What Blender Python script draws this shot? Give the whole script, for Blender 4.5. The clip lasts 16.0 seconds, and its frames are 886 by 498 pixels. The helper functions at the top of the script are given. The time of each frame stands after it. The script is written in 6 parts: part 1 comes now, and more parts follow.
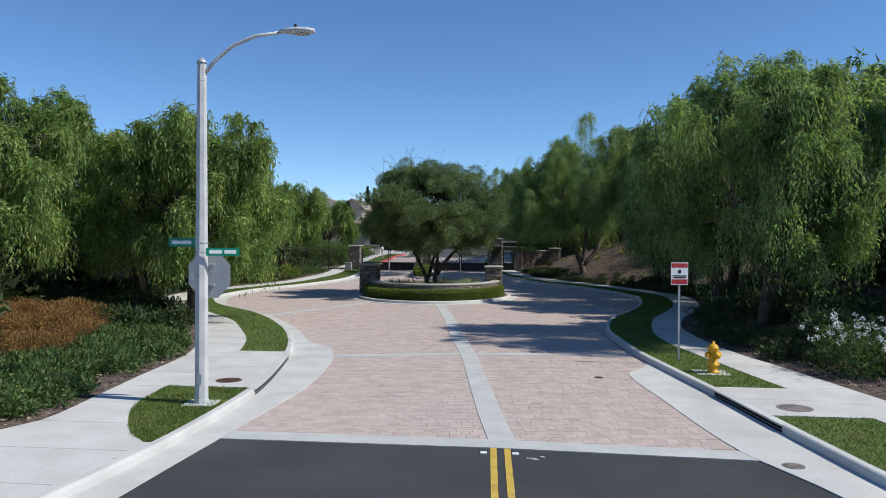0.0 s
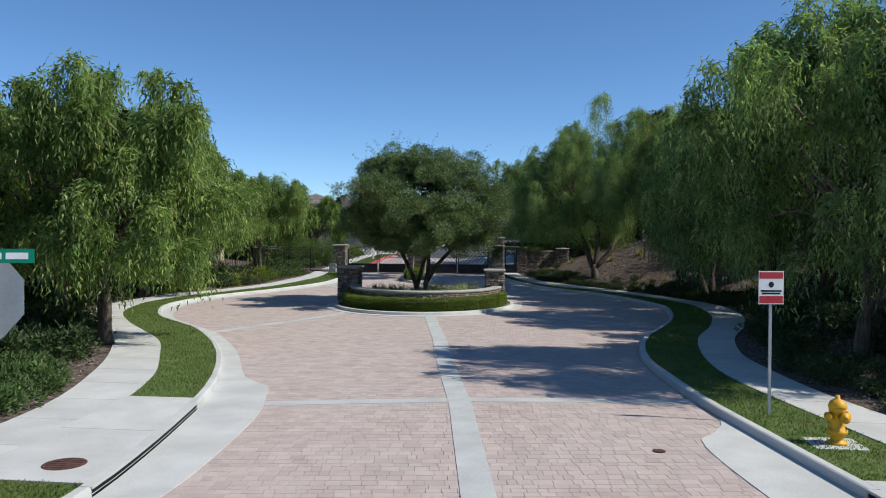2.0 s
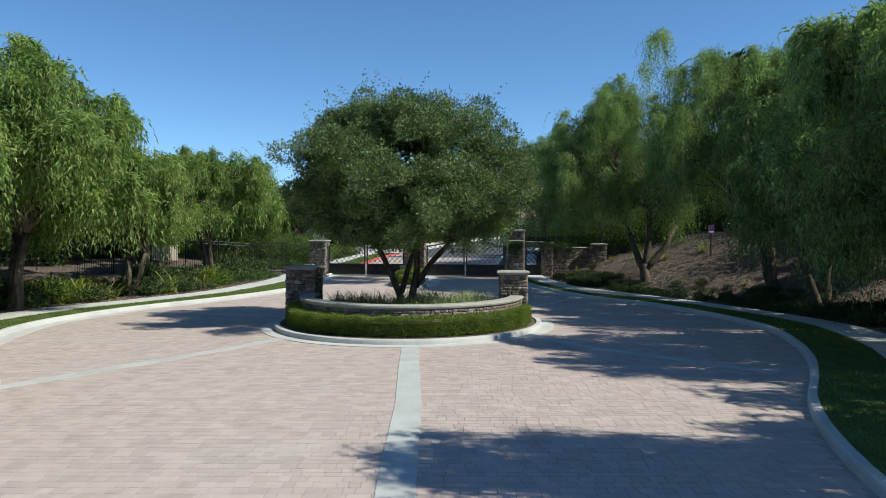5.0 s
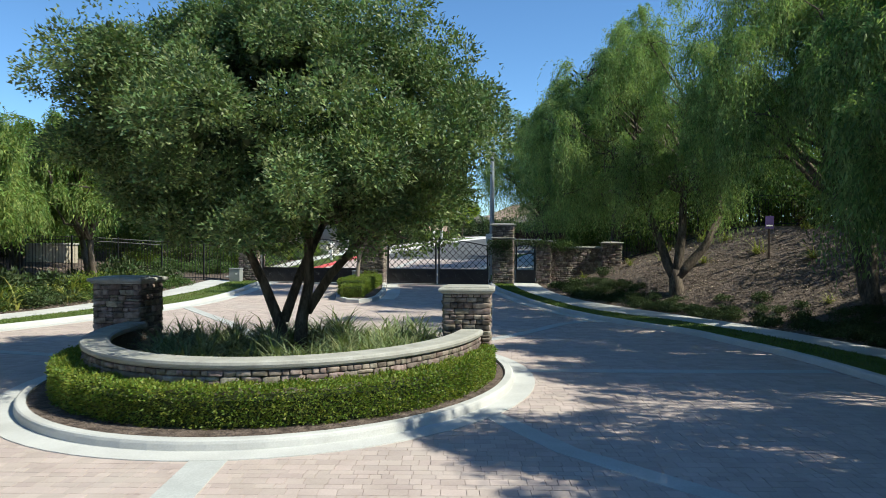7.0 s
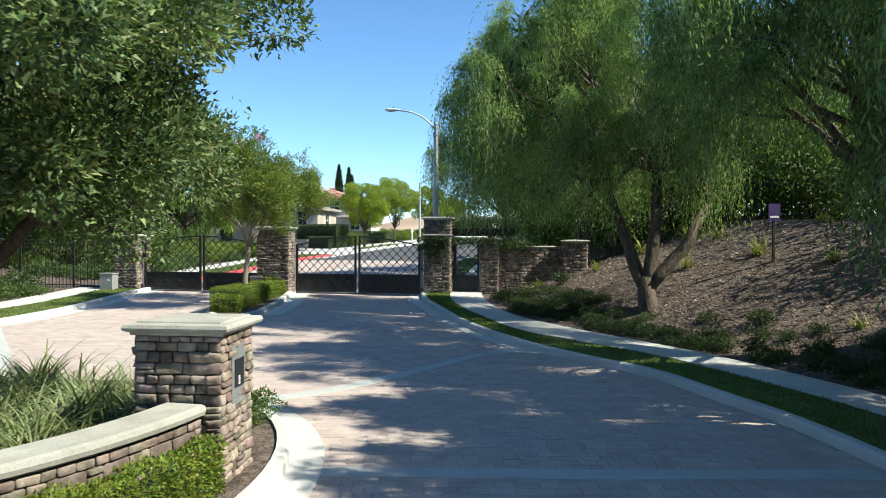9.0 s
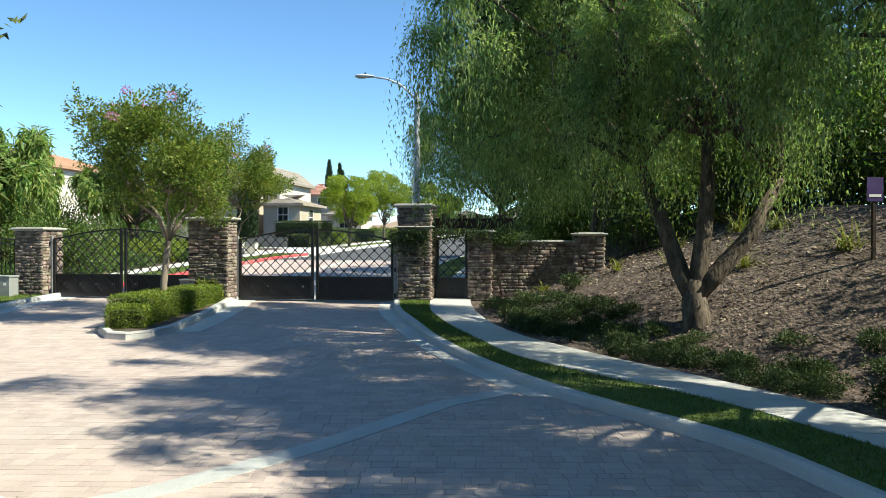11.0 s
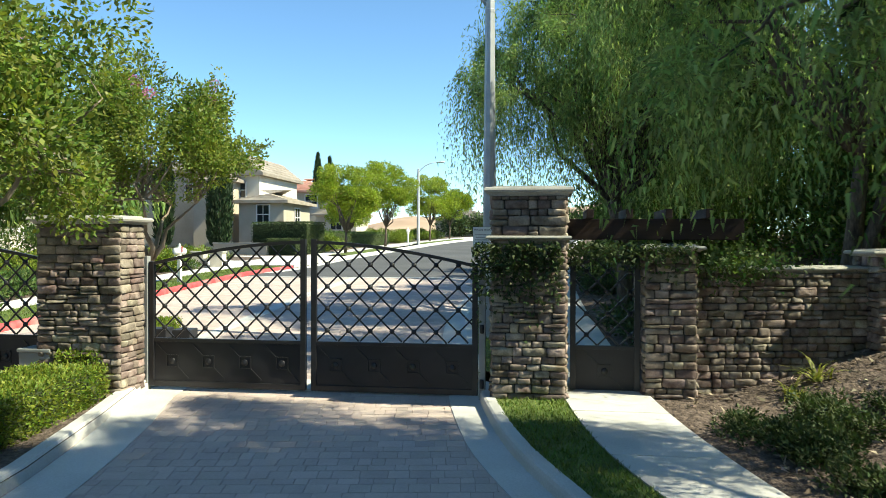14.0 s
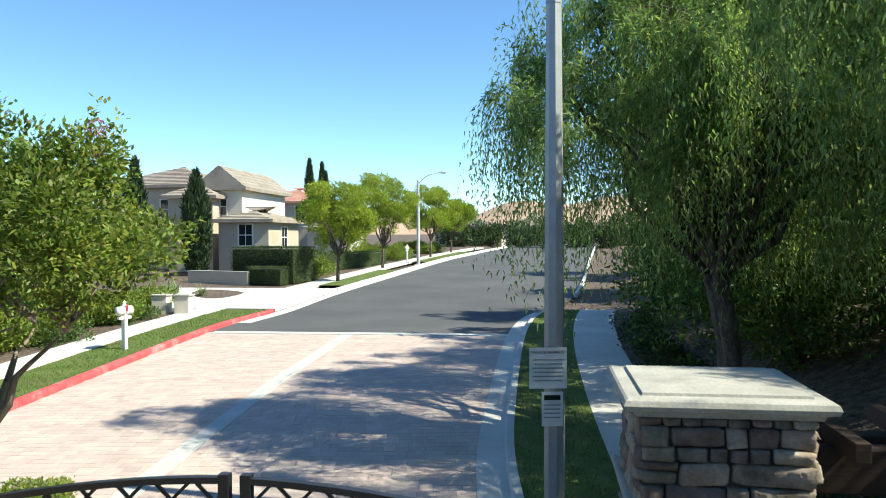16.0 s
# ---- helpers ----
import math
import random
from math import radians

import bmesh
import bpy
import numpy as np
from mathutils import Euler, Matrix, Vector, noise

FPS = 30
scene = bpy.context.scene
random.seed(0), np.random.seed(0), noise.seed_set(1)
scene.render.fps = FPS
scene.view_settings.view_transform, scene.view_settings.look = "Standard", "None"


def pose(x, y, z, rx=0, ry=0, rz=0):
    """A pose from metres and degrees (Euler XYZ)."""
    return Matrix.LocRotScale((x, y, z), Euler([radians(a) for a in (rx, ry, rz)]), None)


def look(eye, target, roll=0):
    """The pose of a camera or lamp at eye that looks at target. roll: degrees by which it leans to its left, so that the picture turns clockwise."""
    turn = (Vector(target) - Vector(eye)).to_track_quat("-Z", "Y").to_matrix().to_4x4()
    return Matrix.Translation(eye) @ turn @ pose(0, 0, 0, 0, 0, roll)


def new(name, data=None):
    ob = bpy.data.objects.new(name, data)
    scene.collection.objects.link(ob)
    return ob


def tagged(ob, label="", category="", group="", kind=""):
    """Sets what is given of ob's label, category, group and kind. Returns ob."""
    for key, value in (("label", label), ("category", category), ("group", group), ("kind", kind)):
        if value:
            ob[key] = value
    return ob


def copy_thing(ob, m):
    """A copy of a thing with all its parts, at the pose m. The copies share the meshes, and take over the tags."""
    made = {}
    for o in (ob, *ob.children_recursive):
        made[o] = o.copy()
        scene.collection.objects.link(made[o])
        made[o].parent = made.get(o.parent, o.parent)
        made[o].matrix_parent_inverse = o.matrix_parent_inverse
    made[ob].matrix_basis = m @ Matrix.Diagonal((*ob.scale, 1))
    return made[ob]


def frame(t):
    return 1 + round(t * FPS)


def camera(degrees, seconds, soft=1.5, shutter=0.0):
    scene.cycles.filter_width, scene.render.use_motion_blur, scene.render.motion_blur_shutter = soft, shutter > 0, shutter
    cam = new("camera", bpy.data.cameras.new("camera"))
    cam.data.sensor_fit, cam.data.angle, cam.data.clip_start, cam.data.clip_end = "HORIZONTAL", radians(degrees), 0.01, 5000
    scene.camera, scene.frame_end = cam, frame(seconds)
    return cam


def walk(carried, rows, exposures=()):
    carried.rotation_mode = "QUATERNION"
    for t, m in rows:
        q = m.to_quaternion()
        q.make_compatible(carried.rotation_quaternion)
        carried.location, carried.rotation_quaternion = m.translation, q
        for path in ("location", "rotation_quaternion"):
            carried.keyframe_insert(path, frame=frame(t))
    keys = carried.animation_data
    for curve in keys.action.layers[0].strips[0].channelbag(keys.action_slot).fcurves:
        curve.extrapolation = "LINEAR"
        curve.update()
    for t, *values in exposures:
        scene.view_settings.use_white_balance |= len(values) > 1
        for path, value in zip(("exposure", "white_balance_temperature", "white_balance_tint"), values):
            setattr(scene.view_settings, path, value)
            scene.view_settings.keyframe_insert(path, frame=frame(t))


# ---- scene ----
EXPOSURES = [(0, -0.02, 6450, 8), (3.5, 0.03, 6500, 4), (6.0, 0.28, 6600, 0), (9.0, 0.84, 6850, 0), (12.0, 0.92, 7300, -3), (14.5, 1.08, 7650, -5), (16.0, 0.96, 7100, -1)]
cam = camera(61.0, 16.0, soft=0.9, shutter=0.15)
PATH = [
    (0, (5.622, -4.678, 3.341), (4.559, 5.265, 3.215), 0.28),
    (0.5, (5.506, -3.018, 3.321), (4.446, 6.925, 3.195), 0.27),
    (1, (5.457, -1.450, 3.298), (4.392, 8.493, 3.165), 0.33),
    (1.5, (5.442, 0.156, 3.297), (4.377, 10.098, 3.170), 0.28),
    (2, (5.332, 1.863, 3.293), (4.267, 11.805, 3.162), 0.39),
    (2.5, (5.167, 3.772, 3.249), (4.105, 13.714, 3.115), 0.39),
    (3, (5.006, 5.778, 3.201), (3.938, 15.720, 3.070), 0.49),
    (3.5, (4.932, 7.576, 3.132), (3.842, 17.515, 3.008), 0.36),
    (6, (4.793, 19.006, 2.745), (3.391, 28.907, 2.623), 0.35),
    (6.5, (5.144, 21.793, 2.753), (3.724, 31.691, 2.629), 0.34),
    (7, (5.583, 24.769, 2.740), (4.148, 34.665, 2.615), 0.31),
    (7.5, (6.165, 27.286, 2.737), (4.698, 37.177, 2.609), 0.26),
    (8, (6.763, 29.291, 2.732), (5.265, 39.178, 2.601), 0.26),
    (8.5, (7.340, 30.960, 2.697), (5.811, 40.841, 2.570), 0.28),
    (9, (7.815, 32.380, 2.661), (6.256, 42.257, 2.538), 0.28),
    (9.5, (8.068, 33.776, 2.615), (6.495, 43.651, 2.497), 0.25),
    (12, (6.586, 41.543, 2.389), (5.017, 51.419, 2.275), 0.10),
    (12.5, (5.912, 43.447, 2.392), (4.330, 53.320, 2.284), 0.06),
    (13, (5.147, 45.478, 2.528), (3.551, 55.349, 2.422), -0.03),
    (13.5, (4.310, 47.620, 2.668), (2.863, 57.515, 2.558), -0.01),
    (14, (3.605, 49.485, 2.783), (2.216, 59.387, 2.672), 0.13),
    (14.5, (3.074, 51.152, 3.035), (1.713, 61.059, 2.922), 0.13),
    (15, (2.704, 52.547, 3.497), (1.356, 62.455, 3.369), -0.05),
    (15.5, (2.468, 53.716, 4.005), (1.138, 63.626, 3.859), -0.14),
    (16, (2.326, 54.908, 4.396), (0.993, 64.817, 4.243), -0.24),
]
walk(cam, [(t, look(eye, target, roll)) for t, eye, target, roll in PATH],
     exposures=EXPOSURES)

# ---- world, sun ----
SUN_AZ = Vector((0.9915, -0.13))          # towards the sun, on the plan
SUN_EL = radians(46)
world = bpy.data.worlds.new("sky")
scene.world = world
world.use_nodes = True
wn = world.node_tree
sky = wn.nodes.new("ShaderNodeTexSky")
sky.sky_type = "NISHITA"
sky.sun_disc = False
sky.sun_elevation = SUN_EL
sky.sun_rotation = math.atan2(SUN_AZ.x, SUN_AZ.y)
sky.altitude = 900
sky.air_density, sky.dust_density, sky.ozone_density = 0.75, 0.0, 5.0
deep = wn.nodes.new("ShaderNodeHueSaturation")      # clear dry air, a deeper blue
deep.inputs["Saturation"].default_value = 1.08
wn.links.new(sky.outputs[0], deep.inputs["Color"])
wn.links.new(deep.outputs[0], wn.nodes["Background"].inputs[0])
wn.nodes["Background"].inputs[1].default_value = 0.15
sun = new("sun", bpy.data.lights.new("sun", "SUN"))
sun.data.energy, sun.data.angle, sun.data.color = 4.7, radians(0.55), (1.0, 0.955, 0.88)
sun_way = Vector((SUN_AZ.x * math.cos(SUN_EL), SUN_AZ.y * math.cos(SUN_EL), math.sin(SUN_EL)))
sun.matrix_basis = look(sun_way * 200, (0, 0, 0))


# ---- materials ----
def shade(name, low, high, size=1.0, rough=0.85, bump=0.0, bump_size=None, fine=None, per="", spread=0.25,
          metal=0.0, spec=0.3, stain=None, stain_size=3.0, stain_amount=0.5, through_light=0.0, stretch=None):
    """A surface of two tones in noise, a second larger scale of stains, relief, and a change from piece to piece."""
    m = bpy.data.materials.new(name)
    m.use_nodes = True
    nt = m.node_tree
    nd, ln = nt.nodes, nt.links
    bsdf = nd["Principled BSDF"]
    geo = nd.new("ShaderNodeNewGeometry")
    at = geo.outputs["Position"]
    if stretch:
        mp = nd.new("ShaderNodeMapping")
        mp.inputs["Scale"].default_value = stretch
        ln.new(at, mp.inputs[0])
        at = mp.outputs[0]

    def grain(scale, detail=4.0):
        n = nd.new("ShaderNodeTexNoise")
        n.inputs["Scale"].default_value, n.inputs["Detail"].default_value = scale, detail
        ln.new(at, n.inputs["Vector"])
        return n.outputs["Fac"]

    ramp = nd.new("ShaderNodeValToRGB")
    ramp.color_ramp.elements[0].position, ramp.color_ramp.elements[1].position = 0.32, 0.68
    ramp.color_ramp.elements[0].color, ramp.color_ramp.elements[1].color = (*low, 1), (*high, 1)
    ln.new(grain(1.0 / size), ramp.inputs[0])
    colour = ramp.outputs[0]
    if fine:
        mix = nd.new("ShaderNodeMixRGB")
        mix.blend_type = "OVERLAY"
        mix.inputs[0].default_value = fine[1]
        ln.new(colour, mix.inputs[1])
        ln.new(grain(1.0 / fine[0], 2.0), mix.inputs[2])
        colour = mix.outputs[0]
    if stain:
        sr = nd.new("ShaderNodeValToRGB")
        sr.color_ramp.elements[0].position, sr.color_ramp.elements[1].position = 0.52, 0.72
        sr.color_ramp.elements[0].color, sr.color_ramp.elements[1].color = (0, 0, 0, 1), (stain_amount,) * 3 + (1,)
        ln.new(grain(1.0 / stain_size, 6.0), sr.inputs[0])
        mix = nd.new("ShaderNodeMixRGB")
        ln.new(sr.outputs[0], mix.inputs[0])
        ln.new(colour, mix.inputs[1])
        mix.inputs[2].default_value = (*stain, 1)
        colour = mix.outputs[0]
    if per:
        if per == "island":
            rnd = geo.outputs["Random Per Island"]
        else:
            rnd = nd.new("ShaderNodeObjectInfo").outputs["Random"]
        hsv = nd.new("ShaderNodeHueSaturation")
        mr = nd.new("ShaderNodeMapRange")
        mr.inputs[3].default_value, mr.inputs[4].default_value = 1 - spread, 1 + spread
        ln.new(rnd, mr.inputs[0])
        ln.new(mr.outputs[0], hsv.inputs["Value"])
        wob = nd.new("ShaderNodeMath")
        wob.operation = "MULTIPLY"
        wob.inputs[1].default_value = 7.31
        ln.new(rnd, wob.inputs[0])
        fr = nd.new("ShaderNodeMath")
        fr.operation = "FRACT"
        ln.new(wob.outputs[0], fr.inputs[0])
        mh = nd.new("ShaderNodeMapRange")
        mh.inputs[3].default_value, mh.inputs[4].default_value = 0.5 - spread * 0.09, 0.5 + spread * 0.09
        ln.new(fr.outputs[0], mh.inputs[0])
        ln.new(mh.outputs[0], hsv.inputs["Hue"])
        ln.new(colour, hsv.inputs["Color"])
        colour = hsv.outputs[0]
    ln.new(colour, bsdf.inputs["Base Color"])
    bsdf.inputs["Roughness"].default_value = rough
    bsdf.inputs["Metallic"].default_value = metal
    bsdf.inputs["Specular IOR Level"].default_value = spec
    if bump:
        bp = nd.new("ShaderNodeBump")
        bp.inputs["Strength"].default_value = 1.0
        bp.inputs["Distance"].default_value = bump
        ln.new(grain(1.0 / (bump_size or size * 0.3), 5.0), bp.inputs["Height"])
        ln.new(bp.outputs[0], bsdf.inputs["Normal"])
    if through_light:
        tr = nd.new("ShaderNodeBsdfTranslucent")
        warm = nd.new("ShaderNodeMixRGB")
        warm.blend_type = "MULTIPLY"
        warm.inputs[0].default_value = 1.0
        warm.inputs[2].default_value = (1.12, 1.25, 0.68, 1)
        ln.new(colour, warm.inputs[1])
        ln.new(warm.outputs[0], tr.inputs[0])
        ms = nd.new("ShaderNodeMixShader")
        ms.inputs[0].default_value = through_light
        ln.new(bsdf.outputs[0], ms.inputs[1])
        ln.new(tr.outputs[0], ms.inputs[2])
        ln.new(ms.outputs[0], nd["Material Output"].inputs[0])
    return m


M_ASPHALT = shade("asphalt", (0.040, 0.042, 0.046), (0.058, 0.060, 0.064), 2.5, 0.9, 0.004, 0.02, (0.015, 0.35), stain=(0.085, 0.083, 0.08), stain_size=5, stain_amount=0.35)
M_OLDASPHALT = shade("weathered_asphalt", (0.078, 0.08, 0.084), (0.105, 0.107, 0.11), 2.5, 0.9, 0.004, 0.02, (0.015, 0.3), stain=(0.13, 0.128, 0.125), stain_size=6, stain_amount=0.3)
M_CONC = shade("concrete", (0.48, 0.475, 0.455), (0.58, 0.575, 0.55), 0.9, 0.9, 0.002, 0.03, (0.02, 0.22), stain=(0.40, 0.385, 0.35), stain_size=1.7, stain_amount=0.4)
M_WALK = shade("sidewalk_concrete", (0.50, 0.49, 0.465), (0.59, 0.58, 0.555), 0.8, 0.9, 0.002, 0.03, (0.02, 0.2), per="object", spread=0.05, stain=(0.43, 0.41, 0.37), stain_size=1.3, stain_amount=0.4)
M_BANDC = shade("band_concrete", (0.43, 0.435, 0.42), (0.52, 0.525, 0.51), 0.7, 0.9, 0.002, 0.03, (0.02, 0.25), stain=(0.38, 0.37, 0.35), stain_size=1.0, stain_amount=0.45)
M_JOINT = shade("joint_sand", (0.36, 0.285, 0.25), (0.44, 0.36, 0.32), 0.3, 0.95)
M_PAVER = shade("clay_pavers", (0.445, 0.36, 0.325), (0.515, 0.425, 0.385), 0.5, 0.92, 0.0006, 0.02, (0.03, 0.12), per="island", spread=0.085, stain=(0.45, 0.40, 0.37), stain_size=3.0, stain_amount=0.5)
M_PAVER1 = shade("clay_pavers_single", (0.445, 0.36, 0.325), (0.515, 0.425, 0.385), 0.5, 0.92, 0.0006, 0.02, (0.03, 0.12), per="object", spread=0.085, stain=(0.45, 0.40, 0.37), stain_size=3.0, stain_amount=0.5)
M_MULCH = shade("bark_mulch", (0.06, 0.044, 0.036), (0.19, 0.145, 0.12), 0.16, 0.95, 0.08, 0.07, (0.03, 0.75), stain=(0.17, 0.125, 0.095), stain_size=2.0, stain_amount=0.5)
M_TURF = shade("turf", (0.075, 0.115, 0.025), (0.13, 0.175, 0.05), 0.5, 0.95, 0.03, 0.03, (0.02, 0.6), stain=(0.14, 0.125, 0.055), stain_size=0.8, stain_amount=0.5)
M_BLADE = shade("grass_blades", (0.1, 0.155, 0.03), (0.175, 0.24, 0.065), 0.6, 0.8, per="island", spread=0.35, through_light=0.3, stain=(0.19, 0.165, 0.07), stain_size=0.8, stain_amount=0.55)
M_STONE = shade("ledge_stone", (0.13, 0.10, 0.082), (0.33, 0.275, 0.235), 0.14, 0.9, 0.012, 0.05, (0.02, 0.35), per="object", spread=0.42, stain=(0.22, 0.15, 0.115), stain_size=0.3, stain_amount=0.6)
M_MORTAR = shade("dark_mortar", (0.07, 0.06, 0.05), (0.12, 0.10, 0.085), 0.1, 0.95, 0.006, 0.03)
M_CAP = shade("cast_cap_stone", (0.33, 0.32, 0.285), (0.45, 0.44, 0.40), 0.35, 0.85, 0.003, 0.03, (0.02, 0.3), stain=(0.31, 0.30, 0.26), stain_size=0.5, stain_amount=0.5)
M_IRON = shade("black_painted_iron", (0.012, 0.012, 0.014), (0.022, 0.022, 0.025), 0.3, 0.42, 0.0006, 0.01, spec=0.5)
M_IRONPLATE = shade("black_painted_plate", (0.012, 0.012, 0.015), (0.03, 0.03, 0.034), 0.7, 0.5, 0.0006, 0.01, spec=0.4)
M_GALV = shade("galvanised_steel", (0.33, 0.345, 0.36), (0.42, 0.435, 0.45), 0.4, 0.5, metal=0.25, spec=0.45, fine=(0.03, 0.12))
M_POLEC = shade("spun_concrete_pole", (0.43, 0.43, 0.43), (0.55, 0.55, 0.55), 0.3, 0.7, 0.001, 0.02, (0.015, 0.3), spec=0.4)
M_LAMP = shade("lamp_housing", (0.50, 0.51, 0.52), (0.60, 0.61, 0.62), 0.3, 0.5, spec=0.4)
M_GREEN = shade("street_sign_green", (0.0, 0.20, 0.115), (0.0, 0.235, 0.14), 0.5, 0.4, spec=0.4)
M_WHITE = shade("white_enamel", (0.74, 0.74, 0.72), (0.82, 0.82, 0.80), 0.4, 0.45, spec=0.4)
M_RED = shade("sign_red", (0.42, 0.03, 0.035), (0.5, 0.045, 0.05), 0.4, 0.45, spec=0.4)
M_REDKERB = shade("red_kerb_paint", (0.50, 0.055, 0.065), (0.62, 0.11, 0.115), 0.35, 0.75, 0.001, 0.02, stain=(0.55, 0.35, 0.32), stain_size=0.5, stain_amount=0.6)
M_INK = shade("black_ink", (0.012, 0.012, 0.012), (0.02, 0.02, 0.02), 0.4, 0.5)
M_INKBLUE = shade("purple_sign", (0.06, 0.04, 0.14), (0.09, 0.06, 0.19), 0.3, 0.5)
M_HYD = shade("yellow_hydrant_paint", (0.66, 0.33, 0.012), (0.78, 0.42, 0.02), 0.15, 0.5, 0.001, 0.02, spec=0.4, stain=(0.4, 0.2, 0.02), stain_size=0.2, stain_amount=0.4)
M_RUST = shade("rusty_cast_iron", (0.085, 0.045, 0.035), (0.16, 0.085, 0.065), 0.12, 0.8, 0.003, 0.03, metal=0.3)
M_CASTGREY = shade("dusty_cast_iron", (0.17, 0.15, 0.135), (0.27, 0.245, 0.22), 0.15, 0.85, 0.003, 0.03)
M_DARK = shade("drain_darkness", (0.008, 0.008, 0.008), (0.014, 0.014, 0.014), 0.5, 0.95)
M_BARK = shade("grey_brown_bark", (0.06, 0.045, 0.034), (0.17, 0.135, 0.105), 0.12, 0.95, 0.025, 0.06, (0.03, 0.5), stretch=(1, 1, 0.3))
M_BARKPALE = shade("pale_smooth_bark", (0.19, 0.15, 0.115), (0.33, 0.275, 0.215), 0.15, 0.85, 0.006, 0.05, (0.03, 0.4), stretch=(1, 1, 0.3))
M_PEPPER = shade("pepper_leaves", (0.10, 0.165, 0.055), (0.34, 0.42, 0.19), 0.7, 0.6, per="island", spread=0.42, through_light=0.58, spec=0.25)
M_PEPPERSUN = shade("pepper_leaves_yellowish", (0.1, 0.17, 0.04), (0.32, 0.4, 0.13), 0.7, 0.6, per="island", spread=0.42, through_light=0.42, spec=0.25)
M_OAK = shade("holm_oak_leaves", (0.05, 0.09, 0.032), (0.21, 0.275, 0.10), 0.6, 0.5, per="island", spread=0.45, through_light=0.24, spec=0.35)
M_CRAPE = shade("crape_myrtle_leaves", (0.085, 0.135, 0.025), (0.23, 0.28, 0.06), 0.9, 0.5, per="island", spread=0.45, through_light=0.42, spec=0.35)
M_PINK = shade("pink_blossom", (0.46, 0.13, 0.30), (0.60, 0.25, 0.42), 0.3, 0.7, per="island", spread=0.3, through_light=0.3)
M_STREET = shade("street_tree_leaves", (0.21, 0.27, 0.03), (0.33, 0.39, 0.065), 1.0, 0.55, per="island", spread=0.35, through_light=0.42)
M_HEDGE = shade("boxwood_leaves", (0.125, 0.18, 0.022), (0.21, 0.265, 0.048), 0.5, 0.5, per="island", spread=0.45, through_light=0.3, spec=0.35)
M_LAUREL = shade("laurel_leaves", (0.06, 0.11, 0.025), (0.14, 0.2, 0.05), 0.8, 0.5, per="island", spread=0.45, through_light=0.4, spec=0.35)
M_COVER = shade("groundcover_leaves", (0.055, 0.1, 0.028), (0.105, 0.16, 0.05), 0.6, 0.55, per="island", spread=0.45, through_light=0.28)
M_DARKSHRUB = shade("dark_shrub_leaves", (0.035, 0.06, 0.02), (0.075, 0.105, 0.04), 0.6, 0.6, per="island", spread=0.45, through_light=0.2)
M_DRY = shade("dry_rust_brush", (0.17, 0.088, 0.03), (0.29, 0.175, 0.06), 0.7, 0.8, per="island", spread=0.4, through_light=0.2)
M_STRAP = shade("strap_leaves", (0.15, 0.19, 0.085), (0.29, 0.33, 0.17), 0.4, 0.5, per="island", spread=0.45, through_light=0.3)
M_STRAPY = shade("yellow_strap_leaves", (0.20, 0.215, 0.045), (0.33, 0.335, 0.09), 0.4, 0.5, per="island", spread=0.35, through_light=0.3)
M_LITTER = shade("dry_leaf_litter", (0.16, 0.12, 0.09), (0.36, 0.29, 0.23), 0.5, 0.9, per="island", spread=0.5)
M_CYPRESS = shade("cypress_foliage", (0.020, 0.042, 0.018), (0.045, 0.078, 0.03), 0.5, 0.7, per="island", spread=0.4, through_light=0.1)
# dark green that paints the shade inside crowns and hedges
M_CORE = shade("inner_shade_fill", (0.025, 0.036, 0.014), (0.05, 0.066, 0.026), 0.3, 0.95)
M_STUCCO = shade("cream_stucco", (0.44, 0.385, 0.30), (0.53, 0.47, 0.38), 1.5, 0.92, 0.004, 0.03, (0.03, 0.2))
M_STUCCOW = shade("pale_stucco", (0.60, 0.54, 0.45), (0.68, 0.63, 0.54), 1.5, 0.92, 0.004, 0.03, (0.03, 0.2))
M_ROOF = shade("flat_roof_tiles", (0.24, 0.2, 0.165), (0.34, 0.295, 0.25), 0.8, 0.9, 0.004, 0.05, per="object", spread=0.15)
M_ROOFRED = shade("clay_roof_tiles", (0.38, 0.20, 0.135), (0.50, 0.295, 0.21), 0.8, 0.9, 0.004, 0.05, per="object", spread=0.15)
M_TRIM = shade("white_window_trim", (0.66, 0.64, 0.60), (0.74, 0.72, 0.69), 0.5, 0.6)
M_TIMBER = shade("dark_stained_timber", (0.022, 0.014, 0.011), (0.05, 0.031, 0.024), 0.2, 0.7, 0.002, 0.02, stretch=(0.15, 1, 1))
M_HILL = shade("dry_hillside_grass", (0.33, 0.225, 0.155), (0.45, 0.325, 0.23), 40.0, 0.95, stain=(0.20, 0.155, 0.10), stain_size=70, stain_amount=0.6)
M_GREYBOX = shade("grey_utility_enamel", (0.24, 0.25, 0.25), (0.31, 0.32, 0.32), 0.5, 0.6)
M_PLAQUE = shade("grey_slate_plaque", (0.17, 0.185, 0.19), (0.25, 0.265, 0.27), 0.15, 0.5, 0.001, 0.02)
M_GLASS = bpy.data.materials.new("window_glass")
M_GLASS.use_nodes = True
gb = M_GLASS.node_tree.nodes["Principled BSDF"]
gb.inputs["Base Color"].default_value = (0.02, 0.025, 0.03, 1)
gb.inputs["Roughness"].default_value = 0.06
gb.inputs["Specular IOR Level"].default_value = 0.6


# ---- mesh helpers ----
def mesh_of(name, verts, faces, material=None, smooth=False):
    me = bpy.data.meshes.new(name)
    me.from_pydata([tuple(v) for v in verts], [], [tuple(f) for f in faces])
    if material:
        me.materials.append(material)
    if smooth:
        me.polygons.foreach_set("use_smooth", [True] * len(me.polygons))
    me.update()
    return me


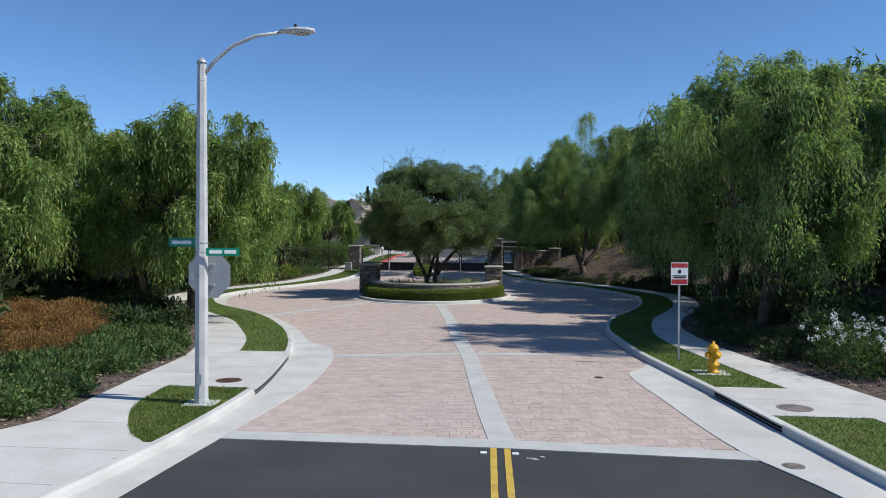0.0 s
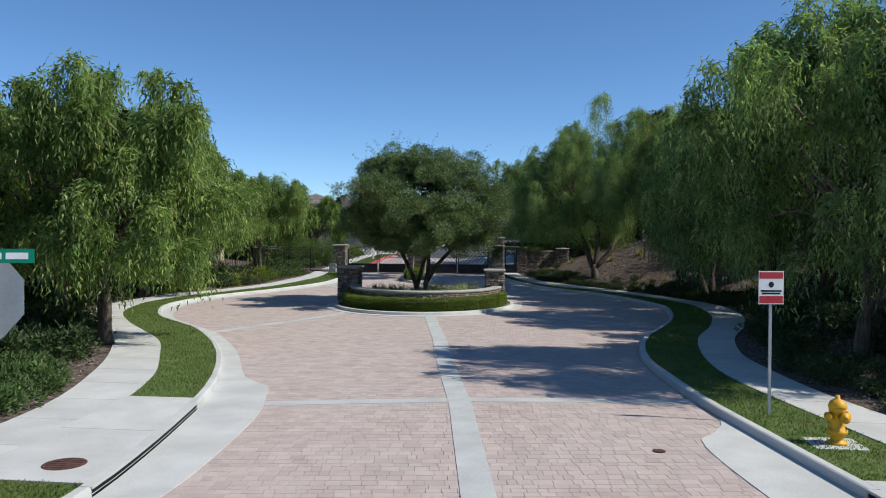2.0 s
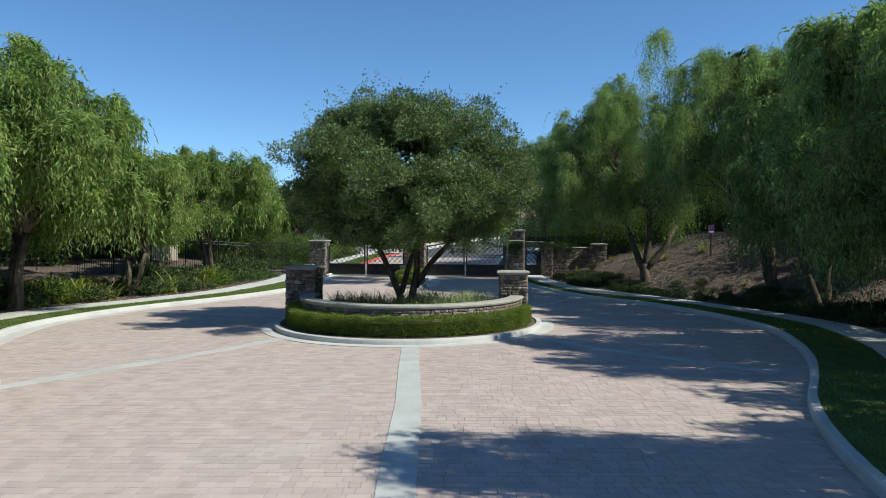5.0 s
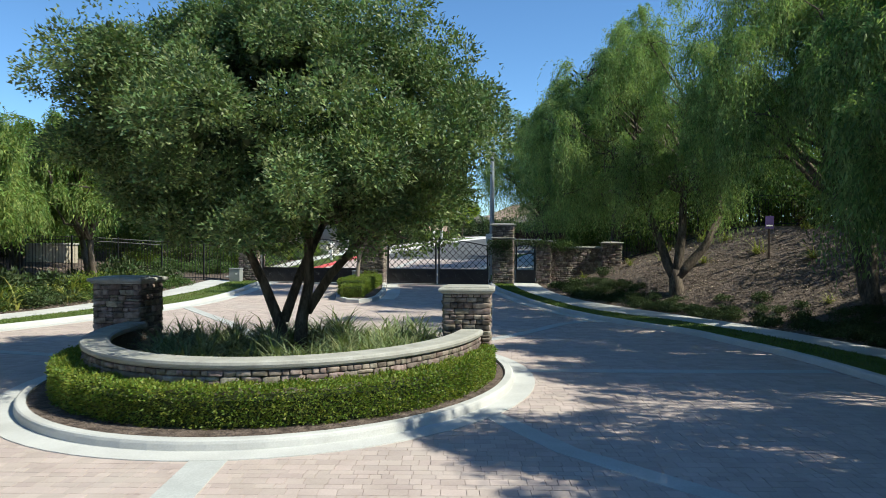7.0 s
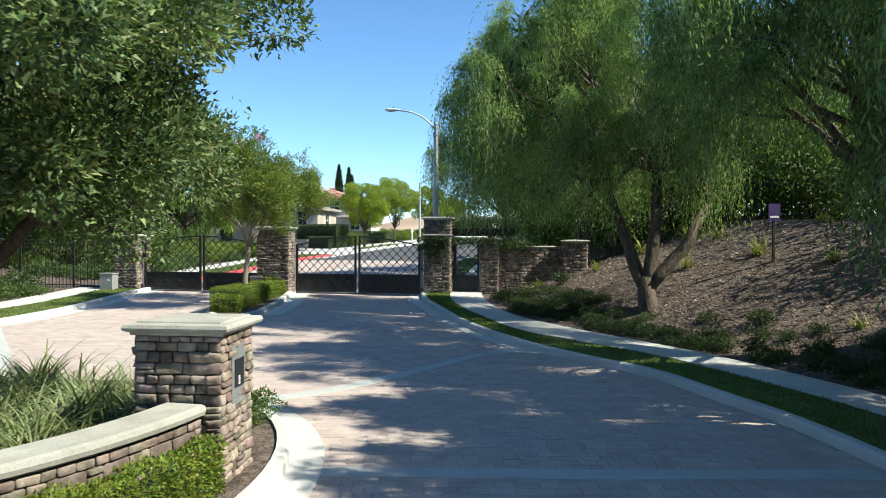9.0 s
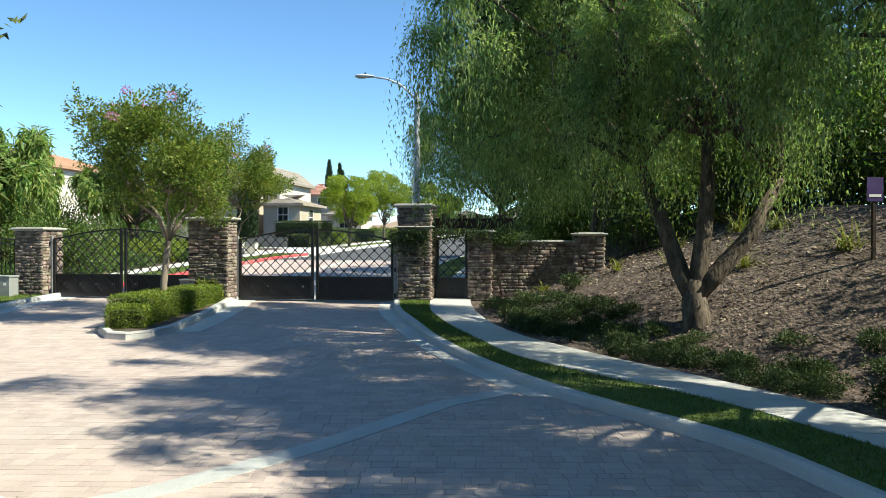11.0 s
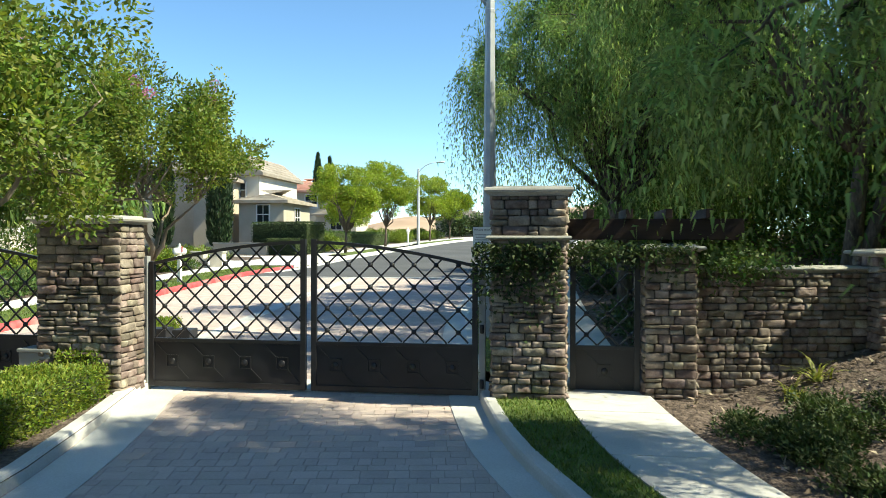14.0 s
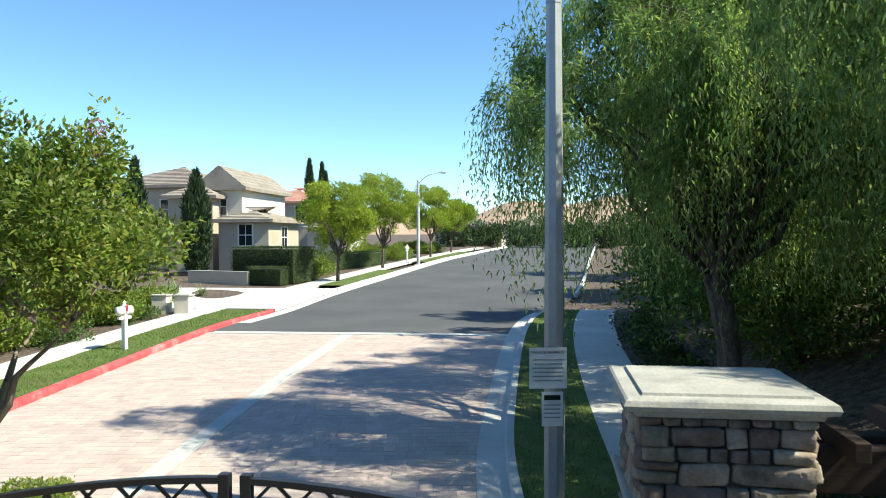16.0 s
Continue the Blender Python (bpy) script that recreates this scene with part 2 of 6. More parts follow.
def quads_of(name, corners, material):
    """One mesh of many loose faces; corners is an array (n, 3 or 4, 3)."""
    n, c = corners.shape[:2]
    me = bpy.data.meshes.new(name)
    me.vertices.add(c * n)
    me.vertices.foreach_set("co", np.asarray(corners, dtype=np.float32).ravel())
    me.loops.add(c * n)
    me.loops.foreach_set("vertex_index", np.arange(c * n, dtype=np.int32))
    me.polygons.add(n)
    me.polygons.foreach_set("loop_start", np.arange(0, c * n, c, dtype=np.int32))
    me.materials.append(material)
    me.polygons.foreach_set("use_smooth", np.zeros(n, dtype=bool))
    me.update(calc_edges=True)
    return me


def put(name, me, parent=None, label="", at=None):
    ob = new(name, me)
    if at is not None:
        ob.matrix_basis = at
    if parent:
        ob.parent = parent
    if label:
        ob["label"] = label
    return ob


def base_of(name, label, category, at, group="", kind=""):
    ob = new(name)
    ob.matrix_basis = at
    ob.empty_display_size = 0.2
    return tagged(ob, label, category, group, kind)


def box_mesh(name, lo, hi, material, bevel=0.0):
    bm = bmesh.new()
    bmesh.ops.create_cube(bm, size=1.0)
    for v in bm.verts:
        v.co = Vector([lo[k] + (v.co[k] + 0.5) * (hi[k] - lo[k]) for k in range(3)])
    if bevel:
        bmesh.ops.bevel(bm, geom=bm.edges[:], offset=bevel, segments=2, affect="EDGES", profile=0.6)
    me = bpy.data.meshes.new(name)
    bm.to_mesh(me)
    bm.free()
    me.materials.append(material)
    return me


def lathe(name, profile, material, sides=20, smooth=True):
    verts, faces = [], []
    for r, z in profile:
        for k in range(sides):
            a = 2 * math.pi * k / sides
            verts.append((r * math.cos(a), r * math.sin(a), z))
    for j in range(len(profile) - 1):
        for k in range(sides):
            a, b = j * sides + k, j * sides + (k + 1) % sides
            faces.append((a, b, b + sides, a + sides))
    faces.append(tuple(range(sides))[::-1])
    faces.append(tuple(range((len(profile) - 1) * sides, len(profile) * sides)))
    return mesh_of(name, verts, faces, material, smooth)


def tube(points, radii, sides=8):
    """Vertices and faces of a bent, tapered round bar."""
    verts, faces = [], []
    pts = [Vector(p) for p in points]
    up = Vector((0.3, 0.9, 0.2)).normalized()
    for i, p in enumerate(pts):
        d = (pts[min(i + 1, len(pts) - 1)] - pts[max(i - 1, 0)]).normalized()
        s = d.cross(up)
        s = s.normalized() if s.length > 1e-3 else Vector((1, 0, 0))
        t = d.cross(s).normalized()
        for k in range(sides):
            a = 2 * math.pi * k / sides
            verts.append(p + radii[i] * (math.cos(a) * s + math.sin(a) * t))
    for i in range(len(pts) - 1):
        for k in range(sides):
            a, b = i * sides + k, i * sides + (k + 1) % sides
            faces.append((a, b, b + sides, a + sides))
    faces.append(tuple(range(sides))[::-1])
    faces.append(tuple(range((len(pts) - 1) * sides, len(pts) * sides)))
    return verts, faces


def joined(name, pieces, material, smooth=True):
    verts, faces = [], []
    for v, f in pieces:
        o = len(verts)
        verts += list(v)
        faces += [tuple(i + o for i in q) for q in f]
    return mesh_of(name, verts, faces, material, smooth)


# ---- plan: road edges and walks as x over y ----
def flow(pairs):
    """A smooth line x(y) through (y, x) pairs."""
    ys, xs = [p[0] for p in pairs], [p[1] for p in pairs]
    ty, tx = [], []
    for i in range(len(ys) - 1):
        m0 = (xs[i + 1] - xs[i - 1]) / (ys[i + 1] - ys[i - 1]) if i else (xs[1] - xs[0]) / (ys[1] - ys[0])
        m1 = (xs[i + 2] - xs[i]) / (ys[i + 2] - ys[i]) if i + 2 < len(ys) else (xs[-1] - xs[-2]) / (ys[-1] - ys[-2])
        h = ys[i + 1] - ys[i]
        for k in range(8):
            s = k / 8
            ty.append(ys[i] + s * h)
            tx.append((2 * s**3 - 3 * s**2 + 1) * xs[i] + (s**3 - 2 * s**2 + s) * h * m0
                      + (-2 * s**3 + 3 * s**2) * xs[i + 1] + (s**3 - s**2) * h * m1)
    ty.append(ys[-1])
    tx.append(xs[-1])
    return lambda y: np.interp(y, ty, tx)


kerb_l = flow([(-8, -9), (-3, -3.2), (0, -1.5), (3, -0.4), (6.4, 0.0), (9.4, 0.02), (11.5, -0.12), (15.4, -0.8), (17.4, -1.28),
               (19.9, -2.12), (22.2, -3.1), (24.6, -4.35), (27, -5.85), (28.6, -7.2), (30.7, -9.0), (32.9, -10.2), (34.8, -11.0), (37, -11.45),
               (39.3, -11.5), (41.7, -11.3), (44.1, -10.75), (46.5, -9.85), (49.9, -8.7), (52.5, -8.0), (55.5, -7.75), (58, -8.0), (62, -8.2),
               (69.4, -8.4), (76, -8.6), (80, -8.6), (83.3, -8.2), (90, -8.0), (104.7, -6.9), (117.7, -5.8), (126, -4.6), (150, -1.5)])
lawn_l = flow([(-8, -9.6), (-3, -3.6), (0, -1.8), (3, -0.7), (6.4, -0.25), (6.9, -0.7), (7.9, -1.3), (9, -1.78), (10.3, -1.98), (15.9, -2.42),
               (16.8, -2.62), (18.6, -3.2), (21.3, -4.45), (23.8, -5.75), (26, -7.4), (28.2, -9.1), (31.5, -11.2), (34.5, -12.35), (37, -12.85),
               (41, -12.75), (45.7, -11.6), (49, -10.6), (53, -9.9), (55.5, -9.4), (59, -9.6), (62, -9.8), (69, -10.1), (76, -10.3),
               (84, -10.2), (90, -9.6), (104.7, -8.5), (126, -6.2), (150, -3.1)])
walk_l = flow([(-8, -20), (-3, -9.5), (0, -6.2), (4, -4.0), (6.8, -3.05), (7.7, -2.75), (9.3, -2.9), (11.7, -3.2), (15.2, -3.6), (18.3, -4.6),
               (20.9, -5.7), (23.5, -7.1), (26.0, -8.9), (28.4, -10.8), (31, -12.5), (34, -13.6), (37, -14.25), (41, -14.15), (45.7, -13.0),
               (49, -11.9), (53, -11.2), (55.5, -10.7), (59, -10.8), (62, -11.0), (69, -11.3), (76, -11.5), (84, -11.4), (90, -10.8),
               (104.7, -9.7), (126, -7.4), (150, -4.3)])
kerb_r = flow([(-8, 19), (-3, 14), (0, 12.0), (3, 11.1), (6.2, 10.5), (7.9, 10.25), (9.5, 10.03), (11.2, 9.81), (12.4, 9.62), (14.4, 9.31), (17.2, 8.9),
               (20.2, 8.65), (22.5, 8.57), (25.2, 8.87), (27.7, 9.45), (30.1, 10.3), (32.5, 11.05), (35.4, 11.65), (39, 12.0), (41.4, 11.65), (43.8, 11.05),
               (45.3, 10.4), (47.2, 9.5), (48.7, 8.15), (50.2, 6.95), (51.9, 5.87), (53.8, 4.82), (55.6, 4.02), (57.5, 3.22), (59.2, 2.78), (60.1, 2.62), (61, 2.45),
               (66.2, 1.75), (70, 1.6), (77.8, 1.6), (82, 1.9), (84.5, 2.5), (88, 3.4), (95, 4.2), (105, 5.0), (118, 6.0), (130, 7.0), (150, 8.6)])
lawn_r = flow([(-8, 22), (0, 13.8), (3, 12.9), (7, 12.3), (9.8, 11.9), (12.15, 11.35), (15.5, 10.75), (18.9, 10.2), (20.9, 10.1), (23.4, 10.3),
               (27, 11.0), (30.5, 12.2), (34.7, 13.25), (39, 13.6), (41.5, 13.25), (44.75, 12.2), (47.45, 10.8), (49.3, 9.5), (50.6, 8.1), (52, 6.75), (53.9, 5.7), (55.5, 4.88),
               (57.5, 4.15), (60.0, 3.75), (62, 3.6), (70, 3.2), (78, 3.2), (84, 3.7), (95, 5.8), (118, 7.4), (150, 10.0)])
walk_r = flow([(-8, 24), (0, 15.2), (7, 13.7), (11.4, 12.85), (14.4, 12.3), (18.3, 11.55), (22, 11.35), (23.8, 11.45), (27.2, 12.2), (30.5, 13.4), (34.5, 14.5),
               (39, 14.9), (41.5, 14.5), (45, 13.25), (48, 11.7), (49.9, 10.4), (51.7, 8.8), (52.8, 7.8), (53.9, 6.85), (55.5, 5.95), (58, 5.2), (60.5, 4.85), (62, 4.8),
               (70, 4.5), (78, 4.5), (84, 5.0), (95, 7.0), (118, 8.7), (150, 11.3)])


RISE = ((44, 46, 48, 50, 52, 54, 56, 58, 60, 63, 66, 72, 78, 84, 92, 100, 110, 130, 150), (0, 0.02, 0.06, 0.11, 0.18, 0.29, 0.42, 0.53, 0.61, 0.71, 0.82, 1.06, 1.30, 1.48, 1.75, 2.0, 2.33, 2.9, 3.3))


def rise(y):
    """Height of the drive: level to the island, climbing to the gate sill and on up the street."""
    return np.interp(np.asarray(y, dtype=float), RISE[0], RISE[1])


def slope_noise(x, y, s, seed):
    return np.sin(x / s + seed) * np.cos(y / (s * 1.3) + 2.1 * seed) * 0.5 + np.sin((x + y) / (s * 0.6) + seed * 3) * 0.25


def lie(x, y):
    """Height of the open ground."""
    x, y = np.asarray(x, dtype=float), np.asarray(y, dtype=float)
    dl, dr = walk_l(y) - x, x - walk_r(y)
    d = np.maximum(dl, dr)
    base = rise(y)
    edge = np.clip((d + 0.9) / 0.9, 0, 1)
    z = base - 0.12 + 0.24 * edge
    left = np.clip(dl - 2.0, 0, 9) * 0.10 * (y < 75)
    bank = np.clip(dr - 1.3, 0, 8) * 0.34 * np.clip((y - 6) / 12, 0.1, 1) * np.clip((86 - y) / 12, 0, 1)
    z = z + np.where(d > 0, left + bank + slope_noise(x, y, 2.3, 1.0) * 0.06 * np.clip(d, 0, 1), 0)
    far = np.hypot(x, y - 40)
    return z + np.clip((far - 160) / 700, 0, 1) ** 2 * 6


# ---- ground ----
def spread_axis(lo, hi, step, far):
    inner = np.arange(lo, hi + step * 0.5, step)
    out = np.geomspace(step, far, 26).cumsum()
    return np.concatenate([(lo - out)[::-1], inner, hi + out])


gx, gy = spread_axis(-30, 30, 0.6, 900), spread_axis(-8, 132, 0.6, 900)
GX, GY = np.meshgrid(gx, gy)
GZ = lie(GX, GY)
gv = np.stack([GX, GY, GZ], -1).reshape(-1, 3)
w = len(gx)
gi = (np.arange(len(gy) - 1)[:, None] * w + np.arange(w - 1)[None]).ravel()
ground = put("ground", mesh_of("ground", gv, np.stack([gi, gi + 1, gi + w + 1, gi + w], -1).tolist(), M_MULCH, True))
tagged(ground, "brown bark mulch on rising planted banks", "ground", kind="structure")

# distant dry hill
hv, hf = [], []
for j in range(9):
    for i in range(41):
        a = i / 40
        top = 42 * math.exp(-((a - 0.62) / 0.3) ** 2) + 14 * math.sin(a * 9) + 6 * math.sin(a * 31 + 1) + 10
        s = j / 8
        hv.append((-420 + 620 * a, 700 + 260 * s, -2 + max(top, 4) * math.sin(s * math.pi / 2) ** 1.3))
for j in range(8):
    for i in range(40):
        q = j * 41 + i
        hf.append((q, q + 1, q + 42, q + 41))
tagged(put("backdrop", mesh_of("hill", hv, hf, M_HILL, True)), "dry tan grass hill far behind the houses", "hill", kind="structure")


def strip(name, left, right, y0, y1, z, material, step=0.5, label="", category="", depth=0.0):
    """A sheet between two lines x(y); with depth it is a slab."""
    ys = np.linspace(y0, y1, max(2, int((y1 - y0) / step) + 1))
    verts = [(float(left(y)), y, float(rise(y)) + z) for y in ys] + [(float(right(y)), y, float(rise(y)) + z) for y in ys]
    n = len(ys)
    faces = [(i, n + i, n + i + 1, i + 1) for i in range(n - 1)]
    if depth:
        verts += [(v[0], v[1], v[2] - depth) for v in verts]
        m = 2 * n
        faces += [(i, i + 1, m + i + 1, m + i) for i in range(n - 1)] + [(n + i, m + n + i, m + n + i + 1, n + i + 1) for i in range(n - 1)]
        faces += [(0, m, m + n, n), (n - 1, 2 * n - 1, m + 2 * n - 1, m + n - 1)]
    ob = put(name, mesh_of(name, verts, faces, material))
    if label:
        tagged(ob, label, category, kind="structure")
    return ob


def shifted(line, d):
    return lambda y: line(y) + d


# road sheets
av = [(-70, -40, -0.01), (70, -40, -0.01), (70, -6, -0.01), (-70, -6, -0.01)]
tagged(put("road", mesh_of("cross_street", av, [(0, 1, 2, 3)], M_ASPHALT)), "dark grey asphalt cross street", "road", kind="structure")
strip("road", kerb_l, kerb_r, -6, 7.45, -0.006, M_ASPHALT, label="dark fresh asphalt road with yellow centre lines", category="road")
bed = strip("pavement", kerb_l, kerb_r, 7.3, 78.9, -0.008, M_JOINT, step=0.2, label="pink clay paver driveway with concrete bands", category="driveway")
strip("road", kerb_l, kerb_r, 78.5, 150, 0.0, M_OLDASPHALT, label="weathered grey asphalt residential street climbing away", category="road")


def ribbon(name, pts, width, z, material, depth=0.05, closed=False):
    """A flat band of constant width along plan points."""
    p = [Vector((q[0], q[1])) for q in pts]
    n = len(p)
    verts, faces = [], []
    for i in range(n):
        a, b = (p[(i - 1) % n], p[(i + 1) % n]) if closed else (p[max(i - 1, 0)], p[min(i + 1, n - 1)])
        d = (b - a).normalized()
        s = Vector((-d.y, d.x)) * width / 2
        zz = float(rise(p[i].y)) + z
        verts += [(p[i].x + s.x, p[i].y + s.y, zz), (p[i].x - s.x, p[i].y - s.y, zz),
                  (p[i].x + s.x, p[i].y + s.y, zz - depth), (p[i].x - s.x, p[i].y - s.y, zz - depth)]
    for i in range(n if closed else n - 1):
        a, b = 4 * i, 4 * ((i + 1) % n)
        faces += [(a + 1, b + 1, b, a), (a, b, b + 2, a + 2), (b + 1, a + 1, a + 3, b + 3)]
    if not closed:
        faces += [(0, 2, 3, 1), (4 * n - 4, 4 * n - 3, 4 * n - 1, 4 * n - 2)]
    return mesh_of(name, verts, faces, material)


def segment_pts(a, b, step=1.0):
    n = max(2, int(math.hypot(b[0] - a[0], b[1] - a[1]) / step) + 1)
    return [(a[0] + (b[0] - a[0]) * k / (n - 1), a[1] + (b[1] - a[1]) * k / (n - 1)) for k in range(n)]


def trim(name, me, label, category="trim"):
    return tagged(put(name, me), label, category, kind="structure")


# concrete bands across and along the pavers
BANDS = [([(5.3, 7.75), (5.0, 9.75), (4.12, 16.66), (3.16, 22.56), (2.56, 26.74), (1.95, 30.25), (1.4, 33.6)], 0.46, 0.010),
         ([(0.2, 7.62), (5.2, 7.62), (10.2, 7.35)], 0.5, 0.008),
         ([(0.2, 16.3), (4.1, 17.2), (8.9, 17.75)], 0.36, 0.008),
         ([(-5.7, 26.2), (-4.15, 30.1), (-3.3, 32.2), (-2.45, 34.8)], 0.36, 0.008),
         ([(4.6, 36.6), (5.8, 34.65), (7.1, 33.4), (9.9, 30.9)], 0.36, 0.008),
         ([(4.9, 40.6), (8.2, 41.05), (11.4, 41.6)], 0.36, 0.008),
         ([(2.6, 43.7), (3.75, 45.0), (4.75, 46.6), (5.9, 48.9), (6.9, 50.0)], 0.36, 0.008),
         ([(-4.1, 40.6), (-7.5, 41.0), (-10.5, 41.4)], 0.36, 0.008),
         ([(-2.3, 44.4), (-4.5, 47.4), (-7.9, 51.2)], 0.36, 0.008),
         ([(-8.1, 60.5), (2.5, 60.5)], 1.15, 0.006),
         ([(-8.5, 78.4), (1.6, 78.6)], 0.5, 0.008),
         ([(-3.3, 61.1), (-3.6, 66), (-3.9, 72), (-3.9, 78.2)], 0.36, 0.010)]
for pts, width, z in BANDS:
    fine = [q for a, b in zip(pts, pts[1:]) for q in segment_pts(a, b, 0.8)[:-1]] + [pts[-1]]
    trim("trim", ribbon("concrete_band", fine, width, z, M_BANDC), "pale concrete band between the clay pavers")


# gutters: wide apron by the drains, narrow elsewhere
edge_l = flow([(2, 0.4), (4.4, 0.45), (7.5, 0.6), (9.7, 0.72), (11.3, 0.8), (13.1, 0.7), (15.5, 0.42), (17.0, 0.03), (18.2, -0.4), (18.7, -1.0), (19.9, -1.6),
               (22.2, -2.6), (24.6, -3.85), (27, -5.35), (28.6, -6.7), (30.7, -8.5), (32.9, -9.7), (36.5, -10.9), (39.3, -11.05), (41.7, -10.85), (44.1, -10.3),
               (46.5, -9.4), (49.9, -8.25), (52.5, -7.55), (55.5, -7.3), (58, -7.5), (60, -7.6)])
edge_r = flow([(2, 10.8), (6, 9.65), (7.7, 9.05), (11.4, 8.55), (14.55, 8.25), (15.3, 8.7), (16.2, 8.98), (17.2, 8.88), (60, 2.6)])
strip("trim", kerb_l, edge_l, 2, 60, 0.012, M_CONC, label="pale concrete gutter along the kerb", category="gutter", depth=0.06)
strip("trim", edge_r, kerb_r, 2, 16.2, 0.012, M_CONC, label="pale concrete gutter apron by the drain", category="gutter", depth=0.06)
strip("trim", shifted(kerb_r, -0.42), kerb_r, 49.5, 60.0, 0.012, M_CONC, step=0.25, label="concrete gutter along the kerb before the gate", category="gutter", depth=0.06)
strip("trim", kerb_l, shifted(kerb_l, 0.5), 80.5, 150, 0.012, M_CONC, label="pale concrete gutter along the street", category="gutter", depth=0.05)
strip("trim", shifted(kerb_r, -0.45), kerb_r, 61.5, 84, 0.012, M_CONC, label="concrete gutter beside the drive", category="gutter", depth=0.05)


def kerb(name, line, side, y0, y1, material, label, step=0.4, gaps=(), height=0.15, width=0.16):
    """A kerb along x(y): a rounded front edge and a flat top; side -1 backs to the left."""
    prof = [(-0.012, -0.08), (0.0, height - 0.05), (0.012, height - 0.015), (0.04, height), (width, height), (width, -0.08)]
    pieces = []
    stops = [y0] + [g for gap in gaps for g in gap] + [y1]
    for a, b in zip(stops[::2], stops[1::2]):
        ys = np.linspace(a, b, max(2, int((b - a) / step) + 1))
        verts, faces = [], []
        for y in ys:
            s = (float(line(y + 0.05)) - float(line(y - 0.05))) / 0.1
            nrm = Vector((1, -s)).normalized() * side
            for o, z in prof:
                verts.append((float(line(y)) + nrm.x * o, y + nrm.y * o, float(rise(y)) + z))
        m = len(prof)
        for i in range(len(ys) - 1):
            for k in range(m - 1):
                q = (i * m + k, i * m + k + 1, (i + 1) * m + k + 1, (i + 1) * m + k)
                faces.append(q if side < 0 else q[::-1])
        faces += [tuple(range(m)), tuple(range((len(ys) - 1) * m, len(ys) * m))[::-1]]
        pieces.append((verts, faces))
    return tagged(put(name, joined(name, pieces, material, False)), label, "kerb", kind="structure")


kerb("kerb", kerb_l, -1, -7, 60.2, M_CONC, "pale concrete kerb curving round the drive", gaps=[(10.75, 15.6)])
kerb("kerb", kerb_r, 1, -7, 60.2, M_CONC, "concrete kerb along the drive, partly shaded", gaps=[(8.9, 11.9)])
kerb("kerb", kerb_l, -1, 61.0, 83.3, M_REDKERB, "red painted kerb past the gate")
kerb("kerb", kerb_l, -1, 91.5, 150, M_CONC, "concrete kerb of the residential street", step=1.0)
kerb("kerb", kerb_r, 1, 61.0, 85.5, M_CONC, "concrete kerb beside the gate lawn")
kerb("kerb", kerb_r, 1, 90, 150, M_CONC, "concrete kerb of the far street side", step=1.0)

# lawns
KB = 0.16
LAWNS = [(lawn_l, shifted(kerb_l, -KB), 6.55, 10.85), (lawn_l, shifted(kerb_l, -KB), 16.0, 59.2), (lawn_l, shifted(kerb_l, -KB), 61.2, 83.2),
         (lawn_l, shifted(kerb_l, -KB), 93, 104), (lawn_l, shifted(kerb_l, -KB), 112, 128),
         (shifted(kerb_r, KB), lawn_r, 0, 9.6), (shifted(kerb_r, KB), lawn_r, 12.3, 60.0), (shifted(kerb_r, KB), lawn_r, 61.0, 84.0)]
for a, b, y0, y1 in LAWNS:
    strip("lawn", a, b, y0, y1, 0.135, M_TURF, label="mown green lawn strip beside the kerb", category="lawn")


def blades(name, a, b, y0, y1, count, tall):
    rng = np.random.default_rng(int(y0 * 10) + count)
    y = rng.uniform(y0, y1, count)
    x = a(y) + (b(y) - a(y)) * rng.uniform(0.005, 0.995, count)
    z = rise(y) + 0.13
    an = rng.uniform(0, 2 * np.pi, count)
    wd = rng.uniform(0.006, 0.012, count)
    h = tall * rng.uniform(0.5, 1.2, count)
    lean = rng.normal(0, 0.025, (count, 2))
    base = np.stack([x, y, z], -1)
    side = np.stack([np.cos(an) * wd, np.sin(an) * wd, np.zeros(count)], -1)
    tip = base + np.concatenate([lean, h[:, None]], 1)
    return quads_of(name, np.stack([base - side, base + side, tip + side * 0.3, tip - side * 0.3], 1), M_BLADE)


for (a, b, y0, y1), count in zip(LAWNS, (9000, 26000, 9000, 0, 0, 9000, 34000, 6000)):
    if count:
        tagged(put("grass", blades("grass", a, b, y0, y1, count, 0.05)), "short mown green grass blades", "grass", kind="stuff")


# walks: slabs with open joints
def slab_walk(inner, outer, y0, y1, length, label):
    thing = strip("pavement", shifted(inner, 0.0), shifted(outer, 0.0), y0, y1, 0.10, M_JOINT, label=label, category="sidewalk")
    y = y0
    while y < y1 - 0.05:
        e = min(y + length, y1)
        ys = np.linspace(y + 0.006, e - 0.006, 4)
        v, f = [], []
        for yy in ys:
            z = float(rise(yy)) + 0.15
            a, b = float(inner(yy)), float(outer(yy))
            v += [(a, yy, z - 0.12), (a, yy, z), (b, yy, z), (b, yy, z - 0.12)]
        for i in range(3):
            for k in range(3):
                f.append((4 * i + k, 4 * i + k + 1, 4 * i + k + 5, 4 * i + k + 4))
        f += [(0, 3, 2, 1), (12, 13, 14, 15)]
        put("slab", mesh_of("slab", v, f, M_WALK), thing)
        y = e
    return thing


